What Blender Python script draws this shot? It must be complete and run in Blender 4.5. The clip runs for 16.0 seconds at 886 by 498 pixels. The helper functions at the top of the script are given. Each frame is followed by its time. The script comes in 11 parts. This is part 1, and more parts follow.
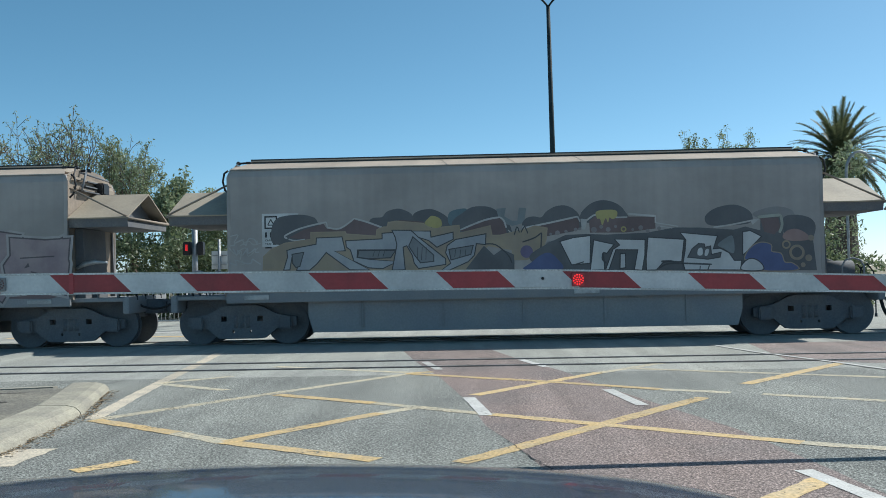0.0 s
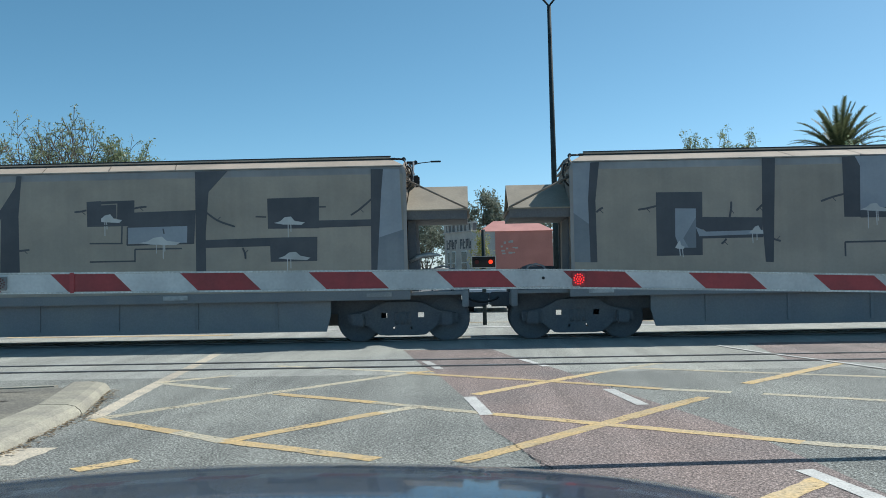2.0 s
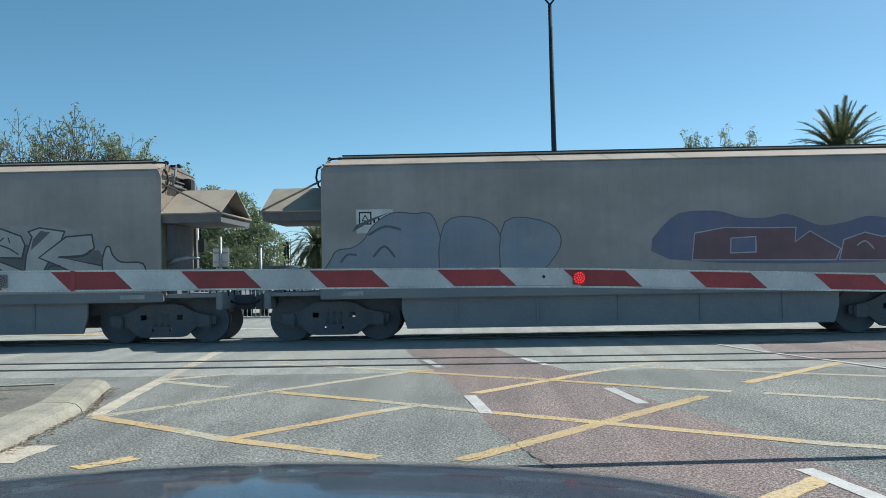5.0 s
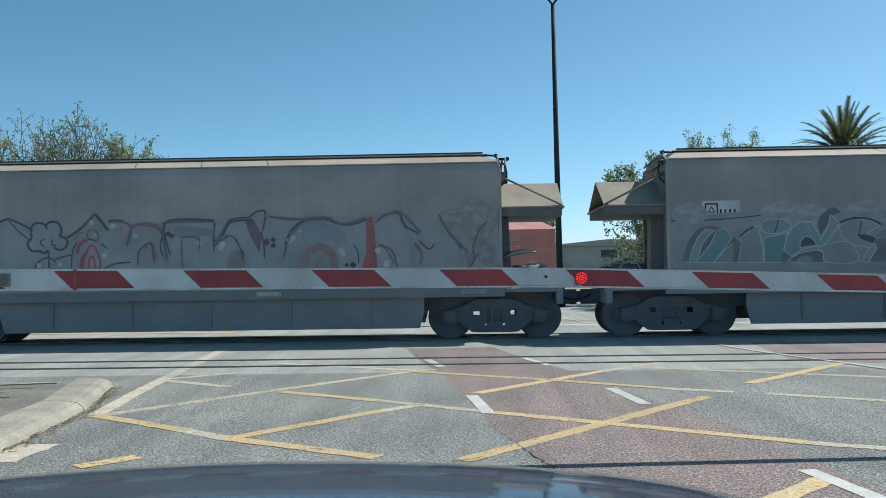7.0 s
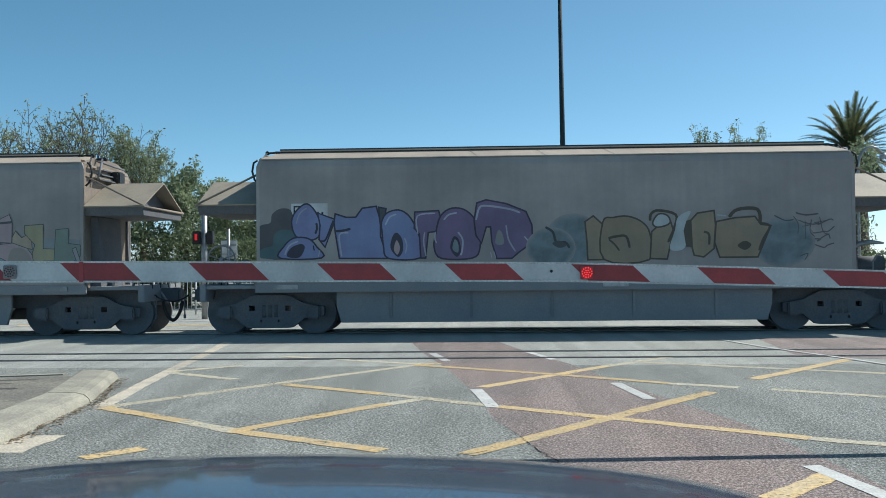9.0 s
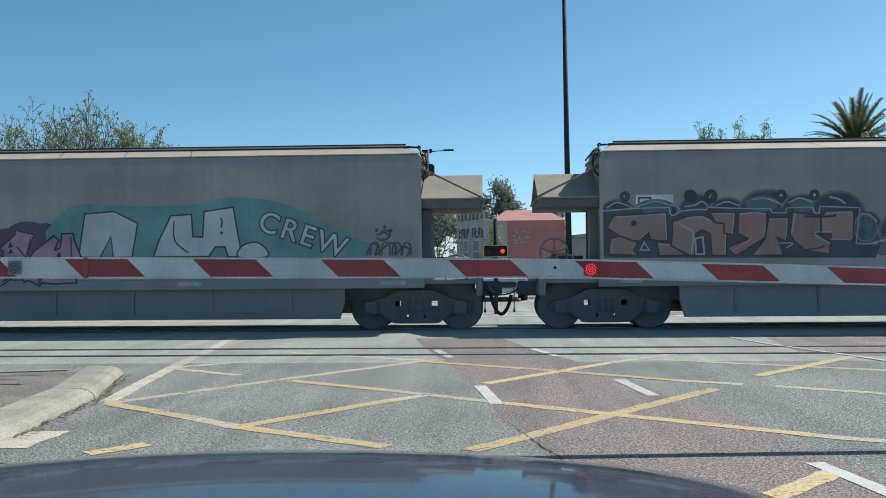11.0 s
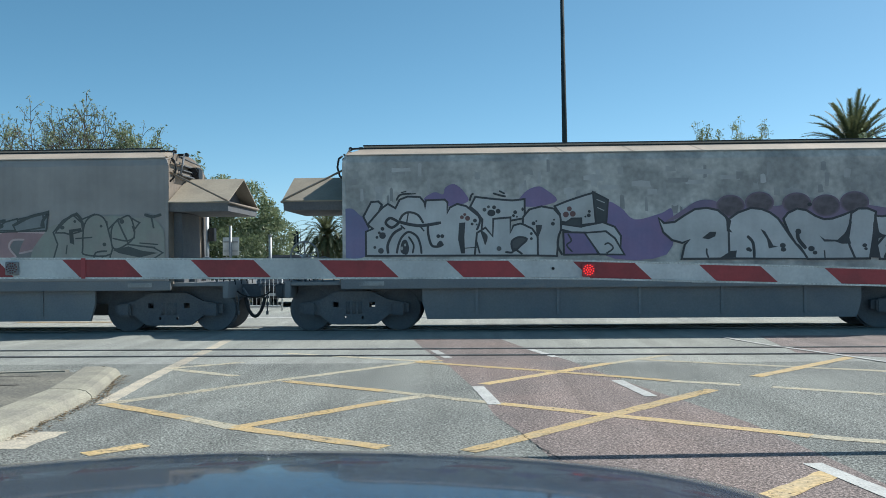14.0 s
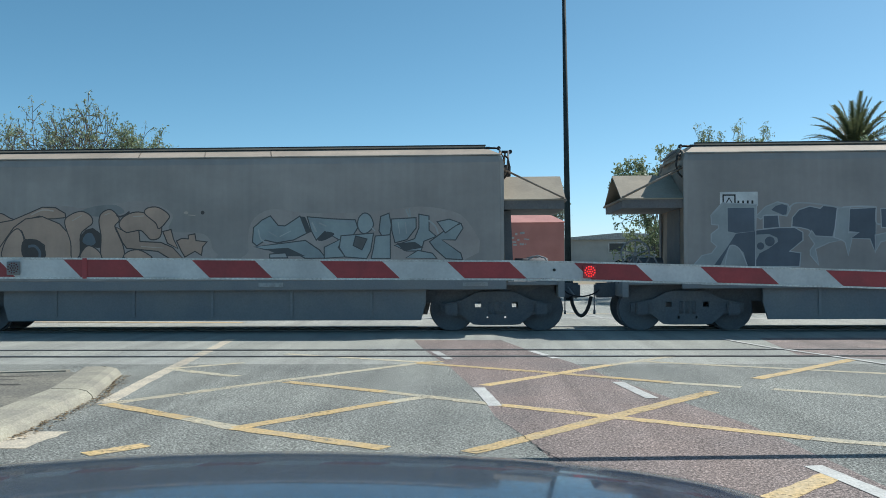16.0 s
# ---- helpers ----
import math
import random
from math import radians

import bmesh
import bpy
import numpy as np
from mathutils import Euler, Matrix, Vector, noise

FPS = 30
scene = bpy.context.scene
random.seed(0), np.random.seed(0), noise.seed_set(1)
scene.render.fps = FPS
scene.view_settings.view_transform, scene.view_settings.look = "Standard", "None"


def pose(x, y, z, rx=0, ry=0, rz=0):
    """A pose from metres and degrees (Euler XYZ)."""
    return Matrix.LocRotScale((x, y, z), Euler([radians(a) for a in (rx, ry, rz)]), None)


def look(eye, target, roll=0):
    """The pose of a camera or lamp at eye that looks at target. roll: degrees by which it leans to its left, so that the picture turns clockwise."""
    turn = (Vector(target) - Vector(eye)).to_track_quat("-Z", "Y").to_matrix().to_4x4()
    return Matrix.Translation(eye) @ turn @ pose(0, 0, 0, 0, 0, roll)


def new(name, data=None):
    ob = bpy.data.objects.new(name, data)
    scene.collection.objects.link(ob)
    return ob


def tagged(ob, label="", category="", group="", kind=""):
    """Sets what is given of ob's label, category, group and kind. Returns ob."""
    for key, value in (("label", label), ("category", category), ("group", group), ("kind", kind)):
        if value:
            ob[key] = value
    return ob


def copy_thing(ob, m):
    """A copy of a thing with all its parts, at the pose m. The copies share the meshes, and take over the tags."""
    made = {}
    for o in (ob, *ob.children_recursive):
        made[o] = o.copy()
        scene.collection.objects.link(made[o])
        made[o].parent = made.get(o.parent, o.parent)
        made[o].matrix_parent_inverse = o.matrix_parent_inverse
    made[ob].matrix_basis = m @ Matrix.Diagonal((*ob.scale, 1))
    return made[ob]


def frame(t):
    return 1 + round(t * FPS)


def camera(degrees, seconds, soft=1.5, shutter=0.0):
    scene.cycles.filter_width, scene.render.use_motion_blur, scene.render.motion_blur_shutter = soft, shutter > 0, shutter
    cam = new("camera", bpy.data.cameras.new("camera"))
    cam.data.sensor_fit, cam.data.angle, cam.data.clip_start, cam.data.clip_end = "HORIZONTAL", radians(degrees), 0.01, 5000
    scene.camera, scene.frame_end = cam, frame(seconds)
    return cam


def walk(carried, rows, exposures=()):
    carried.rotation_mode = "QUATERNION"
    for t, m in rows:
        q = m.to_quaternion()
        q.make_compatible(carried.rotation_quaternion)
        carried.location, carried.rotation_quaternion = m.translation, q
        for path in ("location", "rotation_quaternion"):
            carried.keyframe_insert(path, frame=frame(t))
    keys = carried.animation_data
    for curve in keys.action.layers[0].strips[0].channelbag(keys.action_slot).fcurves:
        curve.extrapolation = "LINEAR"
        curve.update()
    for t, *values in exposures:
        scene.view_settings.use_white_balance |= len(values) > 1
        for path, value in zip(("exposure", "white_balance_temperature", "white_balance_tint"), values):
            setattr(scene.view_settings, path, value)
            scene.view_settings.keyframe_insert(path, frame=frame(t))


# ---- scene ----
# ---------------------------------------------------------------- camera
# seconds, tilt up, lean, turn to the left (degrees); the eye stays in the driver's seat
EYE = (0.0, 0.0, 1.45)
TURNS = [
    (0.0, 1.570, -1.150, 1.700),
    (0.5, 1.539, -1.093, 1.705),
    (1.0, 1.499, -1.101, 1.701),
    (1.5, 1.496, -1.081, 1.733),
    (2.0, 1.536, -1.103, 1.739),
    (2.5, 1.531, -1.123, 1.737),
    (3.0, 1.496, -1.086, 1.754),
    (3.5, 1.479, -1.040, 1.758),
    (4.0, 1.430, -1.010, 1.757),
    (6.5, 1.475, -0.994, 1.813),
    (7.0, 1.433, -0.871, 1.914),
    (7.5, 1.354, -0.770, 1.996),
    (8.0, 1.223, -0.762, 2.099),
    (8.5, 1.170, -0.626, 2.162),
    (9.0, 1.055, -0.575, 2.265),
    (11.5, 0.828, -0.501, 2.526),
    (12.0, 0.835, -0.462, 2.499),
    (12.5, 0.880, -0.497, 2.479),
    (13.0, 0.879, -0.485, 2.434),
    (13.5, 0.875, -0.506, 2.424),
    (14.0, 0.874, -0.492, 2.379),
    (14.5, 0.874, -0.492, 2.379),
    (15.0, 0.918, -0.487, 2.375),
    (15.5, 0.930, -0.345, 2.416),
    (16.0, 0.944, -0.309, 2.453)]
cam = camera(52.2, 16.0, soft=0.9)
walk(cam, [(t, Matrix.Translation(EYE) @ pose(0, 0, 0, 0, 0, turn) @ pose(0, 0, 0, 90 + tilt) @ pose(0, 0, 0, 0, 0, lean))
           for t, tilt, lean, turn in TURNS], exposures=[(0, 0.11, 5900, 6), (16, 0.11, 5900, 6)])

# ---------------------------------------------------------------- light
SUN = Vector((0.80, 0.49, 1.0)).normalized()
world = bpy.data.worlds.new("sky")
scene.world = world
world.use_nodes = True
wn = world.node_tree.nodes
sky = wn.new("ShaderNodeTexSky")
sky.sky_type = "NISHITA"
sky.sun_disc = False
sky.sun_elevation = math.asin(SUN.z)
sky.sun_rotation = math.atan2(SUN.x, SUN.y)
sky.air_density, sky.dust_density, sky.ozone_density = 0.55, 0.5, 1.2
wn["Background"].inputs["Strength"].default_value = 0.123
deep = wn.new("ShaderNodeHueSaturation")
deep.inputs["Saturation"].default_value, deep.inputs["Hue"].default_value = 1.10, 0.472
world.node_tree.links.new(sky.outputs["Color"], deep.inputs["Color"])
world.node_tree.links.new(deep.outputs["Color"], wn["Background"].inputs["Color"])
sun = new("sun", bpy.data.lights.new("sun", "SUN"))
sun.data.energy, sun.data.angle, sun.data.color = 4.6, radians(0.5), (1.0, 0.93, 0.83)
sun.matrix_world = look((0, 0, 60), Vector((0, 0, 60)) - SUN)


# ---------------------------------------------------------------- materials
def mat(name, col, rough=0.7, metal=0.0, col2=None, scale=3.0, fine=60.0, fine_amt=0.25, bump=0.1, spread=0.12, spec=0.5, wide=(0.4, 0.62)):
    """A worn surface: two colours mottled at a wide scale, a fine grain, a fine bump, and a shade that differs from piece to piece."""
    m = bpy.data.materials.new(name)
    m.use_nodes = True
    nt = m.node_tree
    n, l = nt.nodes, nt.links
    b = n["Principled BSDF"]
    tc = n.new("ShaderNodeTexCoord")
    w = n.new("ShaderNodeTexNoise")
    w.inputs["Scale"].default_value, w.inputs["Detail"].default_value = scale, 5
    f = n.new("ShaderNodeTexNoise")
    f.inputs["Scale"].default_value, f.inputs["Detail"].default_value = fine, 3
    l.new(tc.outputs["Object"], w.inputs["Vector"])
    l.new(tc.outputs["Object"], f.inputs["Vector"])
    ramp = n.new("ShaderNodeMapRange")
    ramp.inputs["From Min"].default_value, ramp.inputs["From Max"].default_value = wide
    l.new(w.outputs["Fac"], ramp.inputs["Value"])
    mix = n.new("ShaderNodeMix")
    mix.data_type = "RGBA"
    mix.inputs["A"].default_value = (*col, 1)
    mix.inputs["B"].default_value = (*(col2 or [c * 0.7 for c in col]), 1)
    l.new(ramp.outputs["Result"], mix.inputs["Factor"])
    hsv = n.new("ShaderNodeHueSaturation")
    l.new(mix.outputs["Result"], hsv.inputs["Color"])
    grain = n.new("ShaderNodeMapRange")
    grain.inputs["From Min"].default_value, grain.inputs["From Max"].default_value = 0.3, 0.7
    grain.inputs["To Min"].default_value, grain.inputs["To Max"].default_value = 1 - fine_amt, 1 + fine_amt
    l.new(f.outputs["Fac"], grain.inputs["Value"])
    oi = n.new("ShaderNodeObjectInfo")
    ob = n.new("ShaderNodeMapRange")
    ob.inputs["To Min"].default_value, ob.inputs["To Max"].default_value = 1 - spread, 1 + spread
    l.new(oi.outputs["Random"], ob.inputs["Value"])
    mul = n.new("ShaderNodeMath")
    mul.operation = "MULTIPLY"
    l.new(grain.outputs["Result"], mul.inputs[0])
    l.new(ob.outputs["Result"], mul.inputs[1])
    l.new(mul.outputs["Value"], hsv.inputs["Value"])
    l.new(hsv.outputs["Color"], b.inputs["Base Color"])
    b.inputs["Roughness"].default_value, b.inputs["Metallic"].default_value = rough, metal
    b.inputs["Specular IOR Level"].default_value = spec
    if bump:
        bp = n.new("ShaderNodeBump")
        bp.inputs["Strength"].default_value, bp.inputs["Distance"].default_value = bump, 0.01
        l.new(f.outputs["Fac"], bp.inputs["Height"])
        l.new(bp.outputs["Normal"], b.inputs["Normal"])
    return m


def glow(name, col, strength):
    m = bpy.data.materials.new(name)
    m.use_nodes = True
    b = m.node_tree.nodes["Principled BSDF"]
    b.inputs["Base Color"].default_value = (*[c * 0.5 for c in col], 1)
    b.inputs["Emission Color"].default_value, b.inputs["Emission Strength"].default_value = (*col, 1), strength
    return m


def leafy(name, col, col2, rough=0.48):
    m = bpy.data.materials.new(name)
    m.use_nodes = True
    n, l = m.node_tree.nodes, m.node_tree.links
    b = n["Principled BSDF"]
    g = n.new("ShaderNodeNewGeometry")
    mix = n.new("ShaderNodeMix")
    mix.data_type = "RGBA"
    mix.inputs["A"].default_value, mix.inputs["B"].default_value = (*col, 1), (*col2, 1)
    l.new(g.outputs["Random Per Island"], mix.inputs["Factor"])
    l.new(mix.outputs["Result"], b.inputs["Base Color"])
    b.inputs["Roughness"].default_value = rough
    tr = n.new("ShaderNodeBsdfTranslucent")
    l.new(mix.outputs["Result"], tr.inputs["Color"])
    ms = n.new("ShaderNodeMixShader")
    ms.inputs["Fac"].default_value = 0.4
    l.new(b.outputs["BSDF"], ms.inputs[1])
    l.new(tr.outputs["BSDF"], ms.inputs[2])
    l.new(ms.outputs["Shader"], n["Material Output"].inputs["Surface"])
    return m


def asphalt(name, col, col2, light=0.55, scale=46.0):
    """Worn road surface: stone grain at two sizes, wide patches, and faint streaks along the way of travel."""
    m = mat(name, col, 0.88, col2=col2, scale=0.45, fine=scale, fine_amt=light, bump=0.7, spec=0.3)
    n, l = m.node_tree.nodes, m.node_tree.links
    b = n["Principled BSDF"]
    src = b.inputs["Base Color"].links[0].from_socket
    tc = n.new("ShaderNodeTexCoord")
    mp = n.new("ShaderNodeMapping")
    mp.inputs["Scale"].default_value = (2.6, 0.16, 1)
    st = n.new("ShaderNodeTexNoise")
    st.inputs["Scale"].default_value, st.inputs["Detail"].default_value = 1.0, 4
    l.new(tc.outputs["Object"], mp.inputs["Vector"])
    l.new(mp.outputs["Vector"], st.inputs["Vector"])
    vo = n.new("ShaderNodeTexVoronoi")
    vo.inputs["Scale"].default_value = scale * 1.9
    l.new(tc.outputs["Object"], vo.inputs["Vector"])
    stone = n.new("ShaderNodeMapRange")
    stone.inputs["From Min"].default_value, stone.inputs["From Max"].default_value = 0.15, 0.85
    stone.inputs["To Min"].default_value, stone.inputs["To Max"].default_value = 1.0 - light * 0.5, 1.0 + light * 0.58
    l.new(vo.outputs["Color"], stone.inputs["Value"])
    r1 = n.new("ShaderNodeMapRange")
    r1.inputs["From Min"].default_value, r1.inputs["From Max"].default_value = 0.35, 0.68
    r1.inputs["To Min"].default_value, r1.inputs["To Max"].default_value = 0.86, 1.12
    l.new(st.outputs["Fac"], r1.inputs["Value"])
    r2 = n.new("ShaderNodeMapRange")
    r2.inputs["From Min"].default_value, r2.inputs["From Max"].default_value = 0.05, 0.75
    r2.inputs["To Min"].default_value, r2.inputs["To Max"].default_value = 1.0 + light * 0.55, 1.0 - light * 0.75
    l.new(vo.outputs["Distance"], r2.inputs["Value"])
    mul = n.new("ShaderNodeMath")
    mul.operation = "MULTIPLY"
    l.new(r1.outputs["Result"], mul.inputs[0])
    l.new(r2.outputs["Result"], mul.inputs[1])
    both = n.new("ShaderNodeMath")
    both.operation = "MULTIPLY"
    l.new(mul.outputs["Value"], both.inputs[0])
    l.new(stone.outputs["Result"], both.inputs[1])
    mul = both
    h = n.new("ShaderNodeHueSaturation")
    l.new(src, h.inputs["Color"])
    l.new(mul.outputs["Value"], h.inputs["Value"])
    l.new(h.outputs["Color"], b.inputs["Base Color"])
    return m


def worn(m, share, scale=16.0):
    """Paint that has flaked off in spots, so that the road shows through."""
    n, l = m.node_tree.nodes, m.node_tree.links
    tc = n.new("ShaderNodeTexCoord")
    fac = None
    for sc, amount in ((scale, 0.62), (scale * 0.09, 0.38)):
        t = n.new("ShaderNodeTexNoise")
        t.inputs["Scale"].default_value, t.inputs["Detail"].default_value, t.inputs["Roughness"].default_value = sc, 6, 0.7
        l.new(tc.outputs["Object"], t.inputs["Vector"])
        k = n.new("ShaderNodeMath")
        k.operation, k.inputs[1].default_value = "MULTIPLY", amount
        l.new(t.outputs["Fac"], k.inputs[0])
        if fac is None:
            fac = k
        else:
            add = n.new("ShaderNodeMath")
            l.new(fac.outputs["Value"], add.inputs[0])
            l.new(k.outputs["Value"], add.inputs[1])
            fac = add
    r = n.new("ShaderNodeMapRange")
    mid = 0.30 + 0.40 * share
    r.inputs["From Min"].default_value, r.inputs["From Max"].default_value = mid - 0.035, mid + 0.035
    l.new(fac.outputs["Value"], r.inputs["Value"])
    gone = n.new("ShaderNodeBsdfTransparent")
    ms = n.new("ShaderNodeMixShader")
    l.new(r.outputs["Result"], ms.inputs["Fac"])
    l.new(gone.outputs["BSDF"], ms.inputs[1])
    l.new(n["Principled BSDF"].outputs["BSDF"], ms.inputs[2])
    l.new(ms.outputs["Shader"], n["Material Output"].inputs["Surface"])
    return m


def streaked(m, low=0.86, high=1.10):
    """Rain streaks running down an upright sheet, and wide cloudy grime."""
    n, l = m.node_tree.nodes, m.node_tree.links
    b = n["Principled BSDF"]
    src = b.inputs["Base Color"].links[0].from_socket
    tc, oi = n.new("ShaderNodeTexCoord"), n.new("ShaderNodeObjectInfo")
    far = n.new("ShaderNodeVectorMath")
    far.operation = "SCALE"
    far.inputs[0].default_value = (37.0, 0.0, 11.0)
    l.new(oi.outputs["Random"], far.inputs["Scale"])
    at = n.new("ShaderNodeVectorMath")
    l.new(tc.outputs["Object"], at.inputs[0])
    l.new(far.outputs["Vector"], at.inputs[1])
    vals = []
    for sc, part_ in (((7.0, 1.0, 0.32), 0.35), ((0.55, 1.0, 0.9), 1.0)):
        mp = n.new("ShaderNodeMapping")
        mp.inputs["Scale"].default_value = sc
        l.new(at.outputs["Vector"], mp.inputs["Vector"])
        t = n.new("ShaderNodeTexNoise")
        t.inputs["Scale"].default_value, t.inputs["Detail"].default_value = 1.0, 5
        l.new(mp.outputs["Vector"], t.inputs["Vector"])
        r = n.new("ShaderNodeMapRange")
        r.inputs["From Min"].default_value, r.inputs["From Max"].default_value = 0.32, 0.68
        r.inputs["To Min"].default_value, r.inputs["To Max"].default_value = 1 - (1 - low) * part_, 1 + (high - 1) * part_
        l.new(t.outputs["Fac"], r.inputs["Value"])
        vals.append(r)
    mul = n.new("ShaderNodeMath")
    mul.operation = "MULTIPLY"
    l.new(vals[0].outputs["Result"], mul.inputs[0])
    l.new(vals[1].outputs["Result"], mul.inputs[1])
    h = n.new("ShaderNodeHueSaturation")
    l.new(src, h.inputs["Color"])
    l.new(mul.outputs["Value"], h.inputs["Value"])
    l.new(h.outputs["Color"], b.inputs["Base Color"])
    return m


M_GROUND = mat("dry_ground", (0.30, 0.25, 0.18), 0.95, col2=(0.22, 0.20, 0.12), scale=0.15, fine=14, bump=0.3)
M_ASPHALT = asphalt("asphalt", (0.36, 0.367, 0.328), (0.29, 0.298, 0.272), 0.7)
M_ASPHALT_PALE = asphalt("pale_asphalt", (0.475, 0.475, 0.42), (0.405, 0.41, 0.375), 0.4)
M_RED = asphalt("red_asphalt", (0.37, 0.292, 0.26), (0.295, 0.25, 0.232), 0.65)
M_YELLOW = worn(mat("yellow_road_paint", (0.60, 0.43, 0.20), 0.75, col2=(0.52, 0.40, 0.23), scale=5, fine=38, fine_amt=0.28, bump=0.4), 0.27)
M_YELLOW_WORN = worn(mat("worn_yellow_road_paint", (0.53, 0.46, 0.32), 0.8, col2=(0.43, 0.40, 0.31), scale=5, fine=38, fine_amt=0.4, bump=0.4), 0.31)
M_WHITE_LINE = worn(mat("white_road_paint", (0.57, 0.56, 0.52), 0.75, col2=(0.48, 0.47, 0.44), scale=4, fine=60, fine_amt=0.2, bump=0.3), 0.22)
M_CREAM_LINE = worn(mat("dusty_road_paint", (0.56, 0.49, 0.375), 0.8, col2=(0.45, 0.40, 0.32), scale=4, fine=45, fine_amt=0.3, bump=0.3), 0.20)
M_KERB = mat("kerb_concrete", (0.36, 0.335, 0.26), 0.9, col2=(0.285, 0.265, 0.215), scale=2.5, fine=45, fine_amt=0.22, bump=0.4)
M_PAVE = mat("island_paving", (0.205, 0.19, 0.15), 0.9, col2=(0.155, 0.145, 0.12), scale=1.5, fine=40, fine_amt=0.4, bump=0.5)
M_CRACK = mat("crack", (0.03, 0.03, 0.03), 0.95, bump=0)
M_LITTER = mat("leaf_litter", (0.16, 0.11, 0.06), 0.95, col2=(0.30, 0.22, 0.12), scale=20, bump=0)
M_RAIL = mat("rail_steel", (0.35, 0.33, 0.31), 0.45, metal=0.8, scale=6, bump=0.05)
M_GROOVE = mat("flangeway_shade", (0.05, 0.05, 0.05), 0.9, bump=0)
M_BODY = streaked(mat("weathered_wagon_side", (0.375, 0.348, 0.328), 0.62, col2=(0.33, 0.31, 0.293), scale=0.8, fine=9, fine_amt=0.022, bump=0.02, spread=0.05, spec=0.4))
M_BODY_PALE = streaked(mat("pale_scrubbed_wagon_side", (0.62, 0.60, 0.56), 0.7, col2=(0.42, 0.41, 0.39), scale=1.1, fine=9, fine_amt=0.16, bump=0.05, wide=(0.44, 0.56)))
M_END = mat("dusty_wagon_end", (0.30, 0.245, 0.19), 0.75, col2=(0.22, 0.18, 0.145), scale=2, fine=20, fine_amt=0.1)
M_ROOF = streaked(mat("dusty_roof_sheet", (0.46, 0.38, 0.30), 0.7, col2=(0.40, 0.335, 0.265), scale=1.2, fine=25, fine_amt=0.08, bump=0.05, spread=0.08))
M_HOOD = mat("dusty_hood_plate", (0.36, 0.31, 0.235), 0.7, col2=(0.30, 0.26, 0.20), scale=2, fine=25, fine_amt=0.08, bump=0.05)
# Bogie steel, paler for haze; also stands for shade on hoods and ends.
M_DARK = mat("dusty_steel_and_shade", (0.13, 0.137, 0.15), 0.85, col2=(0.15, 0.153, 0.158), scale=4, fine=30, fine_amt=0.12)
M_UNDER = mat("dark_underframe_steel", (0.235, 0.243, 0.255), 0.75, col2=(0.265, 0.268, 0.268), scale=1.5, fine=30, fine_amt=0.07)
M_RUBBER = mat("black_rubber", (0.02, 0.02, 0.02), 0.6, bump=0)
M_BOOM_W = mat("boom_white", (0.62, 0.63, 0.62), 0.45, col2=(0.52, 0.53, 0.53), scale=3, fine=40, fine_amt=0.06, bump=0)
M_BOOM_R = mat("boom_red", (0.37, 0.055, 0.06), 0.45, col2=(0.30, 0.05, 0.055), scale=5, fine=40, fine_amt=0.08, bump=0)
M_ALU = mat("aluminium_edge", (0.62, 0.62, 0.60), 0.4, metal=0.6, bump=0)
M_LED = glow("red_led", (1.0, 0.03, 0.03), 1.3)
M_LAMP_RED = glow("red_signal_lens", (1.0, 0.06, 0.02), 1.0)
M_LAMP_DIM = glow("dim_red_signal_lens", (0.9, 0.03, 0.035), 0.42)
M_LENS_OFF = mat("unlit_red_lens", (0.12, 0.01, 0.01), 0.3, bump=0)
M_BLACK = mat("black_paint", (0.02, 0.02, 0.022), 0.5, bump=0)
M_GALV = mat("galvanised_steel", (0.42, 0.43, 0.43), 0.5, metal=0.5, scale=5, fine=50, fine_amt=0.1)
M_POLE = mat("dark_teal_pole_paint", (0.030, 0.045, 0.050), 0.75, bump=0, spec=0.2)
M_BARK = mat("bark", (0.16, 0.12, 0.09), 0.95, col2=(0.09, 0.07, 0.055), scale=6, fine=30, fine_amt=0.3, bump=0.5)
M_PALM_BARK = mat("palm_bark", (0.14, 0.11, 0.085), 0.95, col2=(0.07, 0.058, 0.045), scale=8, fine=30, fine_amt=0.3, bump=0.6)
M_LEAF = leafy("fresh_leaves", (0.16, 0.21, 0.10), (0.37, 0.41, 0.25))
M_LEAF_YELLOW = leafy("yellow_leaves", (0.22, 0.24, 0.05), (0.38, 0.34, 0.08))
M_LEAF_DARK = leafy("hedge_leaves", (0.08, 0.11, 0.052), (0.22, 0.26, 0.135))
M_LEAF_BROWN = leafy("rusty_leaves", (0.15, 0.095, 0.05), (0.26, 0.18, 0.09))
M_LEAF_GREY = leafy("gum_leaves", (0.15, 0.18, 0.14), (0.33, 0.36, 0.29))
M_FROND = leafy("palm_fronds", (0.075, 0.095, 0.045), (0.18, 0.195, 0.095), 0.6)
M_SIGN_W = mat("white_sign_face", (0.66, 0.67, 0.66), 0.5, scale=2, fine=30, fine_amt=0.04, bump=0)
M_SIGN_TXT = mat("grey_sign_lettering", (0.20, 0.22, 0.24), 0.6, bump=0)
M_BRICK_RED = mat("red_painted_wall", (0.56, 0.24, 0.20), 0.85, col2=(0.49, 0.205, 0.17), scale=0.8, fine=20, fine_amt=0.08)
M_ROOF_RED = mat("red_roof_iron", (0.54, 0.26, 0.22), 0.6, col2=(0.47, 0.22, 0.19), scale=0.8, fine=20, fine_amt=0.08)
M_WALL_GREY = mat("pale_painted_wall", (0.44, 0.44, 0.42), 0.85, col2=(0.36, 0.36, 0.35), scale=0.6, fine=15, fine_amt=0.1)
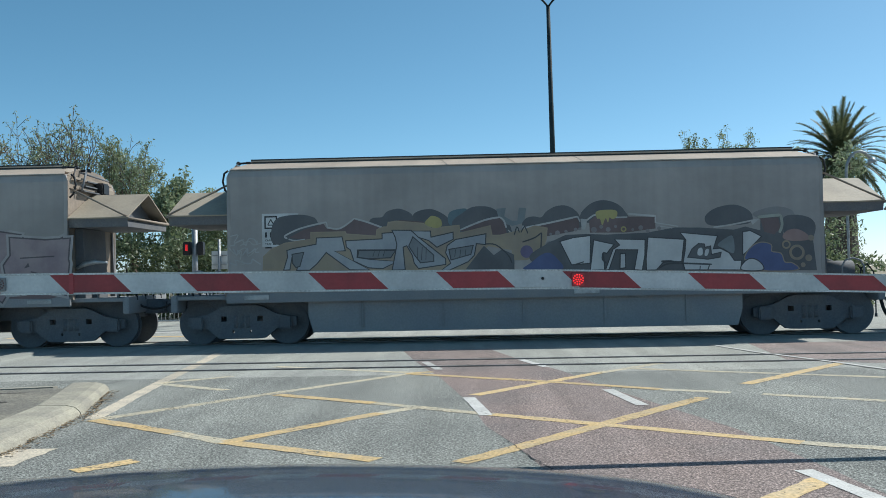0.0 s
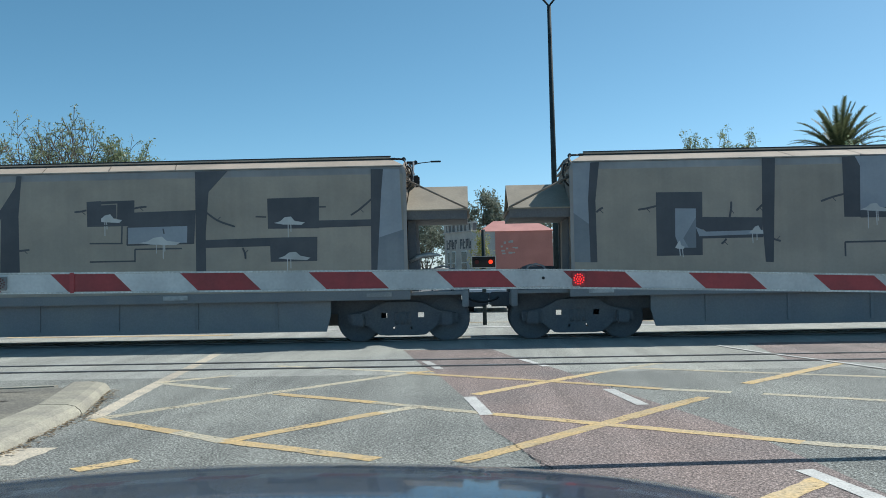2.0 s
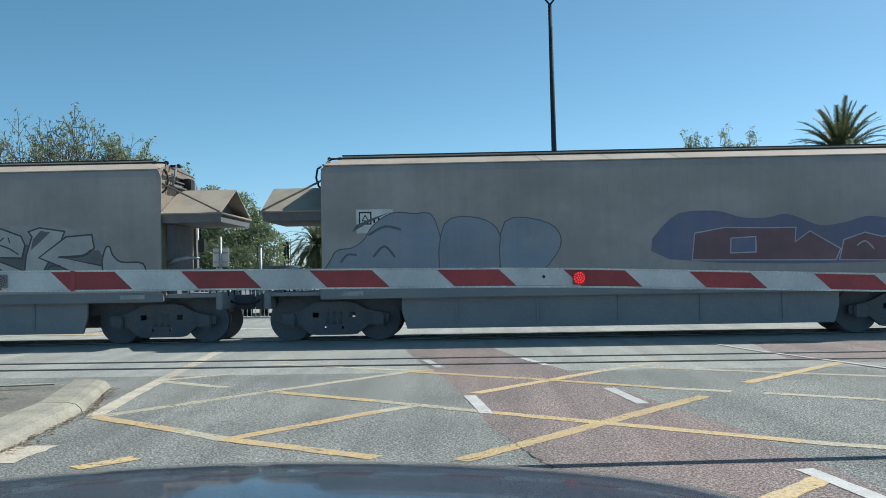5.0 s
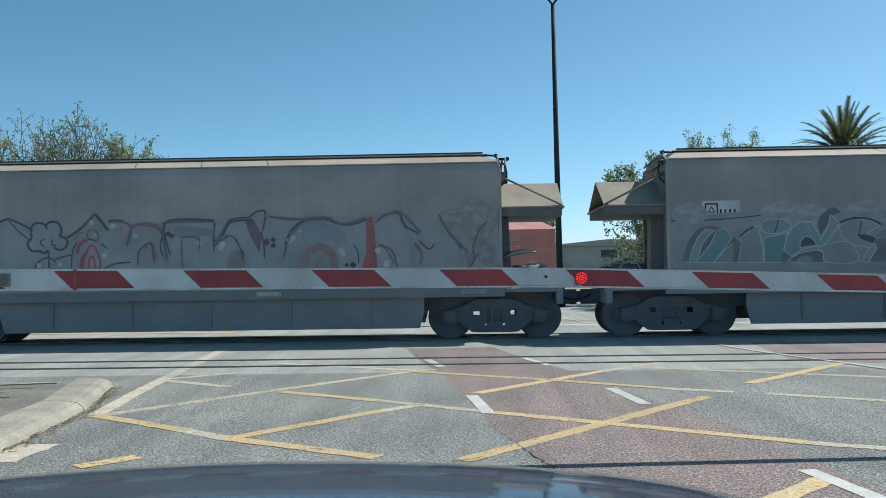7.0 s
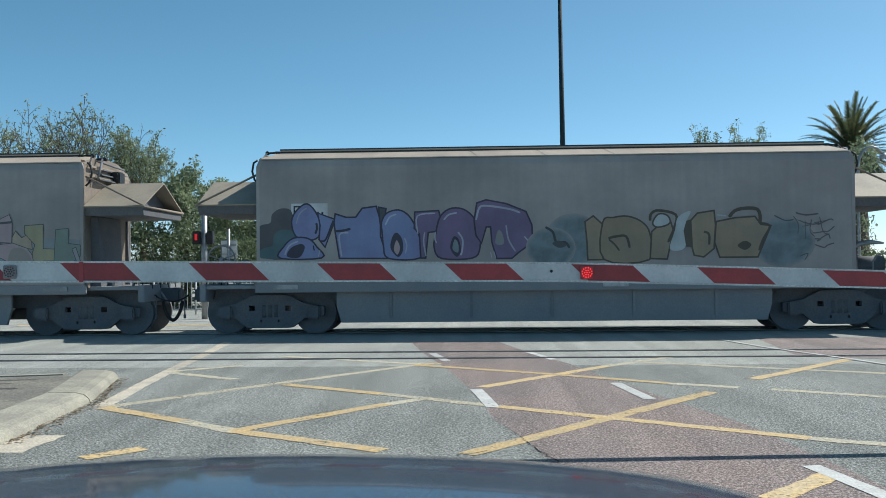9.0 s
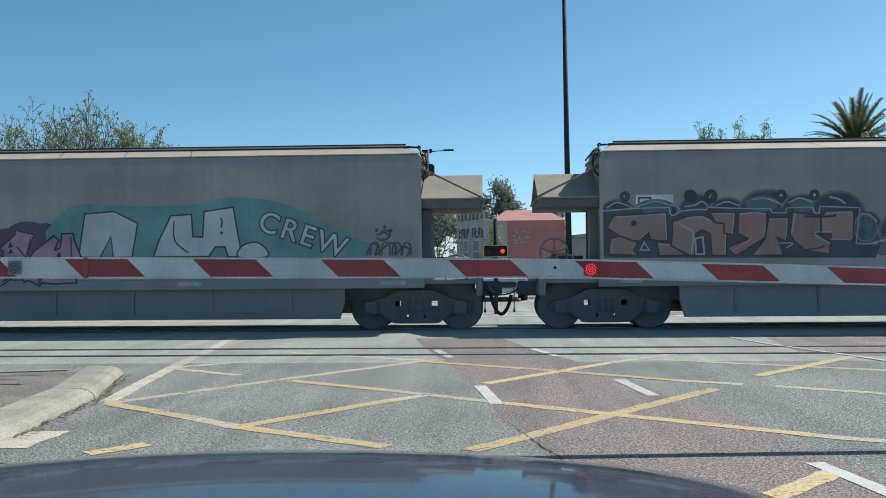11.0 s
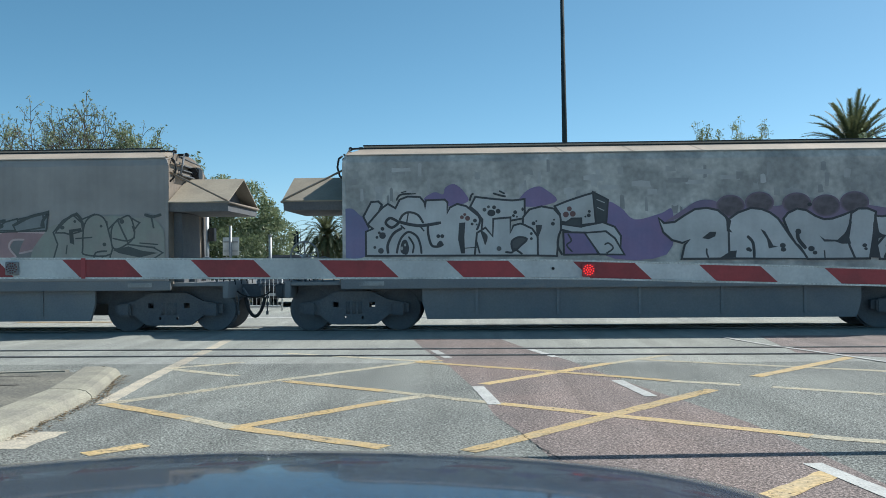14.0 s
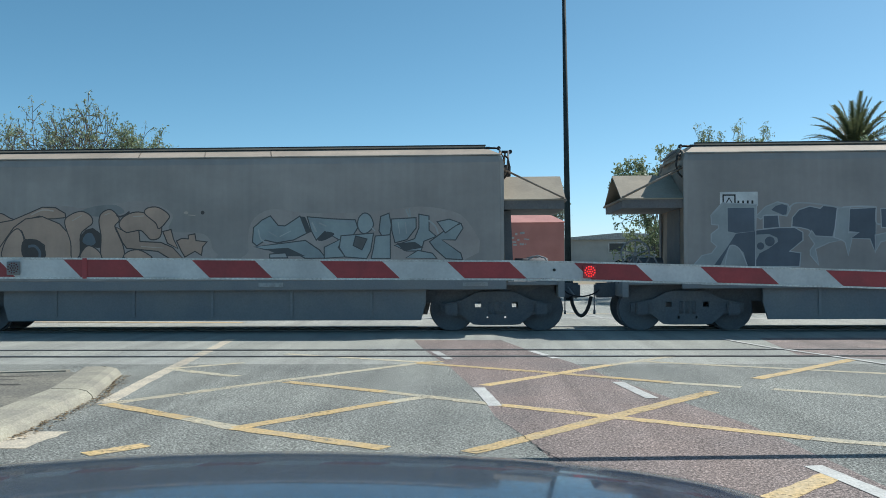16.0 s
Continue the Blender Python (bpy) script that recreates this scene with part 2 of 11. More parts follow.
M_SHOP = mat("weathered_shop_paint", (0.46, 0.43, 0.40), 0.85, col2=(0.35, 0.33, 0.31), scale=1.2, fine=15, fine_amt=0.12)
M_SHOP_SIGN = mat("dark_sign_paint", (0.075, 0.08, 0.095), 0.7, bump=0)
M_PARAPET = mat("parapet_recess_shade", (0.20, 0.20, 0.20), 0.85, col2=(0.16, 0.16, 0.165), scale=1, fine=15, fine_amt=0.1)
M_GLASS = mat("dark_window_glass", (0.03, 0.035, 0.04), 0.12, bump=0)
M_CAR = mat("dark_blue_car_paint", (0.045, 0.085, 0.155), 0.10, col2=(0.04, 0.078, 0.145), scale=6, fine=90, fine_amt=0.05, bump=0.0, spec=0.8)
M_CAR.node_tree.nodes["Principled BSDF"].inputs["Coat Weight"].default_value = 0.6


# ---------------------------------------------------------------- mesh helpers
def box(bm, x0, x1, y0, y1, z0, z1, bevel=0.0, mi=0):
    made = bmesh.ops.create_cube(bm, size=1, matrix=Matrix.Translation(((x0 + x1) / 2, (y0 + y1) / 2, (z0 + z1) / 2)) @ Matrix.Diagonal((x1 - x0, y1 - y0, z1 - z0, 1)))
    faces = {f for v in made["verts"] for f in v.link_faces}
    for f in faces:
        f.material_index = mi
    if bevel:
        bmesh.ops.bevel(bm, geom=list({e for f in faces for e in f.edges}), offset=bevel, segments=2, affect="EDGES")
    return bm


def rod(bm, p, q, r0, r1=None, n=10, mi=0):
    p, q = Vector(p), Vector(q)
    d = q - p
    m = Matrix.Translation((p + q) / 2) @ d.to_track_quat("Z", "Y").to_matrix().to_4x4()
    made = bmesh.ops.create_cone(bm, cap_ends=True, segments=n, radius1=r0, radius2=r0 if r1 is None else r1, depth=d.length, matrix=m)
    for f in {f for v in made["verts"] for f in v.link_faces}:
        f.material_index, f.smooth = mi, len(f.verts) == 4
    return bm


def tube(bm, pts, r, n=8, mi=0):
    """A bent round bar through the points."""
    pts = [Vector(p) for p in pts]
    rings = []
    for i, p in enumerate(pts):
        d = (pts[min(i + 1, len(pts) - 1)] - pts[max(i - 1, 0)]).normalized()
        a = d.orthogonal().normalized() if not rings else (prev - d * prev.dot(d)).normalized()
        prev = a
        b = d.cross(a)
        rr = r[i] if isinstance(r, (list, tuple)) else r
        rings.append([bm.verts.new(p + (a * math.cos(t) + b * math.sin(t)) * rr) for t in [2 * math.pi * k / n for k in range(n)]])
    for r0, r1 in zip(rings, rings[1:]):
        for k in range(n):
            f = bm.faces.new((r0[k], r0[(k + 1) % n], r1[(k + 1) % n], r1[k]))
            f.smooth, f.material_index = True, mi
    for ring in (rings[0][::-1], rings[-1]):
        bm.faces.new(ring).material_index = mi
    return bm


def prism(bm, poly, a, b, axis="x", mi=0):
    """A polygon, given in the two other axes, drawn out from a to b along an axis."""
    def at(u, v, w):
        return {"x": (w, u, v), "y": (u, w, v), "z": (u, v, w)}[axis]
    lo = [bm.verts.new(at(u, v, a)) for u, v in poly]
    hi = [bm.verts.new(at(u, v, b)) for u, v in poly]
    fs = [bm.faces.new(lo[::-1]), bm.faces.new(hi)]
    for i in range(len(poly)):
        j = (i + 1) % len(poly)
        fs.append(bm.faces.new((lo[i], lo[j], hi[j], hi[i])))
    for f in fs:
        f.material_index = mi
    bmesh.ops.recalc_face_normals(bm, faces=fs)
    return bm


def mesh(name, bm, *mats):
    me = bpy.data.meshes.new(name)
    bm.to_mesh(me)
    bm.free()
    for m in mats:
        me.materials.append(m)
    return me


def thing(name, bm, material, label, category, group="", kind="", at=None):
    mats = material if isinstance(material, tuple) else (material,)
    ob = new(name, mesh(name, bm, *mats) if bm else None)
    if at is not None:
        ob.matrix_world = at
    return tagged(ob, label, category, group, kind)


def part(name, bm, material, parent, label="", at=None):
    mats = material if isinstance(material, tuple) else (material,)
    ob = new(name, bm if isinstance(bm, bpy.types.Mesh) else mesh(name, bm, *mats))
    ob.parent = parent
    if at is not None:
        ob.matrix_basis = at
    if label:
        ob["label"] = label
    return ob


def B():
    return bmesh.new()


# ---------------------------------------------------------------- ground and road
def sheet(name, pts, z, material, label, category, kind="structure"):
    bm = B()
    bm.faces.new([bm.verts.new((x, y, z)) for x, y in pts])
    bmesh.ops.recalc_face_normals(bm, faces=bm.faces[:])
    if bm.faces[:][0].normal.z < 0:
        bmesh.ops.reverse_faces(bm, faces=bm.faces[:])
    return thing(name, bm, material, label, category, kind=kind)


def build_ground():
    bm = B()
    bmesh.ops.create_grid(bm, x_segments=2, y_segments=2, size=2500)
    thing("ground", bm, M_GROUND, "dry sandy ground with sparse grass reaching the horizon", "ground", kind="structure").location.z = -0.012
    sheet("road", [(-40, -30), (40, -30), (40, 13.1), (-40, 13.1)], 0.0, M_ASPHALT, "weathered grey asphalt road before the crossing", "road")
    sheet("crossing_pavement", [(-40, 13.1), (40, 13.1), (40, 62), (-40, 62)], 0.0, M_ASPHALT_PALE, "pale worn asphalt across and beyond the tracks", "road")


def strip(bm, p, q, w, z, rag=0.0):
    """A painted line from p to q, cut into short lengths with slightly ragged edges."""
    p, q = Vector(p), Vector(q)
    d = q - p
    n = max(2, int(d.length / 0.12))
    side = Vector((-d.y, d.x)).normalized() * w / 2
    rows = []
    for i in range(n + 1):
        c = p + d * i / n
        rows.append([bm.verts.new((*(c + side * (1 + random.uniform(-rag, rag))), z)), bm.verts.new((*(c - side * (1 + random.uniform(-rag, rag))), z))])
    for a, b in zip(rows, rows[1:]):
        bm.faces.new((a[0], a[1], b[1], b[0]))


def build_markings():
    # red lane between two dashed lines
    bm = B()
    left = [(0.62, 4.0), (0.53, 6.6), (0.36, 7.6), (0.12, 8.6), (-0.05, 10.2), (-0.44, 12.6), (-0.95, 15.1), (-1.3, 17.2)]
    right = [(2.75, 4.0), (2.55, 6.5), (2.38, 8.2), (1.99, 9.9), (1.65, 11.4), (1.30, 13.3), (0.75, 15.3), (0.35, 17.2)]
    vs = [(bm.verts.new((*a, 0.0012)), bm.verts.new((*b, 0.0012))) for a, b in zip(left, right)]
    for a, b in zip(vs, vs[1:]):
        bm.faces.new((a[0], a[1], b[1], b[0]))
    thing("red_lane", bm, M_RED, "dull red asphalt lane surface between dashed lines", "lane surface", kind="structure")
    sheet("red_footway", [(4.9, 14.2), (12, 10.5), (14, 13.0), (14, 17.6), (5.3, 17.6)], 0.0012, M_RED, "dull red asphalt footway at the crossing", "footway")
    yellow = [((-2.19, 7.97), (-0.98, 9.50)), ((-0.11, 6.96), (2.59, 10.29)), ((-0.95, 13.2), (-0.6, 13.45)),
              ((0.02, 10.78), (1.80, 12.95)), ((3.40, 11.42), (5.51, 13.69)), ((-2.19, 7.97), (-0.77, 7.11)), ((0.19, 9.30), (2.70, 7.57)),
              ((-2.42, 11.12), (-1.13, 10.26)), ((-0.92, 13.22), (0.93, 12.03)), ((-3.95, 9.34), (-2.81, 8.48)), ((-3.05, 6.84), (-2.71, 7.21)), ((1.60, 5.45), (2.39, 6.28)),
              ((0.93, 12.03), (2.27, 11.05))]
    worn = [((-0.98, 9.50), (-0.60, 9.90)), ((-3.95, 9.34), (-2.51, 11.24)), ((-2.51, 11.24), (-0.92, 13.22)), ((1.80, 12.95), (2.92, 14.13)),
            ((2.27, 11.05), (3.00, 10.66)), ((2.21, 13.50), (5.33, 11.88)), ((3.31, 10.49), (4.40, 9.82)), ((-4.36, 12.55), (-3.52, 13.30)), ((-4.36, 12.47), (-3.19, 11.65)),
            ((-2.81, 8.48), (-2.19, 7.97)), ((-1.13, 10.26), (0.19, 9.30)), ((2.70, 7.57), (4.2, 6.75)), ((-3.2, 14.6), (-0.8, 13.3))]
    for group, material, label, w, rag in ((yellow, M_YELLOW, "faded yellow painted box junction line on the asphalt", 0.17, 0.12), (worn, M_YELLOW_WORN, "worn and dusty yellow box junction line", 0.165, 0.20)):
        for i, (p, q) in enumerate(group):
            bm = B()
            strip(bm, p, q, w, (0.0037 if material is M_YELLOW else 0.0023) + 0.0001 * i, rag)
            thing("box_junction_line", bm, material, label, "road marking", group="box junction lines", kind="structure")
    edge = [(-3.83, 7.9), (-3.99, 9.42), (-4.20, 11.0), (-4.39, 12.67), (-4.62, 15.0), (-4.9, 17.5)]
    for p, q in zip(edge[1:], edge[2:]):
        bm = B()
        strip(bm, p, q, 0.185, 0.0020, 0.12)
        thing("edge_line", bm, M_CREAM_LINE, "dusty cream painted edge line beside the kerb", "road marking", group="edge line lengths", kind="structure")
    bm = B()
    strip(bm, (-3.80, 7.05), (-3.80, 7.78), 0.34, 0.0036, 0.15)
    thing("edge_line", bm, M_CREAM_LINE, "broken dusty cream paint patch by the kerb", "road marking", group="edge line lengths", kind="structure")
    for p, q, w in (((-0.05, 10.6), (0.13, 9.24), 0.14), ((1.64, 11.1), (1.81, 9.77), 0.14), ((-0.78, 14.95), (-0.50, 13.7), 0.13), ((0.81, 15.05), (1.12, 13.85), 0.12), ((2.34, 6.55), (2.58, 5.2), 0.14)):
        bm = B()
        strip(bm, p, q, w, 0.0054, 0.05)
        thing("lane_dash", bm, M_WHITE_LINE, "white painted lane dash on the asphalt", "road marking", group="lane dashes", kind="structure")
    bm = B()
    for p, q in zip([(4.54, 17.3), (4.85, 15.7), (5.45, 13.8), (5.75, 12.7)], [(4.85, 15.7), (5.45, 13.8), (5.75, 12.7), (6.1, 11.8)]):
        strip(bm, p, q, 0.10, 0.010, 0.1)
    thing("footway_line", bm, M_WHITE_LINE, "thin white line along the red footway", "road marking", kind="structure")
    # lines on the far side of the tracks
    for p, q, w, mt in (((-9, 24.5), (9, 23.6), 0.35, M_WHITE_LINE), ((-4, 27), (6, 25.5), 0.15, M_YELLOW), ((-12, 23), (-6, 22.5), 0.3, M_YELLOW), ((3.2, 24), (1.5, 34), 0.12, M_WHITE_LINE), ((-2.2, 24), (-2.8, 34), 0.12, M_WHITE_LINE)):
        bm = B()
        strip(bm, p, q, w, 0.007, 0.05)
        thing("far_line", bm, mt, "painted road line beyond the tracks", "road marking", group="far road lines", kind="structure")
    # a long crack along the edge of the red lane
    bm = B()
    x, y, pts = 0.60, 6.55, []
    while y < 8.6:
        pts.append((x, y))
        y += random.uniform(0.04, 0.11)
        x = 0.56 - (y - 6.7) * 0.24 + random.uniform(-0.022, 0.022)
    for i, (p, q) in enumerate(zip(pts, pts[1:])):
        strip(bm, p, q, 0.014 * max(0.25, 1 - i / 26) * random.uniform(0.5, 1.2), 0.0062)
    for p, q in (((-0.18, 6.93), (-0.04, 7.00)), ((-0.04, 7.00), (0.05, 7.09)), ((0.42, 7.25), (0.52, 7.32))):
        strip(bm, p, q, 0.008, 0.0065)
    thing("crack", bm, M_CRACK, "dark crack running through the asphalt", "crack", kind="structure")


TRACK_NEAR = (14.17, 15.24)
TRACK_FAR = (19.65, 20.72)


def build_rails():
    for ys, grp in ((TRACK_NEAR, "rails of the empty track"), (TRACK_FAR, "rails under the train")):
        for y in ys:
            bm = B()
            box(bm, -150, 150, y - 0.032, y + 0.032, -0.10, 0.014)
            rail = thing("rail", bm, M_RAIL, "steel rail set flush in the road", "rail", group=grp, kind="structure")
            # dark strips stand in for the shaded flangeways, which are not cut open
            for s in (-1, 1):
                bm = B()
                box(bm, -150, 150, min(y + s * 0.034, y + s * 0.095), max(y + s * 0.034, y + s * 0.095), -0.05, 0.006)
                part("flangeway", bm, M_GROOVE, rail)


def kerb_path(u):
    """The kerb's outer foot, from before the car's nose to the island's rounded tip."""
    y = 5.5 + 6.3 * u
    x = -3.90
    for y0, y1, x0, x1 in ((5.5, 7.5, -3.9, -3.97), (7.5, 9.7, -3.97, -4.22), (9.7, 11.9, -4.22, -4.80), (11.9, 12.6, -4.80, -5.02)):
        if y0 <= y <= y1:
            k = (y - y0) / (y1 - y0)
            x = x0 + (x1 - x0) * k
    return Vector((x, y))


def build_island():
    prof = [(0.0, 0.0), (0.02, 0.05), (0.07, 0.095), (0.16, 0.118), (0.44, 0.13), (0.47, 0.12), (0.47, -0.02), (0.0, -0.02)]
    kerb = thing("kerb", None, None, "sunlit cream concrete kerb of a traffic island", "kerb", kind="structure")
    cuts = [0.0, 0.66, 1.0]
    for a, b in zip(cuts, cuts[1:]):
        bm = B()
        rings = []
        last = b == 1.0
        n = 8
        for i in range(n + 1):
            u = a + 0.002 + (b - a - 0.004) * i / n
            p = kerb_path(u)
            t = (kerb_path(min(1, u + 0.04)) - kerb_path(max(0, u - 0.04))).normalized()
            nrm = Vector((-t.y, t.x))
            rings.append([bm.verts.new((*(p + nrm * o), z)) for o, z in prof])
        if last:
            p = kerb_path(1.0)
            t = (kerb_path(1.0) - kerb_path(0.93)).normalized()
            nrm = Vector((-t.y, t.x))
            for k in range(1, 7):
                ang = math.pi / 2 * k / 6
                s, c = math.sin(ang), math.cos(ang)
                rings.append([bm.verts.new((*(p + nrm * (0.235 + (o - 0.235) * c) + t * (0.26 * s)), max(z * (1 - 0.25 * s), -0.02))) for o, z in prof])
        for r0, r1 in zip(rings, rings[1:]):
            for k in range(len(prof)):
                f = bm.faces.new((r0[k], r0[(k + 1) % len(prof)], r1[(k + 1) % len(prof)], r1[k]))
                f.smooth = False
        for ring in (rings[0], rings[-1]):
            bm.faces.new(ring)
        bmesh.ops.recalc_face_normals(bm, faces=bm.faces[:])
        part("kerbstone", bm, M_KERB, kerb)
    pts = [kerb_path(u / 10) + Vector((-0.46, 0)) for u in range(0, 10)] + [Vector((-5.28, 11.26)), Vector((-30, 5.0))]
    bm = B()
    prism(bm, [tuple(p) for p in pts], -0.01, 0.112, "z")
    thing("island_surface", bm, M_PAVE, "cracked brown-grey asphalt on the traffic island", "pavement", kind="structure")
    bm = B()
    prism(bm, [(-30, 5.02), (-5.28, 11.28), (-5.28, 11.40), (-30, 5.14)], -0.01, 0.125, "z")
    thing("edging", bm, M_KERB, "thin pale concrete edging of the island", "edging", kind="structure")
    bm = B()
    for p, q in (((-5.9, 10.75), (-5.35, 10.8)), ((-6.2, 10.4), (-5.5, 10.45)), ((-6.1, 9.95), (-5.2, 10.0)), ((-5.8, 9.4), (-5.1, 9.3))):
        strip(bm, p, q, 0.03, 0.117, 0.6)
    thing("crack", bm, M_CRACK, "dark cracks across the island surface", "crack", kind="structure")
    # leaf litter caught against the kerb
    rng = np.random.default_rng(5)
    bm = B()
    for i in range(420):
        u = rng.uniform(0.30, 0.98)
        p = kerb_path(u) + Vector((abs(rng.normal(0, 0.07)) + 0.01, 0))
        s, a = rng.uniform(0.008, 0.03), rng.uniform(0, 6.28)
        c, d = math.cos(a) * s, math.sin(a) * s
        z = 0.012 + rng.uniform(0, 0.012)
        bm.faces.new([bm.verts.new((p.x + u_, p.y + v_, z + w_)) for u_, v_, w_ in ((c, d, 0), (-d * 0.6, c * 0.6, 0.004), (-c, -d, 0), (d * 0.6, -c * 0.6, 0.004))])
    thing("leaf_litter", bm, M_LITTER, "dry leaf litter and grit along the kerb", "litter", kind="stuff")


build_ground()
build_markings()
build_rails()
build_island()


# ---------------------------------------------------------------- boom gate
def boom_z(x):
    """Height of the boom's middle: level to the joint, then drooping towards the tip."""
    return 1.418 - 0.010 * (x + 2.0) if x < 0.58 else 1.392 - 0.0315 * (x - 0.58) - 0.0005 * (x - 0.58) ** 2


def build_boom():
    Y, HH, D = 0.0, 0.070, 0.030
    boom = thing("boom_gate", None, None, "red and white striped level crossing boom lowered across the road", "boom gate", at=pose(0, 7.30, 0, 0, 0, 3.4))
    def half(x):
        return HH - 0.0015 * max(0, x + 3)
    pitch, slant = 1.02, 0.140
    k = -4
    x = -3.34 + k * pitch
    while x < 6.5:
        for w, mt, nm in ((0.50, M_BOOM_R, "red_stripe"), (pitch - 0.50, M_BOOM_W, "white_stripe")):
            bm = B()
            n = 4
            top = [(x + w * i / n, boom_z(x + w * i / n) + half(x)) for i in range(n + 1)]
            bot = [(x + slant + w * i / n, boom_z(x + slant + w * i / n) - half(x)) for i in range(n + 1)]
            prism(bm, top + bot[::-1], Y - D, Y + D, "y")
            part(nm, bm, mt, boom)
            x += w
    for s in (-1, 1):
        bm = B()
        xs = [-7.6 + i * 0.6 for i in range(25)]
        o = s * 0.008
        prism(bm, [(u, boom_z(u) + s * half(u) + o - 0.007) for u in xs] + [(u, boom_z(u) + s * half(u) + o + 0.007) for u in xs[::-1]], Y - D - 0.004, Y + D + 0.004, "y")
        part("edge_rail", bm, M_ALU, boom)
    bm = B()
    rod(bm, (0.58, Y - D - 0.006, boom_z(0.58) + 0.005), (0.58, Y - D + 0.004, boom_z(0.58) + 0.005), 0.012, n=12)
    part("joint_bolt", bm, M_BLACK, boom)
    bm = B()
    box(bm, -3.19, -3.15, Y - D - 0.006, Y + D + 0.006, boom_z(-3.17) - 0.085, boom_z(-3.17) + 0.085, 0.003)
    part("joint_plate", bm, M_BOOM_R, boom)
    bm = B()
    box(bm, -7.75, -7.45, -0.16, 0.16, -0.05, 1.70, 0.02)
    part("mast", bm, M_GALV, boom)
    for lx, led in ((0.865, M_LED), (-3.73, M_LENS_OFF)):
        bm = B()
        z = boom_z(lx)
        box(bm, lx - 0.052, lx + 0.052, Y - D - 0.018, Y - D - 0.001, z - 0.055, z + 0.052, 0.004)
        lamp = part("boom_lamp", bm, M_BOOM_R if led is M_LED else M_UNDER, boom, "square warning lamp with a round cluster of small red LEDs")
        for r, n in ((0.0, 1), (0.0195, 6), (0.039, 12)):
            for i in range(n):
                a = 2 * math.pi * (i + 0.5 * (r > 0.03)) / n
                bm = B()
                bmesh.ops.create_icosphere(bm, subdivisions=1, radius=0.0062, matrix=Matrix.Translation((lx + r * math.cos(a), Y - D - 0.022, z + r * math.sin(a))))
                part("led", bm, led, lamp)


build_boom()


# ---------------------------------------------------------------- the car's front
def build_car():
    """The car from which the road is seen: bonnet, wings, grille and front wheels before the windscreen."""
    car = thing("car", None, None, "dark blue glossy car whose bonnet mirrors the sky", "car", at=pose(-0.42, 0, 0))
    def top(u, v):
        nose = -0.03 * v - 0.045 * v ** 6
        return 1.076 - 0.046 * u * u - 0.03 * abs(u) ** 7 + nose
    nx, ny = 48, 60
    bm = B()
    grid = [[bm.verts.new((1.03 * (i / nx * 2 - 1), 0.75 + 1.42 * j / ny - 0.10 * (i / nx * 2 - 1) ** 2 * j / ny, top(i / nx * 2 - 1, j / ny))) for i in range(nx + 1)] for j in range(ny + 1)]
    for a, b in zip(grid, grid[1:]):
        for i in range(nx):
            bm.faces.new((a[i], a[i + 1], b[i + 1], b[i])).smooth = True
    bmesh.ops.solidify(bm, geom=bm.faces[:], thickness=0.015)
    part("bonnet", bm, M_CAR, car)
    for s in (-1, 1):
        bm = B()
        prism(bm, [(0.70, 0.25), (0.98, 0.25), (1.02, 0.52), (1.18, 0.68), (1.42, 0.68), (1.58, 0.52), (1.62, 0.25), (2.05, 0.25), (2.12, 0.55), (2.02, 0.88), (0.70, 0.96)], min(s * 0.95, s * 1.04), max(s * 0.95, s * 1.04), "x")
        part("wing", bm, M_CAR, car)
        bm = B()
        rod(bm, (s * 0.66, 1.30, 0.325), (s * 0.88, 1.30, 0.325), 0.325, n=28)
        wheel = part("wheel", bm, M_RUBBER, car)
        bm = B()
        rod(bm, (s * 0.87, 1.30, 0.325), (s * 0.89, 1.30, 0.325), 0.20, n=20)
        part("rim", bm, M_GALV, wheel)
        bm = B()
        box(bm, min(s * 0.50, s * 0.84), max(s * 0.50, s * 0.84), 2.06, 2.16, 0.62, 0.78, 0.03)
        part("headlight", bm, M_SIGN_W, car)
    bm = B()
    box(bm, -0.78, 0.78, 2.02, 2.14, 0.26, 0.60, 0.04)
    part("bumper", bm, M_CAR, car)
    bm = B()
    box(bm, -0.48, 0.48, 2.05, 2.12, 0.62, 0.80, 0.02)
    part("grille", bm, M_BLACK, car)
    bm = B()
    box(bm, -0.78, 0.78, 0.72, 0.82, 0.25, 0.92, 0.02)
    part("firewall", bm, M_BLACK, car)


build_car()

# ---------------------------------------------------------------- grain wagons
HALF = 6.20
AXIS_Y = 20.185


def side_profile():
    return [(-1.24, 1.02), (-1.30, 1.12), (-1.305, 3.555), (-1.255, 3.70), (-1.20, 3.72)]


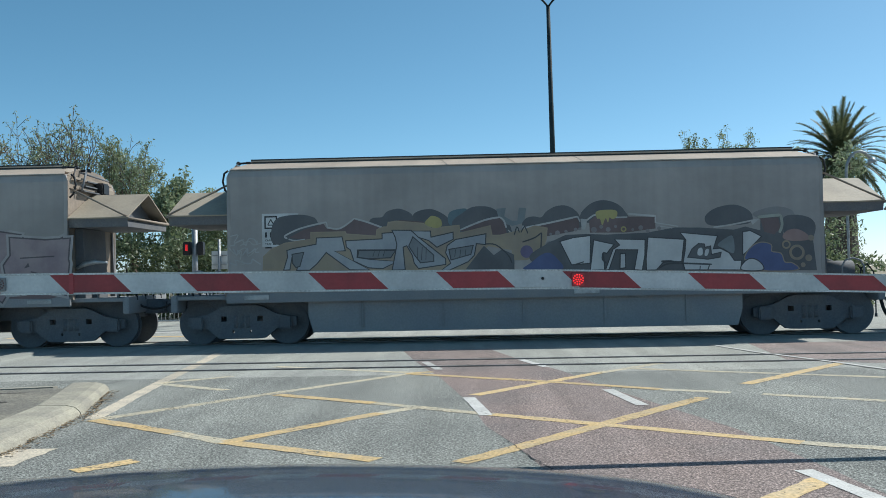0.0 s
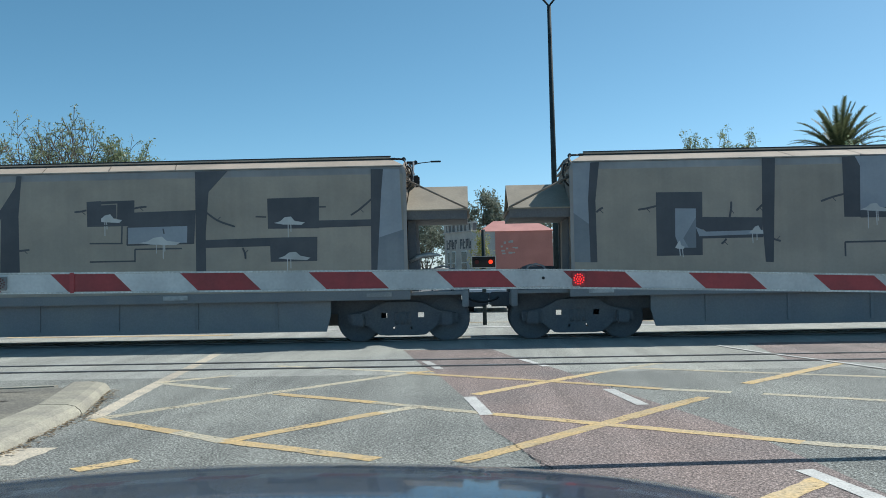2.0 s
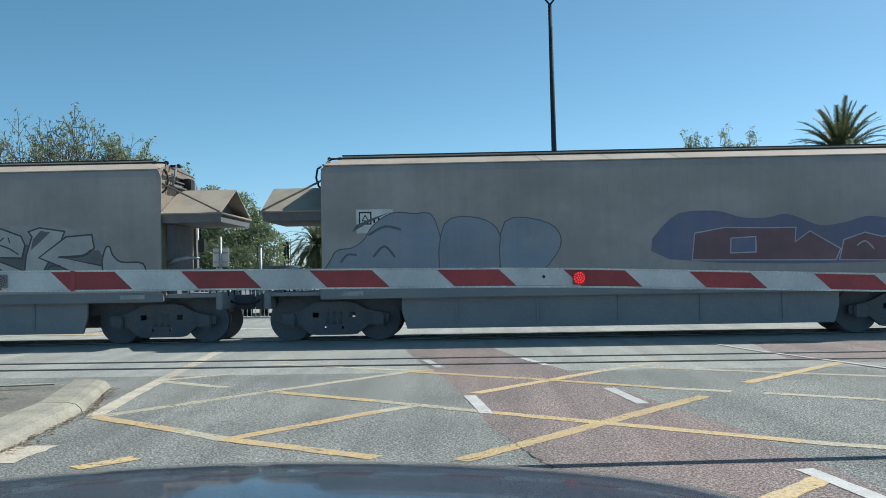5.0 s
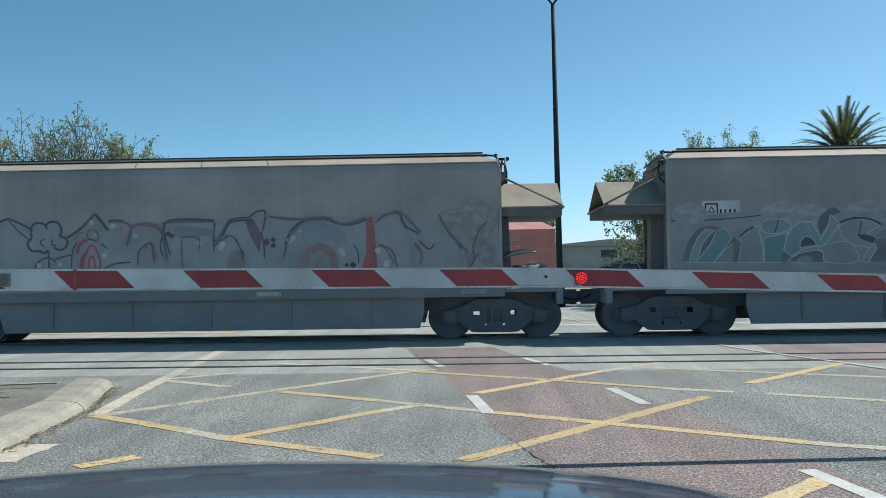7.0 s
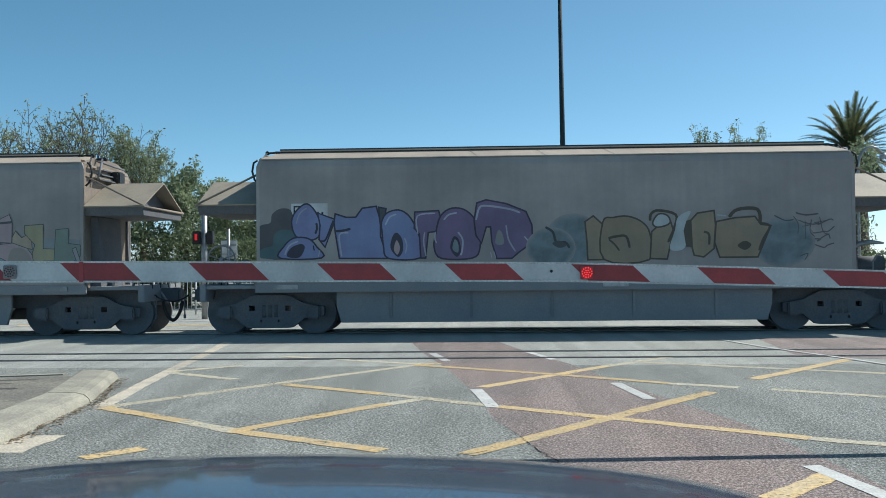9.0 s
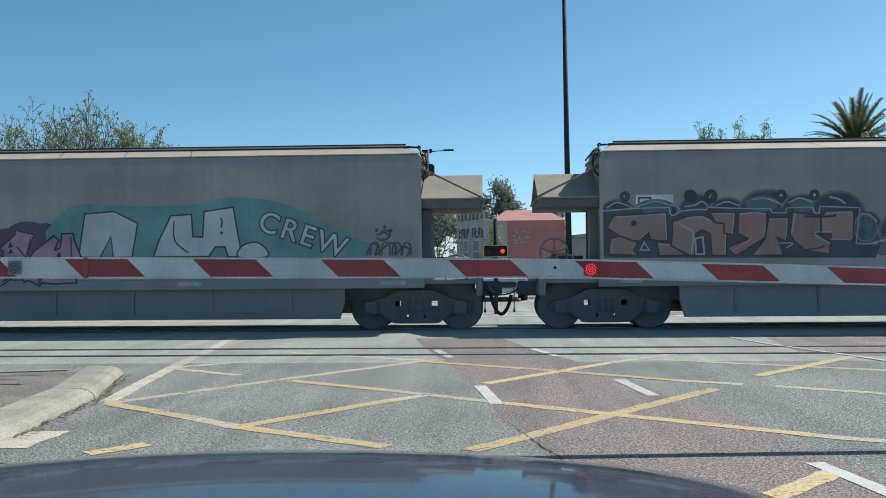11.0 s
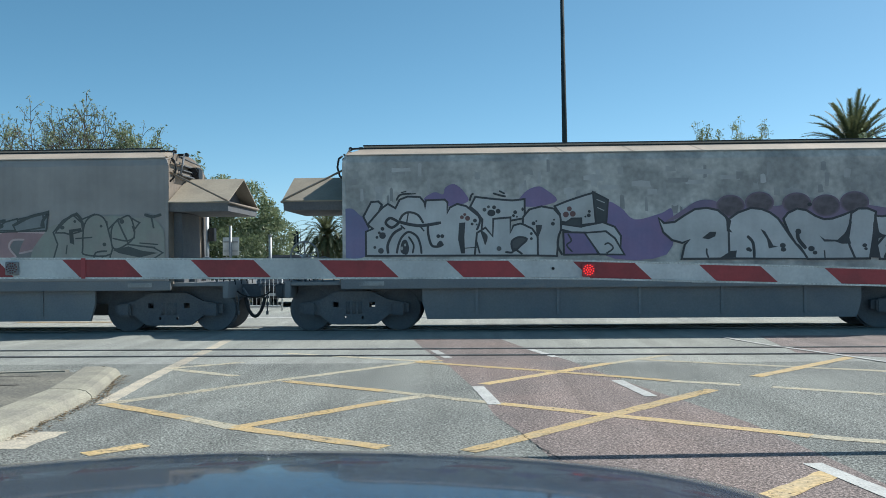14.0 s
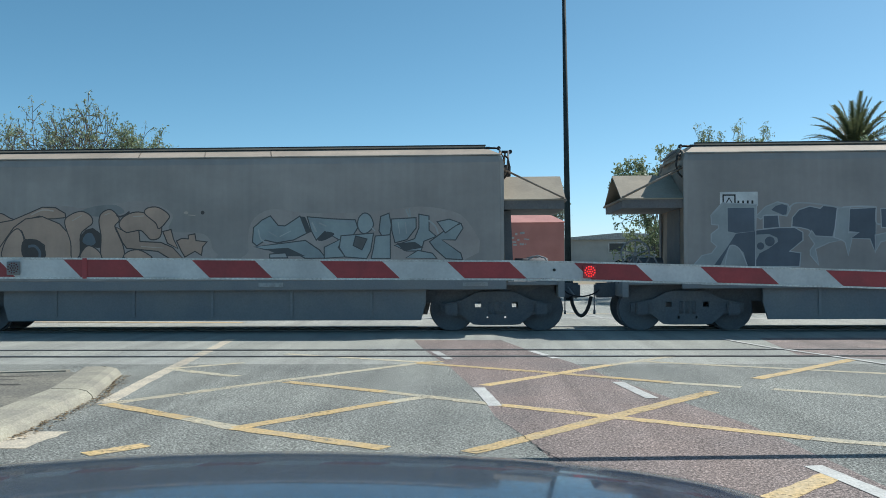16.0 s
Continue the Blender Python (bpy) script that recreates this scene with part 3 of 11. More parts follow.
def build_wagon():
    w = thing("grain_wagon", None, None, "grey grain hopper wagon with graffiti rolling on the track", "wagon", group="grain wagons of the train")
    # shell: near side, far side, ends
    near = side_profile()
    loop = near + [(-y, z) for y, z in near[::-1]]
    bm = B()
    prism(bm, loop, -HALF, HALF, "x")
    for v in bm.verts:
        if v.co.z > 3.6:
            v.co.x *= (HALF - 0.05) / HALF
    for f in bm.faces:
        if abs(f.normal.x) > 0.9:
            f.material_index = 1
    body = part("body", bm, (M_BODY, M_END), w)
    # side edge trims at the ends, standing proud
    for s in (-1, 1):
        for q in (-1, 1):
            bm = B()
            x0, x1 = sorted((s * (HALF - 0.06), s * (HALF + 0.008)))
            prism(bm, [(q * (abs(y) + 0.006), z) for y, z in near] + [(q * (abs(y) - 0.05), z) for y, z in near[::-1]], x0, x1, "x")
            for v in bm.verts:
                if v.co.z > 3.6:
                    v.co.x -= s * 0.05
            part("corner_post", bm, M_BODY, w)
    # roof: sloping sheets on both sides, hipped ends, long hatch on the ridge
    for q in (-1, 1):
        bm = B()
        poly = [(-1.275, 3.705), (-1.265, 3.728), (-0.66, 3.925), (-0.64, 3.90)]
        a = [bm.verts.new((-HALF + 0.05, q * abs(y), z)) for y, z in poly[:2]] + [bm.verts.new((-HALF + 0.34, q * abs(y), z)) for y, z in poly[2:]]
        b = [bm.verts.new((HALF - 0.05, q * abs(y), z)) for y, z in poly[:2]] + [bm.verts.new((HALF - 0.34, q * abs(y), z)) for y, z in poly[2:]]
        bm.faces.new(a)
        bm.faces.new(b)
        for i in range(4):
            bm.faces.new((a[i], a[(i + 1) % 4], b[(i + 1) % 4], b[i]))
        bmesh.ops.recalc_face_normals(bm, faces=bm.faces[:])
        part("roof_sheet", bm, M_ROOF, w, "pale dusty sloping roof sheet")
        bm = B()
        box(bm, -HALF + 0.36, HALF - 0.36, q * 0.655 - 0.025, q * 0.655 + 0.025, 3.915, 3.944, 0.006)
        rail = part("hatch_rail", bm, M_BLACK, w, "dark rail along the roof hatch")
        bm = B()
        box(bm, -HALF + 0.37, HALF - 0.37, q * 0.668 - 0.025, q * 0.668 + 0.025, 3.946, 3.978, 0.004)
        part("hatch_strip", bm, M_ROOF, rail)
        bm = B()
        box(bm, -HALF + 0.36, HALF - 0.36, q * 0.655 - 0.03, q * 0.655 + 0.02, 3.980, 4.006, 0.006)
        part("hatch_lip", bm, M_BLACK, rail)
        for s in (-1, 1):
            bm = B()
            x0, x1 = sorted((s * (HALF - 0.26), s * (HALF - 0.37)))
            box(bm, x0, x1, q * 0.70 - 0.03, q * 0.70 + 0.03, 3.905, 3.955, 0.01)
            part("hatch_stop", bm, M_BLACK, rail)
    for x in (-1.65, -0.22, 1.21):
        bm = B()
        lo, hi = Vector((x + 0.10, -1.266, 3.728)), Vector((x - 0.06, -0.67, 3.923))
        for p, q, z in ((lo, hi, 0.006),):
            bm.faces.new([bm.verts.new(v + Vector((dx, 0, dz))) for v, dx, dz in ((p, -0.009, z), (p, 0.009, 0.001), (q, 0.009, 0.001), (q, -0.009, z))])
        bmesh.ops.solidify(bm, geom=bm.faces[:], thickness=0.004)
        part("roof_seam", bm, M_END, w)
    bm = B()
    prism(bm, [(-0.62, 3.93), (-0.40, 3.985), (0.40, 3.985), (0.62, 3.93), (0.62, 3.86), (-0.62, 3.86)], -HALF + 0.36, HALF - 0.36, "x")
    part("roof_hatch", bm, M_ROOF, w)
    for s in (-1, 1):
        bm = B()
        prism(bm, [(-1.19, 3.70), (-0.98, 3.79), (-0.64, 3.88), (0, 3.92), (0.64, 3.88), (0.98, 3.79), (1.19, 3.70)], min(s * (HALF - 0.04), s * (HALF - 0.07)), max(s * (HALF - 0.04), s * (HALF - 0.07)), "x")
        part("end_plate", bm, M_END, w)
        # cross bars, and on one end the ram that works the hatch
        for z in (3.46, 3.66):
            bm = B()
            x0, x1 = sorted((s * (HALF + 0.005), s * (HALF + 0.05)))
            box(bm, x0, x1, -1.0, 1.0, z - 0.03, z + 0.03, 0.008)
            part("end_bar", bm, M_END, w)
        bm = B()
        rod(bm, (s * (HALF - 0.30), -0.62, 3.94), (s * (HALF - 0.06), -0.62, 3.93), 0.022, n=8)
        rod(bm, (s * (HALF - 0.08), -0.66, 3.93), (s * (HALF - 0.08), -0.58, 3.93), 0.042, n=12)
        part("hatch_pivot", bm, M_BLACK, w)
        bm = B()
        rod(bm, (s * (HALF - 0.08), -0.68, 3.92), (s * (HALF + 0.02), -1.02, 3.66), 0.016, n=8)
        part("hatch_link", bm, M_BLACK, w)
        if s > 0:
            bm = B()
            rod(bm, (HALF + 0.10, -0.78, 3.40), (HALF + 0.13, -0.60, 3.86), 0.024, n=10)
            part("hatch_ram", bm, M_UNDER, w)
            bm = B()
            rod(bm, (HALF - 0.02, -0.55, 3.86), (HALF + 0.17, -0.55, 3.86), 0.030, n=10)
            rod(bm, (HALF + 0.17, -0.60, 3.86), (HALF + 0.17, -0.50, 3.86), 0.042, n=12)
            part("hatch_crank", bm, M_BLACK, w)
        bm = B()
        tube(bm, [(s * (HALF + 0.02), -1.12, 3.72), (s * (HALF + 0.10), -1.14, 3.66), (s * (HALF + 0.13), -1.15, 3.48), (s * (HALF + 0.08), -1.16, 3.30), (s * (HALF + 0.0), -1.16, 3.22)], 0.022)
        part("hose", bm, M_RUBBER, w)
        # hood over the platform: two sloping plates, a skirt, end gable and braces
        e = HALF + 1.29
        hood = None
        for q in (-1, 1):
            bm = B()
            poly = [(q * 1.29, 2.75), (q * 1.30, 2.775), (0, 3.37), (0, 3.34)]
            prism(bm, poly, min(s * HALF, s * e), max(s * HALF, s * e), "x")
            o = part("hood_plate", bm, M_HOOD, w, "dusty sloping hood plate over the end platform")
            hood = hood or o
        # skirt and gable take the dark steel to hold the hood's shade
        bm = B()
        x0, x1 = sorted((s * (HALF + 0.0), s * (e - 0.02)))
        prism(bm, [(-1.25, 2.755), (1.25, 2.755), (1.20, 2.575), (-1.20, 2.575)], x0, x1, "x")
        part("hood_skirt", bm, M_DARK, w)
        bm = B()
        x0, x1 = sorted((s * (e - 0.36), s * (e - 0.33)))
        prism(bm, [(-1.22, 2.77), (1.22, 2.77), (0, 3.33)], x0, x1, "x")
        part("hood_gable", bm, M_DARK, w)
        bm = B()
        rod(bm, (s * HALF, -1.16, 3.42), (s * (e - 0.02), -1.28, 2.79), 0.022)
        rod(bm, (s * HALF, 1.16, 3.42), (s * (e - 0.02), 1.28, 2.79), 0.022)
        rod(bm, (s * (e), -1.30, 2.75), (s * (e), 1.30, 2.75), 0.03)
        part("hood_brace", bm, M_END, w)
        bm = B()
        rod(bm, (s * (HALF + 0.05), -0.7, 3.80), (s * (HALF + 0.05), 0.8, 3.76), 0.022, n=8)
        part("hatch_shaft", bm, M_DARK, w)
        if s > 0:
            for i in range(3):
                bm = B()
                z = 3.39 + 0.12 * i
                box(bm, HALF - 0.03, HALF + 0.12 - 0.03 * i, -0.70 + 0.16 * i, 0.7, z, z + 0.03, 0.004)
                part("end_step", bm, M_DARK, w)
            bm = B()
            box(bm, HALF + 0.02, HALF + 0.20, 0.15, 0.50, 3.38, 3.66, 0.03)
            rod(bm, (HALF + 0.10, 0.12, 3.56), (HALF + 0.10, 0.10, 3.56), 0.09, n=14)
            part("hatch_motor", bm, M_BLACK, w)
        # end posts and sloping end sheet under the hood; M_DARK colours the hood's shade into the last two
        for y0, y1, t0, b0, mt, zt in ((-1.24, -1.16, 0.004, 0.09, M_END, 1.75), (1.02, 1.10, 0.03, 0.10 if s > 0 else 0.03, M_DARK, 2.56), (-0.9, 0.3, 0.16 if s > 0 else 0.02, 0.22 if s > 0 else 0.05, M_DARK, 2.56)):
            bm = B()
            prism(bm, [(s * HALF, zt), (s * (HALF + t0), zt), (s * (HALF + b0), 1.04), (s * HALF, 1.04)], y0, y1, "y")
            part("end_post" if y1 - y0 < 0.5 else "end_slope", bm, mt, w)
        # platform, headstock, rails
        bm = B()
        x0, x1 = sorted((s * (HALF - 0.1), s * (HALF + 1.15)))
        box(bm, x0, x1, -1.15, 1.15, 0.98, 1.06, 0.01)
        x0, x1 = sorted((s * (HALF + 1.13), s * (HALF + 1.27)))
        box(bm, x0, x1, -1.18, 1.18, 0.72, 1.08, 0.015)
        part("platform", bm, M_UNDER, w)
        for yy in (-0.95, 0.55):
            bm = B()
            xx = s * (HALF + 0.72)
            tube(bm, [(xx - 0.22, yy, 1.05), (xx - 0.23, yy, 1.42), (xx - 0.16, yy, 1.55), (xx, yy, 1.60), (xx + 0.16, yy, 1.55), (xx + 0.23, yy, 1.42), (xx + 0.22, yy, 1.05)], 0.02)
            part("grab_hoop", bm, M_UNDER, w)
        bm = B()
        xx = s * (HALF + 0.62)
        rod(bm, (xx - 0.36, -0.25, 1.36), (xx + 0.36, -0.25, 1.36), 0.19, n=20)
        part("brake_reservoir", bm, M_DARK, w)
        for k in range(4):
            bm = B()
            y = -0.8 + k * 0.5
            tube(bm, [(s * (HALF + 0.9), y, 1.05), (s * (HALF + 0.95), y, 1.38 + 0.05 * k), (s * (HALF + 1.1), y + 0.05, 1.47), (s * (HALF + 1.25), y + 0.1, 1.30), (s * (HALF + 1.27), y + 0.1, 1.0)], 0.016)
            part("brake_pipe", bm, M_RUBBER, w)
        # coupler and hose loop
        bm = B()
        x0, x1 = sorted((s * (HALF + 1.2), s * (HALF + 1.62)))
        box(bm, x0, x1, -0.16, 0.16, 0.68, 1.00, 0.02)
        x0, x1 = sorted((s * (HALF + 1.50), s * (HALF + 1.70)))
        box(bm, x0, x1, -0.18, 0.16, 0.68, 1.00, 0.04)
        part("coupler", bm, M_DARK, w)
        # bogie
        bc = s * 6.045
        bog = part("bogie", prism(B(), [(-0.16, 0.40), (0.16, 0.40), (0.16, 0.72), (0.26, 0.86), (-0.26, 0.86), (-0.16, 0.72)], -0.69, 0.69, "y"), M_DARK, w, at=pose(bc, 0, 0))
        for q in (-1, 1):
            bm = B()
            y0, y1 = sorted((q * 0.70, q * 0.82))
            def low(x):
                return float(np.interp(abs(x), [0, 0.40, 0.50, 0.58, 0.75, 0.95, 1.18], [0.125, 0.125, 0.14, 0.20, 0.34, 0.34, 0.40]))
            def high(x):
                return float(np.interp(abs(x), [0, 0.40, 0.72, 1.18], [0.84, 0.84, 0.66, 0.58]))
            cuts = [-1.18, -0.95, -0.75, -0.58, -0.50, -0.46, -0.33, -0.21, -0.165, 0.165, 0.21, 0.33, 0.46, 0.50, 0.58, 0.75, 0.95, 1.18]
            for a, b in zip(cuts, cuts[1:]):
                c = abs(a + b) / 2
                gap = ((0.18, 0.64) if 0.165 < c < 0.50 else None) if q > 0 else (0.50, 0.61) if 0.33 < c < 0.46 else (0.25, 0.31) if 0.165 < c < 0.21 else None
                if gap:
                    prism(bm, [(a, low(a)), (b, low(b)), (b, gap[0]), (a, gap[0])], y0, y1, "y")
                    prism(bm, [(a, gap[1]), (b, gap[1]), (b, high(b)), (a, high(a))], y0, y1, "y")
                else:
                    prism(bm, [(a, low(a)), (b, low(b)), (b, high(b)), (a, high(a))], y0, y1, "y")
            part("side_frame", bm, M_DARK, bog)
            for a in (-0.955, 0.955):
                bm = B()
                box(bm, a - 0.14, a + 0.14, min(q * 0.82, q * 0.93), max(q * 0.82, q * 0.93), 0.33, 0.60, 0.03)
                part("axle_box", bm, M_DARK, bog)
            bm = B()
            for xx in (-0.13, 0, 0.13):
                rod(bm, (xx, q * 0.78, 0.36), (xx, q * 0.78, 0.62), 0.062, n=12)
            part("spring", bm, M_DARK, bog)
        for a in (-0.955, 0.955):
            bm = B()
            for q in (-1, 1):
                rod(bm, (0, q * 0.52, 0), (0, q * 0.64, 0), 0.457, n=40)
                rod(bm, (0, q * 0.49, 0), (0, q * 0.53, 0), 0.485, n=40)
                for k in range(3):
                    an = k * 2.094
                    rod(bm, (0.27 * math.cos(an), q * 0.635, 0.27 * math.sin(an)), (0.27 * math.cos(an), q * 0.645, 0.27 * math.sin(an)), 0.05)
            rod(bm, (0, -0.6, 0), (0, 0.6, 0), 0.075, n=14)
            part("wheelset", bm, M_DARK, bog, at=pose(a, 0, 0.457))
    bm = B()
    box(bm, -HALF - 1.1, HALF + 1.1, -0.62, 0.62, 0.60, 0.985, 0.02)
    part("centre_sill", bm, M_DARK, w)
    # side sill, stiffening rib and discharge hoppers
    for q in (-1, 1):
        bm = B()
        box(bm, -HALF - 0.05, HALF + 0.05, min(q * 1.22, q * 1.30), max(q * 1.22, q * 1.30), 0.90, 1.10, 0.01)
        part("side_sill", bm, M_UNDER, w)
        bm = B()
        prism(bm, [(-4.55, 1.0), (4.55, 1.0), (4.55, 0.60), (4.45, 0.25), (-4.45, 0.25), (-4.55, 0.60)], min(q * 1.05, q * 1.12), max(q * 1.05, q * 1.12), "y")
        part("side_skirt", bm, M_UNDER, w)
        for k in range(5):
            bm = B()
            xx = -3.4 + 1.7 * k
            box(bm, xx - 0.03, xx + 0.03, min(q * 1.10, q * 1.15), max(q * 1.10, q * 1.15), 0.34, 0.98, 0.006)
            part("skirt_rib", bm, M_UNDER, w)
        for xx in (-5.6, 5.6, 1.3):
            bm = B()
            box(bm, xx - 0.26, xx + 0.26, min(q * 1.30, q * 1.325), max(q * 1.30, q * 1.325), 0.97, 1.06, 0.004)
            part("tie_plate", bm, M_GALV, w, "small pale plate on the sill")
    for k in range(3):
        bm = B()
        xx = -2.8 + 2.8 * k
        prism(bm, [(xx - 1.35, 1.0), (xx + 1.35, 1.0), (xx + 0.5, 0.26), (xx - 0.5, 0.26)], -0.9, 0.9, "y")
        part("discharge_hopper", bm, M_UNDER, w)
    return w


def wagon_x(k):
    """Where the middle of the k-th wagon stands along the track at the start; the wagons are coupled close in pairs."""
    return -5.015 + HALF + 15.977 * k + (0.075 if k % 2 else -0.075)


def run(t):
    return 12.378 * t + 0.00205 * t * t


RAIL_TOP = 0.014
master = build_wagon()
WAGONS = {}
for k in range(-1, 15):
    m = pose(wagon_x(k), AXIS_Y, RAIL_TOP)
    WAGONS[k] = copy_thing(master, m) if k > -1 else master
master.matrix_basis = pose(wagon_x(-1), AXIS_Y, RAIL_TOP)


def arc(x0, x1, y, top, drop, n=10):
    return [(x0 + (x1 - x0) * i / n, y, top - drop * math.sin(math.pi * i / n) ** 0.7) for i in range(n + 1)]


def end_gear(k, w):
    """Hoses and levers that differ between the close and the wide couplings."""
    if k % 2 == 0:
        e = HALF + 1.27
        bm = B()
        tube(bm, arc(e + 0.18, e + 0.62, -0.55, 0.72, 0.42), 0.038)
        part("brake_hose", bm, M_RUBBER, w, "black rubber brake hose hanging in a loop")
        bm = B()
        tube(bm, arc(e + 0.02, e + 0.78, -0.62, 0.86, 0.14), 0.016)
        part("brake_hose", bm, M_RUBBER, w)
        for dx in (0.05, 0.68):
            bm = B()
            rod(bm, (e + dx, -0.60, 0.86), (e + dx, -0.60, 0.42), 0.014, n=6)
            rod(bm, (e + dx, -0.60, 0.42), (e + dx, -0.60, 0.34), 0.028, n=6)
            part("chain", bm, M_DARK, w)
        bm = B()
        rod(bm, (e + 0.12, -0.5, 0.92), (e + 0.30, -0.56, 0.68), 0.022, n=8)
        part("air_cock", bm, M_UNDER, w)
    else:
        bm = B()
        tube(bm, arc(HALF + 1.24, HALF + 1.92, -0.5, 0.90, 0.10), 0.026)
        part("brake_hose", bm, M_RUBBER, w, "black hose slung between close-coupled wagons")
        # pale lever at one end, hand wheel at the other
        bm = B()
        tube(bm, [(HALF + 0.04, -0.95, 1.70), (HALF + 0.22, -0.95, 1.80), (HALF + 0.45, -0.95, 1.84), (HALF + 0.72, -0.95, 1.82)], [0.03, 0.055, 0.05, 0.02])
        part("lever", bm, M_GALV, w, "pale curved lever at the wagon's end")
        hx, hy, hz = -(HALF + 0.92), -0.75, 1.62
        bm = B()
        ring = [(hx + 0.30 * math.cos(a), hy, hz + 0.30 * math.sin(a)) for a in [2 * math.pi * i / 20 for i in range(21)]]
        tube(bm, ring, 0.02, 6)
        for i in range(5):
            a = 2 * math.pi * i / 5 + 0.3
            rod(bm, (hx, hy, hz), (hx + 0.29 * math.cos(a), hy, hz + 0.29 * math.sin(a)), 0.015, n=6)
        rod(bm, (hx, hy - 0.03, hz), (hx, hy + 0.16, hz), 0.045, n=10)
        rod(bm, (hx, hy + 0.12, hz), (hx, hy + 0.12, 1.05), 0.035, n=8)
        part("hand_wheel", bm, M_UNDER, w, "spoked hand brake wheel on a stand")


for k, w in WAGONS.items():
    end_gear(k, w)

# ---------------------------------------------------------------- paint on the wagon sides
PAINTS = {}


def paled(col):
    """Sprayed colour raised towards grey: the pale veil of haze over the train is put into the paint."""
    return tuple(0.94 * c + d for c, d in zip(col, (0.030, 0.029, 0.028)))


def paint(col, col2=None):
    col, col2 = paled(col), paled(col2) if col2 else None
    key = tuple(round(c, 3) for c in (*col, *(col2 or (0,))))
    if key not in PAINTS:
        PAINTS[key] = streaked(mat("spray_paint", col, 0.6, col2=col2 or [c * 0.82 for c in col], scale=1.6, fine=16, fine_amt=0.03, bump=0, spread=0.04), 0.88, 1.09)
    return PAINTS[key]


BLACK_P = (0.028, 0.030, 0.035)
FACE = -1.3065
CH, CV = 12.4 / 1050, 0.0118


def side_xz(a, b):
    """The side's own grid: a runs along it from its back end, 1050 to the length; b is the height over eye level in the same measure."""
    return a * CH - HALF, 1.45 + b * CV


def flat(bm, pts, off, mi=0):
    try:
        f = bm.faces.new([bm.verts.new((x, FACE - off, z)) for x, z in pts])
        f.material_index = mi
        if f.normal.length < 1e-6:
            f.normal_update()
        if f.normal.y > 0:
            f.normal_flip()
    except ValueError:
        pass


def disc(bm, x, z, r, off, mi=0, n=18, sx=1.0):
    flat(bm, [(x + r * sx * math.cos(t), z + r * math.sin(t)) for t in [2 * math.pi * i / n for i in range(n)]], off, mi)


def smooth_line(pts, n=5):
    out = []
    P = [pts[0]] + list(pts) + [pts[-1]]
    for i in range(1, len(P) - 2):
        p0, p1, p2, p3 = (Vector(p) for p in P[i - 1:i + 3])
        for k in range(n):
            t = k / n
            out.append(0.5 * (2 * p1 + (p2 - p0) * t + (2 * p0 - 5 * p1 + 4 * p2 - p3) * t * t + (3 * p1 - p0 - 3 * p2 + p3) * t ** 3))
    out.append(Vector(P[-1]))
    return out


def ribbon(bm, pts, r, off, mi=0, round_ends=True, grow=0.0):
    """A sprayed stroke: a band of half width r along the points; r may swell along it."""
    pts = [Vector(p) for p in pts]
    n = len(pts)
    sides = []
    for i, p in enumerate(pts):
        d = pts[min(i + 1, n - 1)] - pts[max(i - 1, 0)]
        d = d.normalized() if d.length > 1e-6 else Vector((1, 0))
        s = Vector((-d.y, d.x))
        if 0 < i < n - 1:
            e = (pts[i + 1] - p)
            e = e.normalized() if e.length > 1e-6 else d
            c = max(0.55, abs(s.dot(Vector((-e.y, e.x)))))
        else:
            c = 1.0
        rr = (r[i] if isinstance(r, list) else r) + grow
        q = p + (d * grow * (1 if i == n - 1 else -1) if i in (0, n - 1) and not round_ends else Vector((0, 0)))
        sides.append((q + s * rr / c, q - s * rr / c))
    for i, ((a, b), (c, d)) in enumerate(zip(sides, sides[1:])):
        flat(bm, [a, b, d, c], off + 0.00001 * i, mi)
    if round_ends:
        for i in (0, -1):
            rr = (r[i] if isinstance(r, list) else r) + grow
            disc(bm, pts[i].x, pts[i].y, rr, off + 0.0002, mi, 12)


def limb(rng, kind):
    """One angular limb of an abstract sprayed form, in a unit cell."""
    r = lambda a, b: rng.uniform(a, b)
    return {
        0: [(r(-.15, .2), r(-.1, .1)), (r(.05, .3), r(.4, .6)), (r(.1, .45), r(.85, 1.05))],
        1: [(r(-.1, .2), r(.80, 1.0)), (r(.4, .6), r(.86, 1.05)), (r(.85, 1.25), r(.78, 1.0))],
        2: [(r(.2, .5), r(.75, .95)), (r(.5, .7), r(.4, .55)), (r(.85, 1.2), r(-.1, .08))],
        3: [(r(.0, .2), r(.45, .6)), (r(.5, .7), r(.3, .5)), (r(.7, 1.15), r(.45, .72))],
        4: [(r(-.1, .3), r(.0, .12)), (r(.4, .6), r(.05, .2)), (r(.85, 1.2), r(-.05, .2))],
        5: [(r(.65, .95), r(.9, 1.05)), (r(.6, .9), r(.45, .6)), (r(.55, 1.0), r(-.05, .1))],
    }[kind]


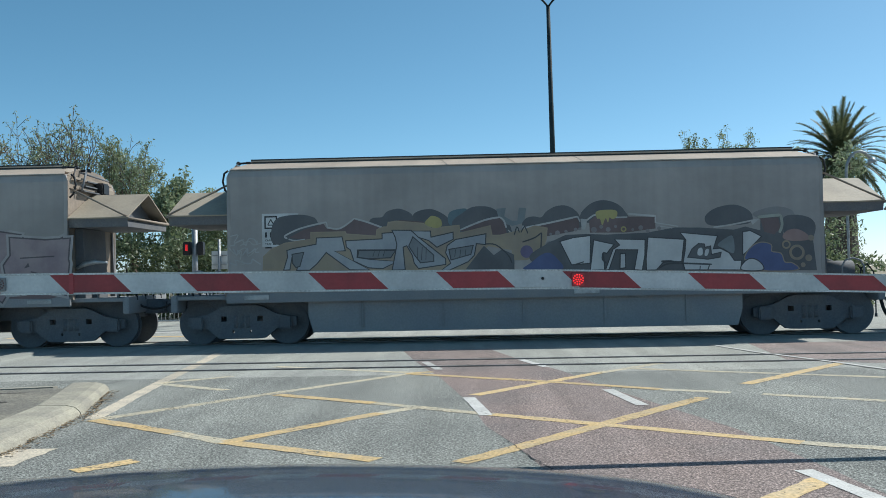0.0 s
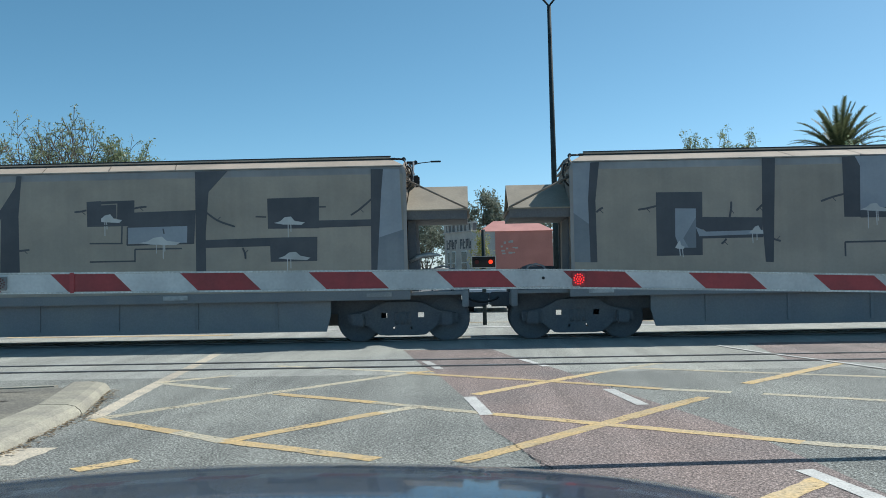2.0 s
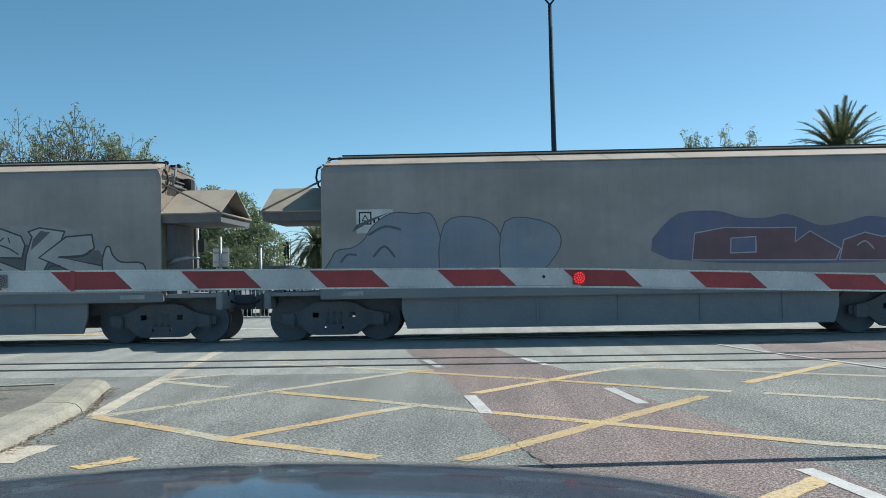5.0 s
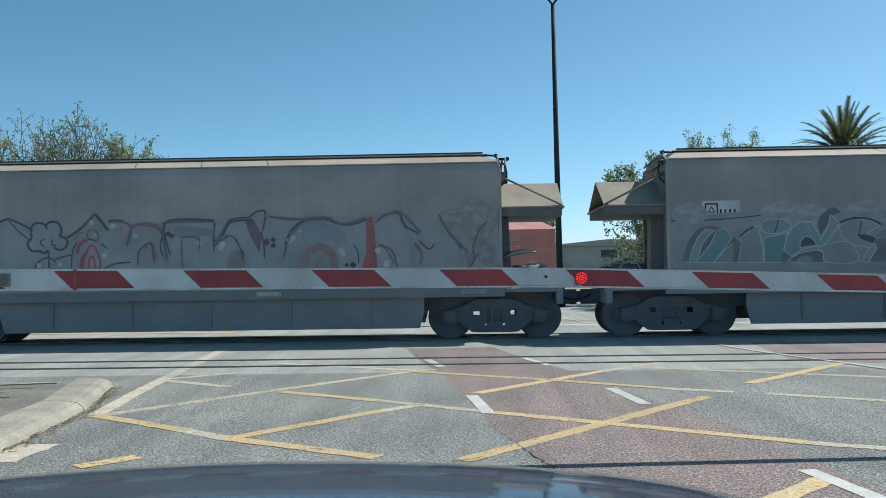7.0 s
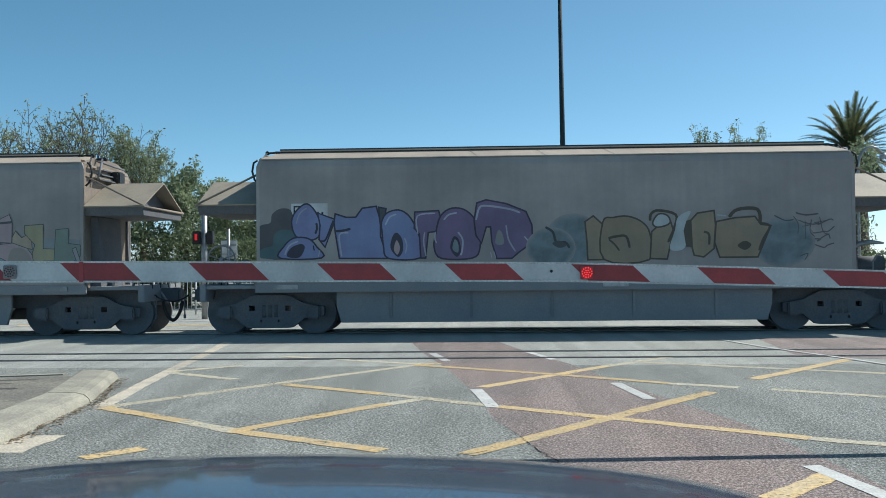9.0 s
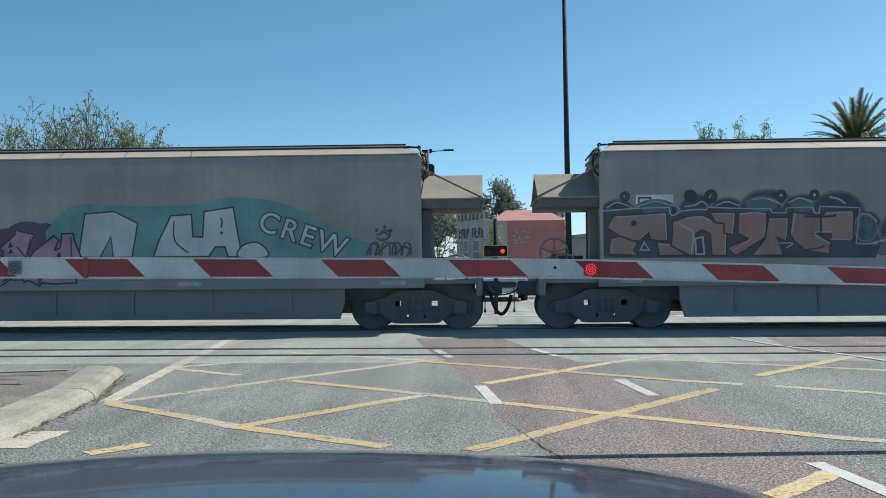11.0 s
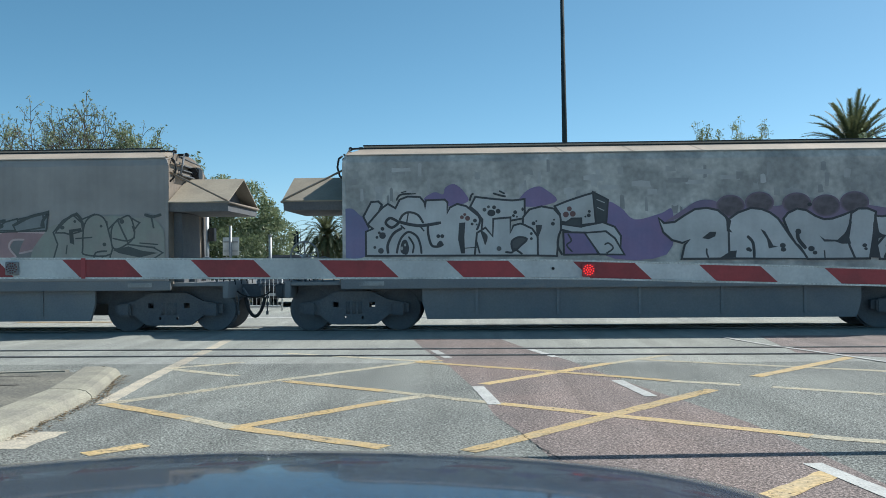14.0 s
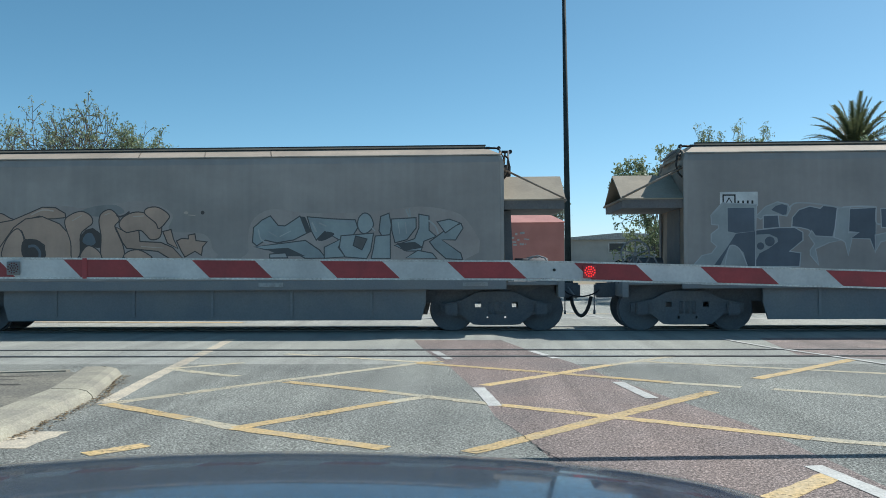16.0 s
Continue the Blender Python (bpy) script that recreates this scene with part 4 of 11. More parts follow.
def lettering(k, a0, a1, b0, b1, n, fills, line, style="wild", rim=None, high=None, cloud=None, seed=1, label="", fat=0.115, tilt=0.10):
    """A sprayed piece: a row of interlocked abstract forms over a backing shadow or cloud."""
    rng = random.Random(seed * 97 + k)
    x0, z0 = side_xz(a0, b0)
    x1, z1 = side_xz(a1, b1)
    w, h = (x1 - x0) / n, z1 - z0
    bm = B()
    cc = [line] if not cloud else cloud if isinstance(cloud, list) else [cloud]
    if cloud:
        m = int(n * 2.0)
        for i in range(m):
            u = (i + 0.5 + rng.uniform(-0.2, 0.2)) / m
            disc(bm, x0 + u * (x1 - x0), z0 + h * rng.uniform(0.66, 0.90), h * rng.uniform(0.13, 0.24), 0.0008 + i * 0.00003, i % len(cc), 20, rng.uniform(1.1, 1.7))
    ribbon(bm, [(x0 + w * 0.2, z0 + h * 0.38), ((x0 + x1) / 2, z0 + h * 0.42), (x1 - w * 0.2, z0 + h * 0.36)], h * 0.36, 0.0007, 0)
    piece = part("graffiti", bm, tuple(paint(c) for c in cc), WAGONS[k], label)
    for i in range(n):
        bm = B()
        base = 0.002 + 0.0006 * (i % 2) + 0.0004 * (i % 3)
        cx, ww = x0 + w * i, w * rng.uniform(1.0, 1.2)
        dz, hh = h * rng.uniform(-0.06, 0.05), h * rng.uniform(0.88, 1.04)
        if style == "bubble":
            lobes, ph, sq = rng.choice([2, 3, 3, 4]), rng.uniform(0, 6.28), rng.uniform(0.08, 0.20)
            ccx, ccz = cx + w * 0.5, z0 + dz + hh * 0.5
            def outline(g):
                out = []
                for j in range(44):
                    t = 2 * math.pi * j / 44
                    rad = 1 + sq * math.sin(lobes * t + ph) + 0.06 * math.sin(5 * t + 2 * ph)
                    c, s_ = math.cos(t), math.sin(t)
                    ex, ez = abs(c) ** 0.7 * (1 if c > 0 else -1), abs(s_) ** 0.7 * (1 if s_ > 0 else -1)
                    out.append((ccx + ex * (ww * 0.50 * rad + g) + 0.16 * ez * hh * math.sin(ph), ccz + ez * (hh * 0.47 * rad + g)))
                return out
            if rim:
                flat(bm, outline(0.09), base, 3)
            flat(bm, outline(0.035), base + 0.0003, 1)
            flat(bm, outline(0.0), base + 0.0007, 0)
            def P(u, v):
                return (ccx + u * ww * 0.5 + 0.16 * v * hh * math.sin(ph), ccz + v * hh * 0.47)
            for j in range(rng.choice([3, 4, 5])):
                u, v = rng.uniform(-0.65, 0.65), rng.uniform(-0.6, 0.5)
                bend = rng.uniform(-0.35, 0.35)
                ribbon(bm, smooth_line([P(u, v + 0.35), P(u + bend, v + 0.05), P(u + bend * 0.3, v - 0.3)], 4), rng.choice([0.016, 0.022, 0.034, 0.05]), base + 0.0010 + 0.0002 * j, 1, True)
            for j in range(rng.choice([0, 4, 6])):
                disc(bm, *P(rng.uniform(-0.6, 0.6), rng.uniform(-0.7, 0.7)), rng.uniform(0.02, 0.05), base + 0.0022 + 0.0001 * j, 1, 9)
            if high:
                ribbon(bm, smooth_line([P(-0.72, 0.25), P(-0.62, 0.62), P(-0.25, 0.82)], 4), 0.018, base + 0.0020, 2, True)
                disc(bm, *P(0.5, 0.55), 0.035, base + 0.0021, 2, 10)
        else:
            r = min(ww, hh) * fat * 1.55
            kinds = rng.sample(range(6), rng.choice([3, 4, 4]))
            strokes = []
            for q in kinds:
                pts = [(cx + ww * (0.08 + 0.84 * u + tilt * (v - 0.5)), z0 + dz + hh * (0.10 + 0.80 * v)) for u, v in limb(rng, q)]
                strokes.append((pts, [r * f for f in rng.choice([(1.5, 1.0, 0.55), (0.6, 1.0, 1.5), (1.2, 0.8, 1.1), (1.35, 1.1, 0.3)])]))
            for j, (pts, rr) in enumerate(strokes):
                if rim:
                    ribbon(bm, pts, rr, base + 0.00004 * j, 3, False, 0.085)
                ribbon(bm, pts, rr, base + 0.0003 + 0.00002 * j, 1, False, 0.034)
            for j, (pts, rr) in enumerate(strokes):
                ribbon(bm, pts, rr, base + 0.0006 + 0.00006 * j, 0, False, 0.0)
                if j:
                    ribbon(bm, [(p[0] + rr[0] * 0.7, p[1] - rr[0] * 0.5) for p in pts[:2]], 0.014, base + 0.0010 + 0.00006 * j, 1, False)
            if high:
                for pts, rr in strokes[:2]:
                    ribbon(bm, [(p[0] - rr[1] * 0.5, p[1] + rr[1] * 0.5) for p in pts[:2]], 0.014, base + 0.0016, 2, False)
            for j in range(2):
                u, v = rng.uniform(0.2, 0.8), rng.uniform(0.2, 0.8)
                c = (cx + ww * u, z0 + dz + hh * v)
                flat(bm, [(c[0] - 0.05, c[1] - 0.06), (c[0] + 0.07, c[1] - 0.03), (c[0] + rng.uniform(-0.03, 0.05), c[1] + rng.uniform(0.05, 0.13))], base + 0.0019 + 0.0001 * j, 1)
        f = fills[i % len(fills)]
        part("painted_form", bm, (paint(*f), paint(line), paint(high or line), paint(rim or line)), piece)
    return piece


def scribble(k, a, b, w, h, col, seed, lines=3):
    """A thin unreadable tag sprayed in one colour."""
    rng = random.Random(seed)
    bm = B()
    x, z = side_xz(a, b)
    for j in range(lines):
        pts = []
        for i in range(11):
            pts.append((x + w * (i / 10) + rng.uniform(-0.10, 0.10) * w, z - j * h / lines + rng.uniform(-0.42, 0.42) * h / lines))
        ribbon(bm, smooth_line(pts, 4), 0.012, 0.0052 + j * 0.0002, 0, True)
    return part("scrawl", bm, paint(col), WAGONS[k], "thin scrawled spray-paint tag")


KHAKI, KHAKI2, GREYB, PALEB, WHITEP = ((0.385, 0.335, 0.27), (0.345, 0.305, 0.25)), (0.30, 0.27, 0.22), ((0.20, 0.225, 0.255), (0.25, 0.27, 0.29)), ((0.34, 0.37, 0.41), (0.29, 0.325, 0.37)), (0.62, 0.62, 0.60)
DARKB, GREYD = ((0.050, 0.056, 0.070), (0.07, 0.075, 0.088)), (0.15, 0.155, 0.165)


def giant_letters():
    g = piece(1, "huge khaki block letters with black and grey shading")
    form(g, KHAKI, KHAKI, [(6, -30), (1044, -30), (1044, 177), (6, 177)])
    form(g, PALEB, PALEB, [(-2, 160), (4, 152), (78, 46), (103, 12), (-3, 14)])
    form(g, DARKB, DARKB, [(-3, 47), (63, 46), (128, 10), (-3, 13)])
    form(g, DARKB, DARKB, [(1, 193), (25, 190), (131, 10), (77, 11), (66, 53), (1, 154)])
    form(g, DARKB, DARKB, [(119, 191), (140, 190), (170, 100), (177, 56), (150, 108), (122, 176)])
    form(g, DARKB, DARKB, [(230, 190), (264, 190), (240, 162), (202, 99), (177, 56), (168, 81), (191, 133)])
    form(g, PALEB, PALEB, [(137, 190), (234, 190), (206, 144), (180, 90), (176, 83), (162, 100)])
    line(g, GREYB, 1.2, [(143, 177), (169, 175), (214, 179)])
    form(g, WHITEP, WHITEP, [(161, 113), (174, 105), (185, 109), (180, 90), (176, 81), (163, 98)])
    line(g, WHITEP, 1.0, [(170, 89), (170, 72)])
    line(g, WHITEP, 1.0, [(177, 92), (178, 77)])
    form(g, DARKB, DARKB, [(349, 188), (358, 188), (352, 115), (354, 6), (318, 7), (320, 112), (280, 49), (257, 8), (243, 8), (303, 104), (346, 168)])
    form(g, PALEB, PALEB, [(318, 109), (316, 7), (260, 8), (281, 49)])
    form(g, GREYB, GREYB, [(317, 63), (316, 7), (260, 8), (291, 49)])
    form(g, DARKB, DARKB, [(482, 139), (563, 140), (562, 94), (481, 94)])
    form(g, KHAKI2, KHAKI2, [(497, 134), (532, 135), (531, 103), (496, 103)])
    form(g, DARKB, DARKB, [(499, 132), (530, 133), (530, 109), (499, 109)])
    form(g, WHITEP, WHITEP, [(493, 104), (502, 108), (509, 114), (519, 116), (525, 108), (540, 105), (535, 100), (507, 102)])
    line(g, WHITEP, 1.0, [(509, 104), (509, 77)])
    line(g, WHITEP, 1.0, [(512, 104), (513, 89)])
    form(g, DARKB, DARKB, [(476, 139), (503, 140), (502, 94), (477, 94)])
    line(g, DARKB, 1.8, [(540, 94), (539, 63)])
    line(g, DARKB, 1.8, [(482, 96), (540, 96)])
    line(g, DARKB, 1.8, [(481, 64), (541, 63)])
    form(g, DARKB, DARKB, [(551, 118), (673, 120), (672, 95), (670, 62), (657, 62), (658, 92), (551, 91)])
    form(g, PALEB, PALEB, [(551, 91), (658, 92), (657, 62), (551, 62)])
    line(g, DARKB, 1.8, [(550, 93), (549, 60)])
    line(g, DARKB, 1.8, [(549, 60), (670, 61)])
    line(g, DARKB, 1.8, [(563, 52), (563, 29)])
    line(g, DARKB, 1.8, [(563, 52), (648, 52)])
    line(g, DARKB, 1.8, [(481, 31), (563, 31)])
    form(g, WHITEP, WHITEP, [(571, 63), (586, 66), (597, 72), (612, 74), (621, 66), (645, 63), (637, 58), (593, 60)])
    line(g, WHITEP, 1.0, [(602, 62), (602, 44)])
    line(g, WHITEP, 1.0, [(614, 62), (614, 34)])
    line(g, WHITEP, 1.0, [(617, 62), (617, 47)])
    line(g, DARKB, 1.6, [(614, 88), (616, 79)])
    form(g, DARKB, DARKB, [(673, 189), (732, 189), (697, 152), (691, 78), (691, 0), (673, 0)])
    form(g, DARKB, DARKB, [(689, 66), (808, 68), (808, 53), (689, 52)])
    form(g, DARKB, DARKB, [(802, 138), (895, 139), (894, 83), (803, 84)])
    form(g, WHITEP, WHITEP, [(814, 94), (825, 97), (833, 104), (844, 105), (851, 97), (869, 94), (863, 90), (830, 91)])
    line(g, WHITEP, 1.0, [(839, 93), (839, 68)])
    line(g, WHITEP, 1.0, [(844, 93), (844, 78)])
    form(g, DARKB, DARKB, [(894, 97), (990, 97), (989, 85), (894, 84)])
    form(g, DARKB, DARKB, [(806, 68), (891, 68), (890, 25), (807, 25)])
    form(g, WHITEP, WHITEP, [(820, 31), (832, 35), (840, 41), (852, 42), (860, 35), (878, 31), (872, 27), (837, 29)])
    line(g, WHITEP, 1.0, [(837, 31), (837, 9)])
    line(g, WHITEP, 1.0, [(843, 31), (843, 13)])
    form(g, PALEB, PALEB, [(1006, 186), (1039, 185), (1045, -7), (996, -6)])
    form(g, GREYB, GREYB, [(999, 64), (1047, 78), (1045, -7), (996, -6)])
    form(g, DARKB, DARKB, [(988, 187), (1010, 186), (1006, 145), (996, -6), (986, -6)])
    line(g, DARKB, 1.7, [(60, 106), (67, 115), (80, 118)])
    line(g, DARKB, 0.9, [(67, 115), (74, 109)])
    line(g, DARKB, 1.7, [(102, 97), (120, 108), (139, 128)])
    line(g, DARKB, 0.9, [(120, 108), (126, 102)])
    line(g, DARKB, 1.7, [(221, 131), (232, 122), (246, 117)])
    line(g, DARKB, 0.9, [(232, 122), (239, 128)])
    line(g, DARKB, 1.7, [(97, 48), (109, 50), (121, 51)])
    line(g, DARKB, 0.9, [(109, 50), (116, 44)])
    line(g, DARKB, 1.7, [(236, 37), (248, 40), (260, 42)])
    line(g, DARKB, 0.9, [(248, 40), (255, 34)])
    line(g, DARKB, 1.7, [(351, 53), (362, 54), (372, 55)])
    line(g, DARKB, 0.9, [(362, 54), (368, 48)])
    line(g, DARKB, 1.7, [(454, 121), (467, 122), (476, 124)])
    line(g, DARKB, 0.9, [(467, 122), (474, 116)])
    line(g, DARKB, 1.7, [(561, 125), (572, 127), (585, 128)])
    line(g, DARKB, 0.9, [(572, 127), (579, 121)])
    line(g, DARKB, 1.7, [(686, 121), (712, 101), (744, 89)])
    line(g, DARKB, 0.9, [(712, 101), (718, 107)])
    line(g, DARKB, 1.7, [(951, 105), (968, 116), (992, 136)])
    line(g, DARKB, 0.9, [(968, 116), (974, 110)])
    line(g, DARKB, 1.7, [(895, 121), (907, 121)])
    line(g, DARKB, 1.7, [(757, 51), (761, 41), (762, 31)])
    line(g, DARKB, 0.9, [(761, 41), (767, 47)])
    line(g, DARKB, 1.7, [(781, 106), (800, 105)])
    g = piece(2, "huge khaki block letters with black frames and white drips")
    form(g, KHAKI, KHAKI, [(6, -30), (1044, -30), (1044, 177), (6, 177)])
    form(g, PALEB, PALEB, [(3, 189), (38, 190), (34, 13), (-1, 14)])
    form(g, GREYB, GREYB, [(0, 101), (35, 78), (34, 13), (-1, 14)])
    form(g, DARKB, DARKB, [(36, 189), (52, 190), (44, 122), (45, 13), (33, 13), (31, 123)])
    form(g, DARKB, DARKB, [(150, 134), (231, 133), (229, 22), (149, 22)])
    form(g, PALEB, PALEB, [(183, 105), (219, 104), (218, 35), (189, 36), (182, 56)])
    form(g, GREYB, GREYB, [(219, 89), (218, 35), (205, 35), (196, 52)])
    form(g, WHITEP, WHITEP, [(181, 36), (184, 40), (187, 46), (190, 48), (192, 40), (198, 37), (196, 33), (186, 34)])
    line(g, WHITEP, 1.0, [(189, 36), (190, 21)])
    line(g, WHITEP, 1.0, [(194, 36), (195, 19)])
    form(g, DARKB, DARKB, [(230, 89), (335, 86), (334, 64), (236, 63), (219, 77)])
    form(g, PALEB, PALEB, [(218, 72), (236, 63), (336, 64), (336, 57), (224, 55)])
    form(g, DARKB, DARKB, [(224, 55), (336, 57), (335, 51), (224, 51)])
    form(g, WHITEP, WHITEP, [(310, 60), (316, 64), (321, 70), (327, 72), (331, 64), (340, 61), (337, 57), (319, 58)])
    line(g, WHITEP, 1.0, [(316, 60), (317, 41)])
    line(g, WHITEP, 1.0, [(324, 60), (324, 46)])
    form(g, DARKB, DARKB, [(336, 191), (359, 190), (352, 7), (338, 8), (334, 79)])
    form(g, DARKB, DARKB, [(475, 189), (497, 190), (510, 164), (512, 94), (525, 93), (525, 83), (476, 84)])
    form(g, PALEB, PALEB, [(497, 190), (527, 191), (525, 94), (511, 96), (510, 164)])
    line(g, DARKB, 2.0, [(476, 40), (524, 40)])
    line(g, DARKB, 2.0, [(476, 40), (476, 15)])
    form(g, DARKB, DARKB, [(506, 193), (569, 191), (564, 82), (504, 82)])
    form(g, PALEB, PALEB, [(506, 190), (556, 190), (552, 100), (504, 95)])
    form(g, WHITEP, WHITEP, [(504, 96), (514, 100), (522, 106), (532, 107), (538, 100), (554, 97), (549, 92), (519, 94)])
    line(g, WHITEP, 1.0, [(517, 96), (517, 63)])
    line(g, WHITEP, 1.0, [(531, 96), (532, 69)])
    line(g, WHITEP, 1.0, [(534, 96), (534, 76)])
    line(g, DARKB, 2.2, [(504, 40), (561, 40)])
    line(g, DARKB, 2.2, [(560, 40), (559, 15)])
    form(g, PALEB, PALEB, [(687, 190), (742, 189), (713, 163)])
    form(g, DARKB, DARKB, [(671, 189), (690, 190), (712, 166), (739, 189), (758, 190), (722, 152), (715, 108), (713, 49), (726, 10), (690, 11), (702, 42), (702, 151)])
    form(g, DARKB, DARKB, [(824, 126), (890, 125), (889, 84), (823, 83)])
    form(g, WHITEP, WHITEP, [(840, 92), (849, 95), (856, 102), (864, 103), (869, 96), (883, 93), (878, 88), (853, 89)])
    line(g, WHITEP, 1.0, [(857, 92), (858, 68)])
    line(g, WHITEP, 1.0, [(866, 91), (866, 71)])
    line(g, WHITEP, 1.0, [(868, 91), (868, 77)])
    form(g, GREYD, GREYD, [(825, 42), (889, 42), (888, 7), (825, 5)])
    form(g, DARKB, DARKB, [(829, 39), (886, 39), (885, 23), (839, 23)])
    form(g, PALEB, PALEB, [(996, 190), (1046, 189), (1046, -6), (1036, -6), (1039, 154)])
    form(g, DARKB, DARKB, [(980, 189), (996, 190), (1042, 154), (1037, -6), (1010, -6), (1015, 146)])
    line(g, DARKB, 1.8, [(45, 101), (51, 106), (57, 109)])
    line(g, DARKB, 0.9, [(51, 106), (57, 99)])
    line(g, DARKB, 1.8, [(118, 104), (133, 106), (151, 110)])
    line(g, DARKB, 0.9, [(133, 106), (139, 99)])
    line(g, DARKB, 1.8, [(277, 86), (280, 101), (281, 115)])
    line(g, DARKB, 0.9, [(280, 101), (285, 94)])
    line(g, DARKB, 1.8, [(324, 98), (330, 104), (336, 109)])
    line(g, DARKB, 0.9, [(330, 104), (335, 97)])
    line(g, DARKB, 1.8, [(436, 112), (456, 119), (476, 124)])
    line(g, DARKB, 0.9, [(456, 119), (462, 112)])
    line(g, DARKB, 1.8, [(262, 41), (267, 45), (271, 50)])
    line(g, DARKB, 0.9, [(267, 45), (273, 39)])
    line(g, DARKB, 1.8, [(352, 48), (358, 46), (365, 44)])
    line(g, DARKB, 0.9, [(358, 46), (364, 53)])
    line(g, DARKB, 1.8, [(652, 98), (676, 107), (703, 119)])
    line(g, DARKB, 0.9, [(676, 107), (681, 100)])
    line(g, DARKB, 1.8, [(718, 84), (734, 91), (751, 100)])
    line(g, DARKB, 0.9, [(734, 91), (740, 85)])
    line(g, DARKB, 1.8, [(804, 116), (814, 115), (825, 112)])
    line(g, DARKB, 0.9, [(814, 115), (820, 122)])
    line(g, DARKB, 1.8, [(965, 122), (987, 115), (1014, 107)])
    line(g, DARKB, 0.9, [(987, 115), (993, 122)])


def number_board(k, b_top, tall):
    """White data board with a plain triangle mark; its writing is shown as bars."""
    x, z = side_xz(62, b_top)
    w, h = 0.77, tall
    bm = B()
    box(bm, x, x + w, FACE - 0.0008, FACE + 0.004, z - h, z)
    board = part("number_board", bm, M_SIGN_W, WAGONS[k], "white data board with a triangle mark and dark lettering")
    def q(x0, z0, x1, z1):
        bm = B()
        flat(bm, [(x0, z0), (x1, z0), (x1, z1), (x0, z1)], 0.0010)
        part("lettering_bar", bm, M_BLACK, board)
    s = 0.27
    ox, oz = x + 0.05, z - 0.05 - s
    for r in ((0, 0, s, 0.03), (0, s - 0.03, s, s), (0, 0.03, 0.03, s - 0.03), (s - 0.03, 0.03, s, s - 0.03)):
        q(ox + r[0], oz + r[1], ox + r[2], oz + r[3])
    t = [(ox + 0.07, oz + 0.08), (ox + 0.20, oz + 0.08), (ox + 0.135, oz + 0.20)]
    for p, r in zip(t, t[1:] + t[:1]):
        bm = B()
        ribbon(bm, [p, r], 0.010, 0.0010, 0, False)
        part("triangle_side", bm, M_BLACK, board)
    for i in range(4):
        q(ox + s + 0.035 + 0.095 * i, oz + 0.03, ox + s + 0.075 + 0.095 * i, oz + 0.14)
    if tall > 0.6:
        for i in range(6):
            q(x + 0.06 + 0.105 * i, z - 0.50, x + 0.10 + 0.105 * i, z - 0.39)
        q(x + 0.38, z - 0.575, x + 0.56, z - 0.545)
        q(x + 0.22, z - 0.655, x + 0.40, z - 0.625)
        for text, dz in (("CAPACITY", 0.580), ("TARE", 0.660)):
            cu = bpy.data.curves.new("word", "FONT")
            cu.body, cu.size, cu.offset = text, 0.058, 0.001
            cu.materials.append(M_BLACK)
            ob = new("board_word", cu)
            ob.parent = board
            ob.matrix_basis = pose(x + 0.06, FACE - 0.0011, z - dz, 90)
        q(x + 0.06, z - 0.73, x + 0.20, z - 0.70)
        q(x + 0.28, z - 0.73, x + 0.36, z - 0.70)


def inset(pts, d):
    """The closed outline moved outwards by d, with blunted corners."""
    n = len(pts)
    area = sum(pts[i].x * pts[(i + 1) % n].y - pts[(i + 1) % n].x * pts[i].y for i in range(n))
    sg = 1 if area > 0 else -1
    out = []
    for i in range(n):
        a, b, c = pts[i - 1], pts[i], pts[(i + 1) % n]
        e, f = (b - a).normalized(), (c - b).normalized()
        ne, nf = Vector((e.y, -e.x)) * sg, Vector((f.y, -f.x)) * sg
        m = ne + nf
        m = m.normalized() if m.length > 0.2 else ne
        out.append(b + m * d / max(0.6, m.dot(ne)))
    return out


LAYER = {}


def piece(k, label, edge=0.034):
    """Starts a graffiti piece on a wagon's side."""
    ob = new("graffiti")
    ob.parent = WAGONS[k]
    ob["label"] = label
    LAYER.setdefault(k, 0.0012)
    ob["wagon"] = k
    ob["edge"] = edge
    return ob


def form(g, fill, edge, pts, soft=False):
    """One sprayed form: a filled outline with a painted edge, as one sheet."""
    P = [Vector(side_xz(a, b)) for a, b in pts]
    if soft:
        n = len(P)
        P = [q for i in range(n) for q in smooth_line([P[i - 1], P[i], P[(i + 1) % n], P[(i + 2) % n]], 4)[4:8]]
    for p in P:
        p.x = max(-HALF + 0.06, min(HALF - 0.06, p.x))
    P = [p for i, p in enumerate(P) if (p - P[i - 1]).length > 1e-4]
    LAYER[g["wagon"]] += 0.00013
    y = FACE - LAYER[g["wagon"]]
    bm = B()
    inner = [bm.verts.new((p.x, y, p.y)) for p in P]
    fs = [bm.faces.new(inner)]
    if edge is not fill:
        outer = [bm.verts.new((p.x, y + 0.00005, p.y)) for p in inset(P, g["edge"])]
        for i in range(len(P)):
            j = (i + 1) % len(P)
            q = bm.faces.new((inner[i], inner[j], outer[j], outer[i]))
            q.material_index = 1
            fs.append(q)
    for f in fs:
        f.normal_update()
        if f.normal.y > 0:
            f.normal_flip()
    part("painted_form", bm, (paint(*fill) if isinstance(fill[0], tuple) else paint(fill), paint(edge) if not isinstance(edge[0], tuple) else paint(*edge)), g)


